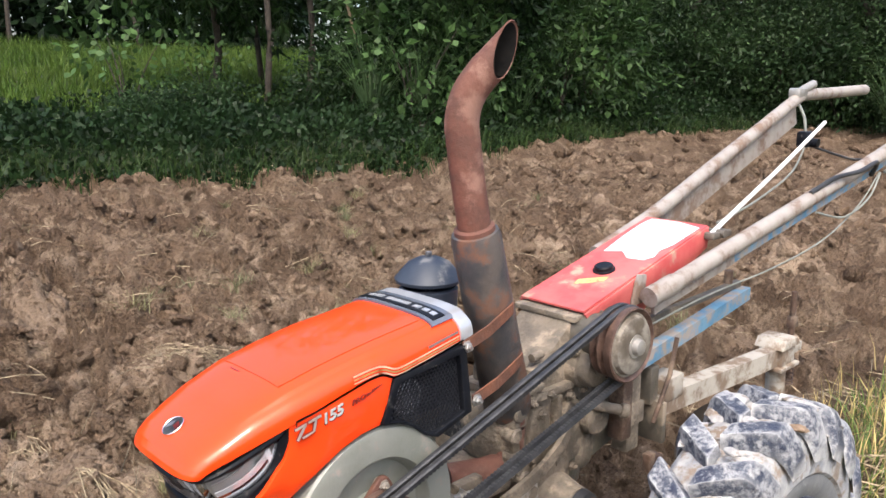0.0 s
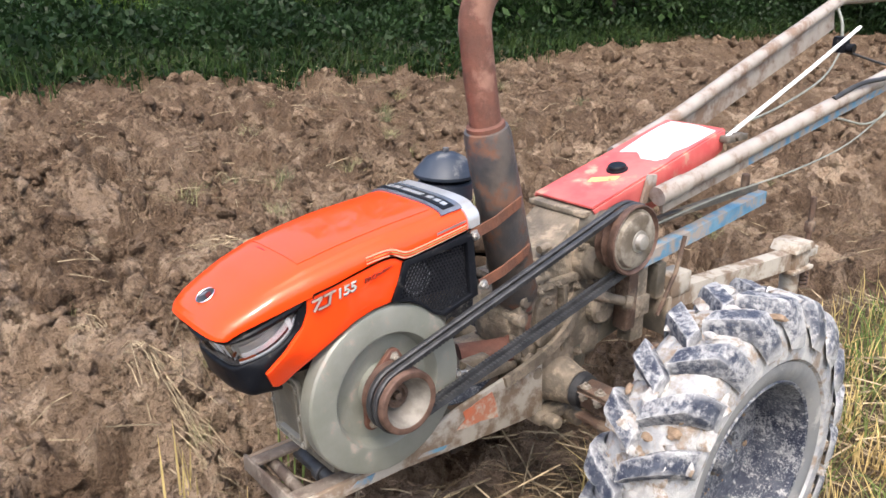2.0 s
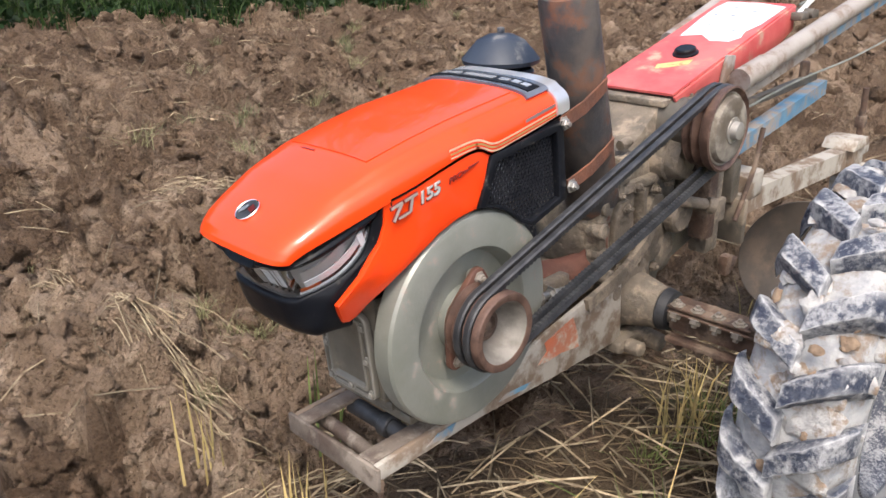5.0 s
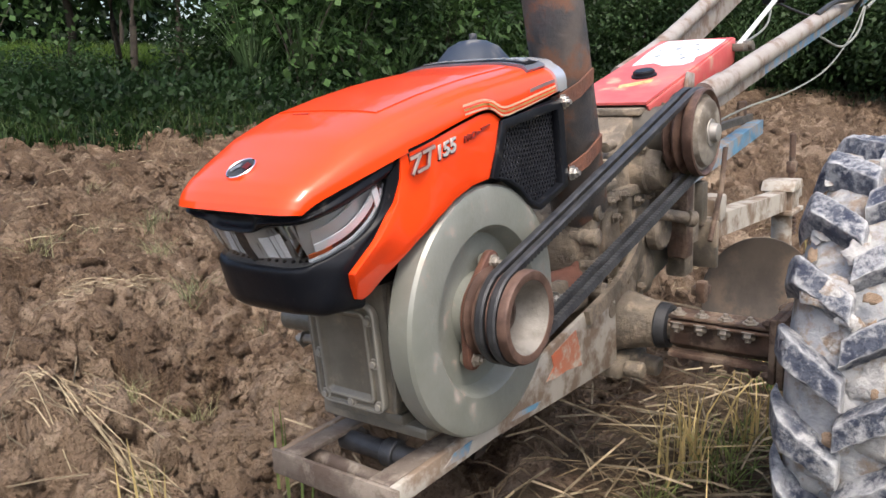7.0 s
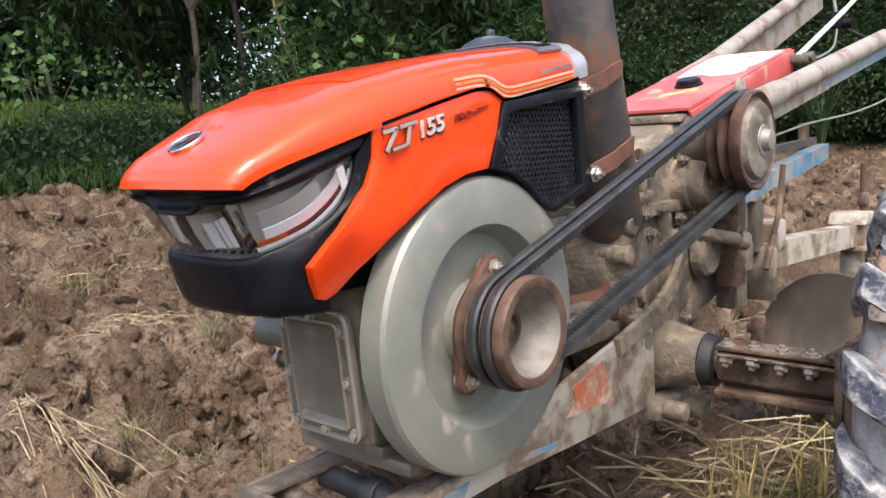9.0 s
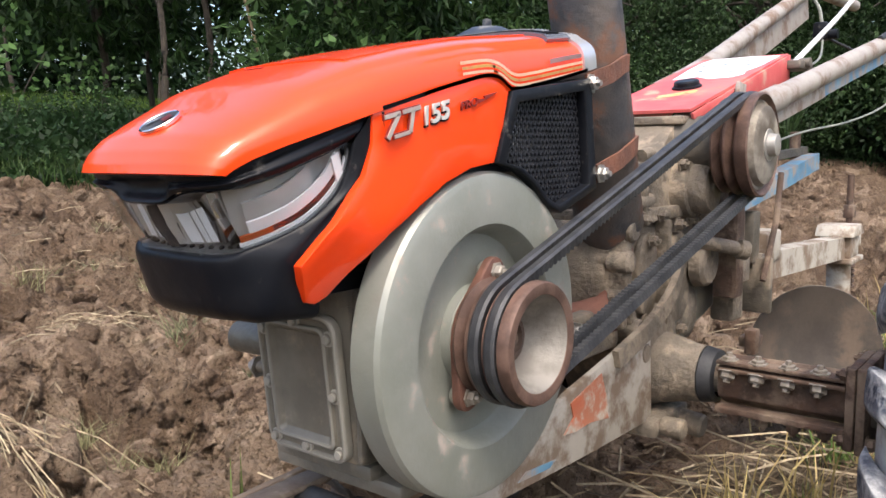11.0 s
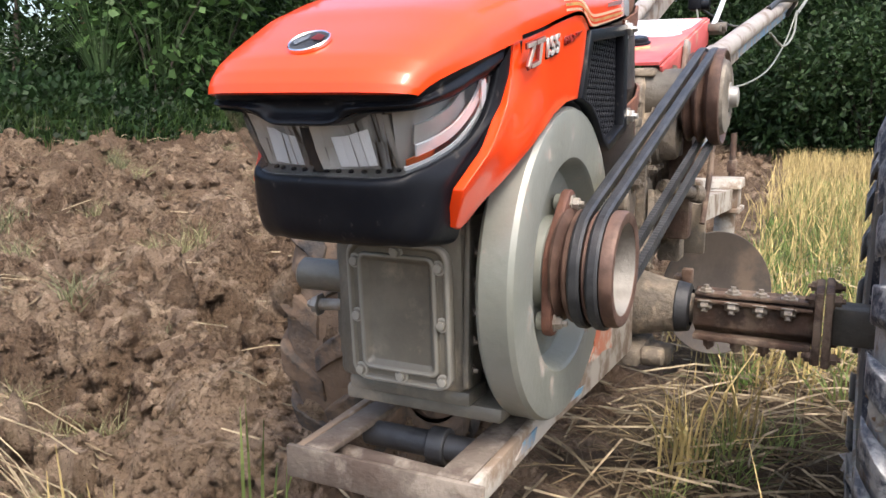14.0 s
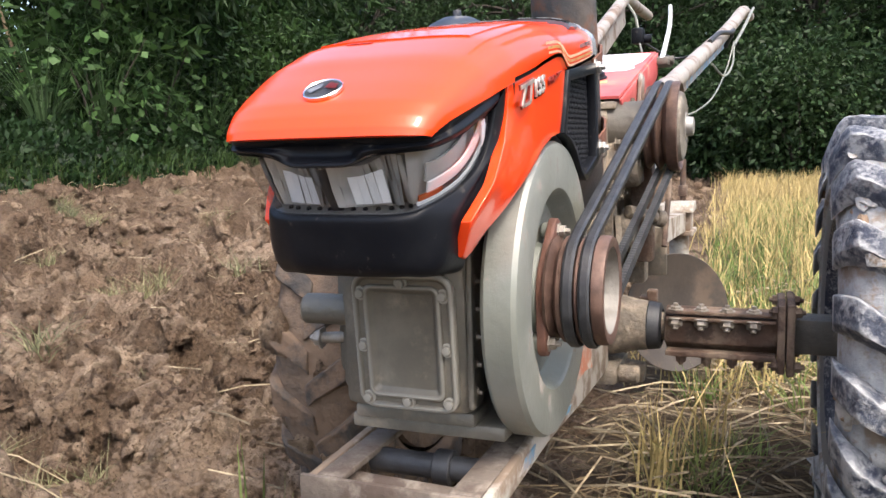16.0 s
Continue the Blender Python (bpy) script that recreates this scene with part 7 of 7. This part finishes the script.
for x, y, a, s in ((7.0, 10.4, 100, 1.1), (8.4, 13.8, 300, 1.1), (10.2, 12.0, 10, 1.1), (4.0, 27.0, 50, 1.3), (7.5, 26.0, 160, 1.4), (11.0, 25.0, 250, 1.3), (14.5, 23.5, 20, 1.4), (0.5, 28.0, 200, 1.4), (18.0, 20.5, 120, 1.4), (24.4, 16.0, 330, 1.5)):
    put_copy(kind_c, x, y, a, s)


def make_bush(seed, rad, h, leaf_l, leaf_w, mat_leaf, label, n_clump=60, per=60):
    r = np.random.default_rng(seed)
    b = thing("bush", (0, 0, 0), label, "bush", "bushes along the field edge")
    c, C, D = crown_points(r, n_clump, per, rad, h * 0.5, h / 2 / rad, 0.22, 0.3)
    C[:, 2] = np.abs(C[:, 2])
    for k in range(6):
        e = Vector(c[r.integers(len(c))])
        e.z = abs(e.z)
        part("stem", tube(smooth_path([(0, 0, -0.1), (e.x * 0.4, e.y * 0.4, e.z * 0.55), tuple(e)], 4), 0.012, 5, radii=[0.022 * (1 - 0.8 * i / 8) for i in range(9)]), M_BARK, b)
    ob = new("leaves", quads_mesh("leaves", leaf_quads(r, C, D * 0.7, leaf_l, leaf_w, 0.3, 0.7), 4, mat_leaf))
    ob.parent = b
    ob.matrix_parent_inverse = WHERE[b].inverted()
    return b


bush_a = make_bush(31, 0.95, 1.9, 0.16, 0.042, M_LEAF, "dense green bush at the foot of the trees")
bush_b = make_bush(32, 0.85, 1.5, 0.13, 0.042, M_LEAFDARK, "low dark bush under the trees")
bush_d = make_bush(34, 0.95, 1.9, 0.09, 0.045, M_LEAFHAZE, "dense small-leaved bush behind the stubble", 90, 60)
bush_c = make_bush(33, 0.75, 2.0, 0.16, 0.11, M_LEAFLIGHT, "light green broad-leaved shrub", 26, 10)
put(bush_a, 7.6, 8.4, 0)
put(bush_b, 9.6, 8.3, 0)
put(bush_c, 8.0, 8.0, 0, 0.9)
put(bush_d, 16.0, 7.3, 90, 1.2)
for x, y, a, s in ((11.0, 8.1, 40, 1.1), (9.3, 9.3, 170, 1.3)):
    put_copy(bush_a, x, y, a, s)
for x, y, a, s in ((16.6, 5.0, 140, 1.25), (16.8, 2.6, 200, 1.2), (14.4, 0.4, 250, 1.25), (14.2, -1.6, 20, 1.2), (14.4, -3.6, 70, 1.2), (15.8, 9.4, 300, 1.3), (18.0, 7.6, 30, 1.4), (18.3, 5.0, 30, 1.5),
                   (16.1, 2.0, 110, 1.5), (16.0, -0.8, 210, 1.5), (15.8, -3.8, 310, 1.5)):
    put_copy(bush_d, x, y, a, s)
for x, y, a, s in ((10.4, 9.0, 10, 1.3), (6.9, 9.3, 60, 0.8), (15.3, 8.5, 120, 1.2), (16.4, 6.2, 180, 1.2), (17.0, 3.8, 240, 1.3), (3.9, 9.0, 20, 0.42), (4.9, 9.4, 140, 0.5), (14.8, 1.5, 300, 1.3), (14.7, -0.6, 350, 1.3), (14.6, -2.6, 45, 1.3), (8.6, 10.0, 90, 1.4), (10.9, 10.6, 90, 1.6), (16.4, 10.8, 90, 1.6), (19.0, 3.4, 30, 1.8), (16.6, 0.4, 100, 1.8), (16.6, -2.4, 200, 1.8), (19.0, 6.6, 260, 1.8)):
    put_copy(bush_b, x, y, a, s)
for x, y, a, s in ((4.4, 10.6, 50, 0.8), (9.0, 8.2, 120, 0.7), (5.8, 11.2, 200, 0.6), (16.3, 8.2, 10, 0.7)):
    put_copy(bush_c, x, y, a, s)

# reeds with long arching leaves
def make_reeds(seed):
    r = np.random.default_rng(seed)
    n = 70
    t = thing("reed_clump", (0, 0, 0), "clump of long arching reed leaves", "reeds", "reeds along the field edge")
    a, ln, out = r.uniform(0, 2 * np.pi, n), r.uniform(0.9, 2.0, n), r.uniform(0.15, 0.75, n)
    V = []
    for k in range(n):
        d, s = np.array([math.cos(a[k]), math.sin(a[k]), 0]), np.array([-math.sin(a[k]), math.cos(a[k]), 0]) * 0.016
        pts = [d * (0.05 + out[k] * ln[k] * f ** 1.8) + np.array([0, 0, ln[k] * (f - 0.42 * out[k] * f ** 2.6)]) for f in (0, 0.3, 0.55, 0.8, 1.0)]
        for i in range(4):
            w0, w1 = 1 - i / 4.6, 1 - (i + 1) / 4.2
            V.append([pts[i] - s * w0, pts[i] + s * w0, pts[i + 1] + s * w1, pts[i + 1] - s * w1])
    ob = new("leaves", quads_mesh("leaves", np.array(V), 4, M_REED))
    ob.parent = t
    ob.matrix_parent_inverse = WHERE[t].inverted()
    return t


reeds = make_reeds(41)
put(reeds, 7.2, 8.0, 0)
for x, y, a, s in ((6.6, 8.3, 80, 1.0), (8.3, 8.1, 160, 0.9), (10.2, 8.2, 220, 1.0), (15.6, 5.0, 20, 1.0), (9.0, 7.9, 300, 0.7)):
    put_copy(reeds, x, y, a, s)
for x, y, a, s in ((7.0, 7.9, 20, 0.9), (9.9, 7.9, 210, 0.8), (10.8, 8.0, 100, 0.9)):
    put_copy(bush_c, x, y, a, s)

# leaning bare stem and thin trunks
stem = thing("leaning_pole", (7.35, 9.0, 0.5), "thin bare stem leaning among the bushes", "stem")
part("stem", tube(smooth_path([(7.35, 8.75, 0.45), (7.0, 9.0, 1.6), (6.7, 9.1, 2.9), (6.45, 9.2, 3.8)], 5), 0.02, 8, radii=[0.026 - 0.0008 * i for i in range(16)]), M_STEM, stem)

r_ = np.random.default_rng(50)
# woods far behind the field, closing the view
n = 46000
xa, ya = r_.uniform(19.5, 27.0, n), r_.uniform(-14, 22, n)
C1 = np.stack([xa, ya, r_.uniform(0, 1, n) ** 0.8 * 6.2], 1)
n2 = 42000
xb, yb = r_.uniform(-14, 22, n2), r_.uniform(28.0, 36.0, n2)
C2 = np.stack([xb, yb, r_.uniform(0, 1, n2) ** 0.9 * 8.0 + 0.8], 1)
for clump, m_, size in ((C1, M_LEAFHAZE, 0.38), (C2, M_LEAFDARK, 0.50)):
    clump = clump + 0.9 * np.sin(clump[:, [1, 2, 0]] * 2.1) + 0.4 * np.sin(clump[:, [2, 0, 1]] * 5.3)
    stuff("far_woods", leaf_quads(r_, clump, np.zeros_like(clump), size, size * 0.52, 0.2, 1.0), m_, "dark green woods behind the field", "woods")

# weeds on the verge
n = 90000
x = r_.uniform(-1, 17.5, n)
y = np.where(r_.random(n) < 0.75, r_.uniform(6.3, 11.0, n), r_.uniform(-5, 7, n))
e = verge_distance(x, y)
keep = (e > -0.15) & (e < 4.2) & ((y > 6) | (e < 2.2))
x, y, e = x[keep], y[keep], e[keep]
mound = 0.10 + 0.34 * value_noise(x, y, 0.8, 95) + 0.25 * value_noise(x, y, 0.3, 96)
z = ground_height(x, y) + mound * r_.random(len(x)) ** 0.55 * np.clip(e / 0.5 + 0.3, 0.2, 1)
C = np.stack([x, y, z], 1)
stuff("verge_weeds", leaf_quads(r_, C, np.array([0, -0.3, 0.7]) + np.zeros_like(C), 0.085, 0.05, 0.0, 0.8), M_WEED, "leafy weeds covering the field verge, tree shade put into their green", "weeds")
n = 42000
x = r_.uniform(-1, 17.5, n)
y = np.where(r_.random(n) < 0.75, r_.uniform(6.3, 9.5, n), r_.uniform(-5, 7, n))
e = verge_distance(x, y)
keep = (e > -0.25) & (e < 2.5) & (r_.random(n) < np.exp(-((e - 0.05) / 0.4) ** 2) + 0.15) & (value_noise(x, y, 0.7, 97) > 0.3)
stuff("verge_grass", blades(r_, x[keep], y[keep], 0.24, 0.010, 0.6), M_VERGEGRASS, "tufted green grass at the field's edge", "grass")
# sunlit meadow
n = 32000
x, y = r_.uniform(-2, 17, n), 9.8 + 16 * r_.random(n) ** 1.2
stuff("meadow_grass", blades(r_, x, y, 0.42, 0.022, 0.6), M_GRASS, "sunlit yellow-green meadow grass behind the verge", "grass")

# stubble of the unploughed strip
n = 34000
x, y = 2.3 + 11.0 * r_.random(n) ** 1.15, r_.uniform(-4.5, 1.5, n)
keep = (y < plough_edge(x) - 0.02 + 0.06 * r_.normal(size=n))
x, y = x[keep], y[keep]
cl = 0.14
x, y = (np.round(x / cl) + 0.25 * r_.normal(size=len(x))) * cl, (np.round(y / cl) + 0.25 * r_.normal(size=len(y))) * cl
stuff("rice_stubble", blades(r_, x, y, 0.11 + 0.11 * np.clip((x - 2.3) / 3.5, 0, 1), 0.0065, 0.40), M_STUBBLE, "dry golden rice stubble standing in rows", "stubble")
x, y = r_.uniform(-5, 2.3, 14000), r_.uniform(-5.5, -0.7, 14000)
x, y = (np.round(x / cl) + 0.25 * r_.normal(size=len(x))) * cl, (np.round(y / cl) + 0.25 * r_.normal(size=len(y))) * cl
stuff("rice_stubble", blades(r_, x, y, 0.2, 0.0055, 0.35), M_STUBBLE, "dry golden rice stubble standing in rows", "stubble")
n = 22000
x, y = 1.6 + 7.5 * r_.random(n) ** 1.2, r_.uniform(-3.0, 1.2, n)
keep = value_noise(x, y, 0.8, 98) + 0.3 * value_noise(x, y, 0.25, 99) > 0.55
x, y = x[keep], y[keep]
stuff("field_grass", blades(r_, x, y, 0.15, 0.006, 0.7), M_GREENGRASS, "short green grass between the stubble", "grass")


def straws(name, n, area, ln, rad, material, label, lift, tilt, seed, extra=None):
    """Straw stalks lying on the ground, three-sided."""
    r = np.random.default_rng(seed)
    x0, x1, y0, y1 = area
    x, y = r.uniform(x0, x1, n), r.uniform(y0, y1, n)
    if extra is not None:
        k = extra(x, y, r)
        x, y = x[k], y[k]
    n = len(x)
    z = ground_height(x, y)
    a = r.uniform(0, 2 * np.pi, n)
    d = np.stack([np.cos(a), np.sin(a), r.normal(size=n) * tilt], 1)
    d /= np.linalg.norm(d, axis=1)[:, None]
    L = ln * r.uniform(0.35, 1.3, n)
    A = np.stack([x, y, z + lift * r.random(n) + 0.004], 1)
    B = A + d * L[:, None]
    zb = ground_height(B[:, 0], B[:, 1]) + 0.004
    B[:, 2] = np.maximum(B[:, 2], zb)
    M = (A + B) / 2 + np.array([0, 0, 1.0]) * (np.abs(r.normal(size=n)) * 0.012)[:, None]
    s = np.cross(d, [0, 0, 1.0]) * rad
    u = np.array([0, 0, rad * 1.6])
    out = []
    for P, Q in ((A, M), (M, B)):
        ring = [(P - s, Q - s), (P + s, Q + s), (P + u, Q + u)]
        for i in range(3):
            (p0, q0), (p1, q1) = ring[i], ring[(i + 1) % 3]
            out.append(np.stack([p0, p1, q1, q0], 1))
    return stuff(name, np.concatenate(out), material, label, "straw")


straws("straw_litter", 1400, (-0.2, 4.2, -0.4, 1.55), 0.26, 0.0025, M_STRAW, "loose dry straw littering the stubble strip", 0.05, 0.12, 61, lambda x, y, r: y < plough_edge(x) + 0.10 * r.normal(size=len(x)))
straws("old_straw", 7000, (-0.2, 3.6, -0.2, 1.5), 0.12, 0.0014, M_OLDSTRAW, "brown rotting straw matted under the stubble", 0.02, 0.08, 63, lambda x, y, r: y < plough_edge(x) + 0.12 * r.normal(size=len(x)))
straws("straw_bits", 520, (-0.2, 5.5, 1.4, 7.0), 0.17, 0.0018, M_STRAW, "stray straws on the ploughed clods", 0.03, 0.15, 62)


def tuft(name, seed, n, h, w, material, label, lean, group):
    r = np.random.default_rng(seed)
    x, y = r.normal(size=n) * 0.035, r.normal(size=n) * 0.035
    t = new(name, quads_mesh(name, blades(r, x, y, h, w, lean, np.full(n, -0.02)), 4, material))
    return tagged(t, label, "grass tuft", group)


def straw_bundle(a, b, n, seed, label, width=0.05):
    """A wisp of straws lying more or less along one line."""
    r = np.random.default_rng(seed)
    a, b = np.array(a), np.array(b)
    along = (b - a) / np.linalg.norm(b - a)
    across = np.array([-along[1], along[0]])
    f = r.uniform(0, 0.75, n)
    L = np.linalg.norm(b - a) * r.uniform(0.15, 0.45, n)
    turn = r.normal(size=n) * 0.28
    d = along * np.cos(turn)[:, None] + across * np.sin(turn)[:, None]
    P = a + (b - a) * f[:, None] + across * (r.normal(size=n) * width * (1 - 0.5 * f))[:, None]
    Q = P + d * L[:, None]
    up = 0.006 + 0.03 * r.random(n)
    A = np.column_stack([P, ground_height(P[:, 0], P[:, 1]) + up])
    B = np.column_stack([Q, ground_height(Q[:, 0], Q[:, 1]) + up * 0.7])
    M = (A + B) / 2 + np.array([0, 0, 0.02])
    s = np.column_stack([across[0] + 0 * f, across[1] + 0 * f, 0 * f]) * r.uniform(0.0006, 0.0019, n)[:, None]
    u = np.array([0, 0, 0.002])
    out = []
    for p, q in ((A, M), (M, B)):
        ring = [(p - s, q - s), (p + s, q + s), (p + u, q + u)]
        for i in range(3):
            (p0, q0), (p1, q1) = ring[i], ring[(i + 1) % 3]
            out.append(np.stack([p0, p1, q1, q0], 1))
    ob = new("straw_bundle", quads_mesh("straw_bundle", np.concatenate(out), 4, M_STRAW))
    return tagged(ob, label, "straw", kind="stuff")


straw_bundle((0.70, 2.46), (0.84, 1.92), 62, 81, "wisp of dry straw lying on the clods", 0.035)
straw_bundle((0.95, 2.55), (1.00, 2.10), 22, 82, "wisp of dry straw lying on the clods", 0.05)
straw_bundle((0.70, 3.05), (0.80, 2.75), 34, 83, "wisp of dry straw lying on the clods", 0.05)
straw_bundle((0.52, 1.62), (1.05, 1.50), 46, 84, "wisp of dry straw beside the front stand", 0.05)
straw_bundle((1.45, 3.6), (1.75, 3.35), 40, 85, "wisp of dry straw lying on the clods", 0.05)
clump_s = tuft("stubble_clump", 71, 26, 0.20, 0.0055, M_STUBBLE, "standing clump of cut rice stubble", 0.60, "stubble clumps")
clump_g = tuft("grass_tuft", 72, 60, 0.13, 0.005, M_DRYGRASS, "small greyish grass tuft", 1.3, "grass tufts")
clump_f = tuft("grass_tuft", 76, 40, 0.16, 0.006, M_GREENGRASS, "small green grass tuft", 0.9, "grass tufts")
blade_g = tuft("grass_tuft", 73, 6, 0.30, 0.009, M_GREENGRASS, "few upright green grass blades in the furrow", 0.2, "grass tufts")
stalks = tuft("stubble_clump", 75, 7, 0.24, 0.007, M_STUBBLE, "few upright pale rice stalks", 0.12, "stubble clumps")
put(clump_s, 1.02, 0.86, 0)
put(clump_g, 1.9, 2.6, 0)
put(clump_f, 2.2, 0.75, 0)
put(blade_g, 0.93, 1.66, 0, 0.75)
put(stalks, 0.63, 1.70, 0)
put_copy(stalks, 0.70, 1.48, 120, 0.8)
put_copy(stalks, 0.74, 1.47, 200, 0.7)
for x, y, a, s in ((1.06, 2.33, 0, 0.7), (1.00, 2.38, 70, 0.5), (1.14, 2.27, 140, 0.55), (1.69, 4.2, 30, 0.9), (1.62, 2.55, 160, 0.5), (2.6, 3.4, 210, 0.9), (3.06, 3.25, 10, 1.1), (3.6, 3.0, 90, 0.8), (4.06, 4.37, 150, 1.2), (3.9, 2.2, 200, 1.0),
                   (0.81, 2.06, 40, 0.5), (0.77, 3.16, 80, 0.6), (2.27, 4.09, 10, 0.9), (1.86, 4.40, 300, 0.9), (2.02, 3.72, 120, 0.7)):
    put_copy(clump_g, x, y, a, s, "small greyish grass tuft among the clods")
put_copy(clump_f, 3.55, 2.5, 60, 0.9, "small green grass tuft among the clods")
put_copy(clump_f, 2.9, 3.9, 200, 0.7, "small green grass tuft among the clods")
rr_ = np.random.default_rng(74)
for _ in range(30):
    x, y = rr_.uniform(0.55, 2.6), rr_.uniform(0.1, 1.12)
    if abs(x - AX) < 0.45 and abs(y - TY) < 0.16:
        continue
    put_copy(clump_s, x, y, rr_.uniform(0, 360), rr_.uniform(0.5, 1.15))
for _ in range(16):
    x, y = rr_.uniform(0.8, 2.6), rr_.uniform(0.0, 1.1)
    if not (abs(x - AX) < 0.45 and abs(y - TY) < 0.16):
        put_copy(clump_f, x, y, rr_.uniform(0, 360), rr_.uniform(0.5, 0.9), "small green grass tuft in the stubble")
for _ in range(30):
    x, y = rr_.uniform(1.4, 6.0), rr_.uniform(2.0, 6.5)
    put_copy(clump_g, x, y, rr_.uniform(0, 360), rr_.uniform(0.4, 0.9), "small greyish grass tuft among the clods")
for _ in range(22):
    x, y = rr_.uniform(1.7, 4.5), rr_.uniform(-0.3, 0.9)
    put_copy(clump_f, x, y, rr_.uniform(0, 360), rr_.uniform(0.5, 1.1), "small green grass tuft in the stubble")
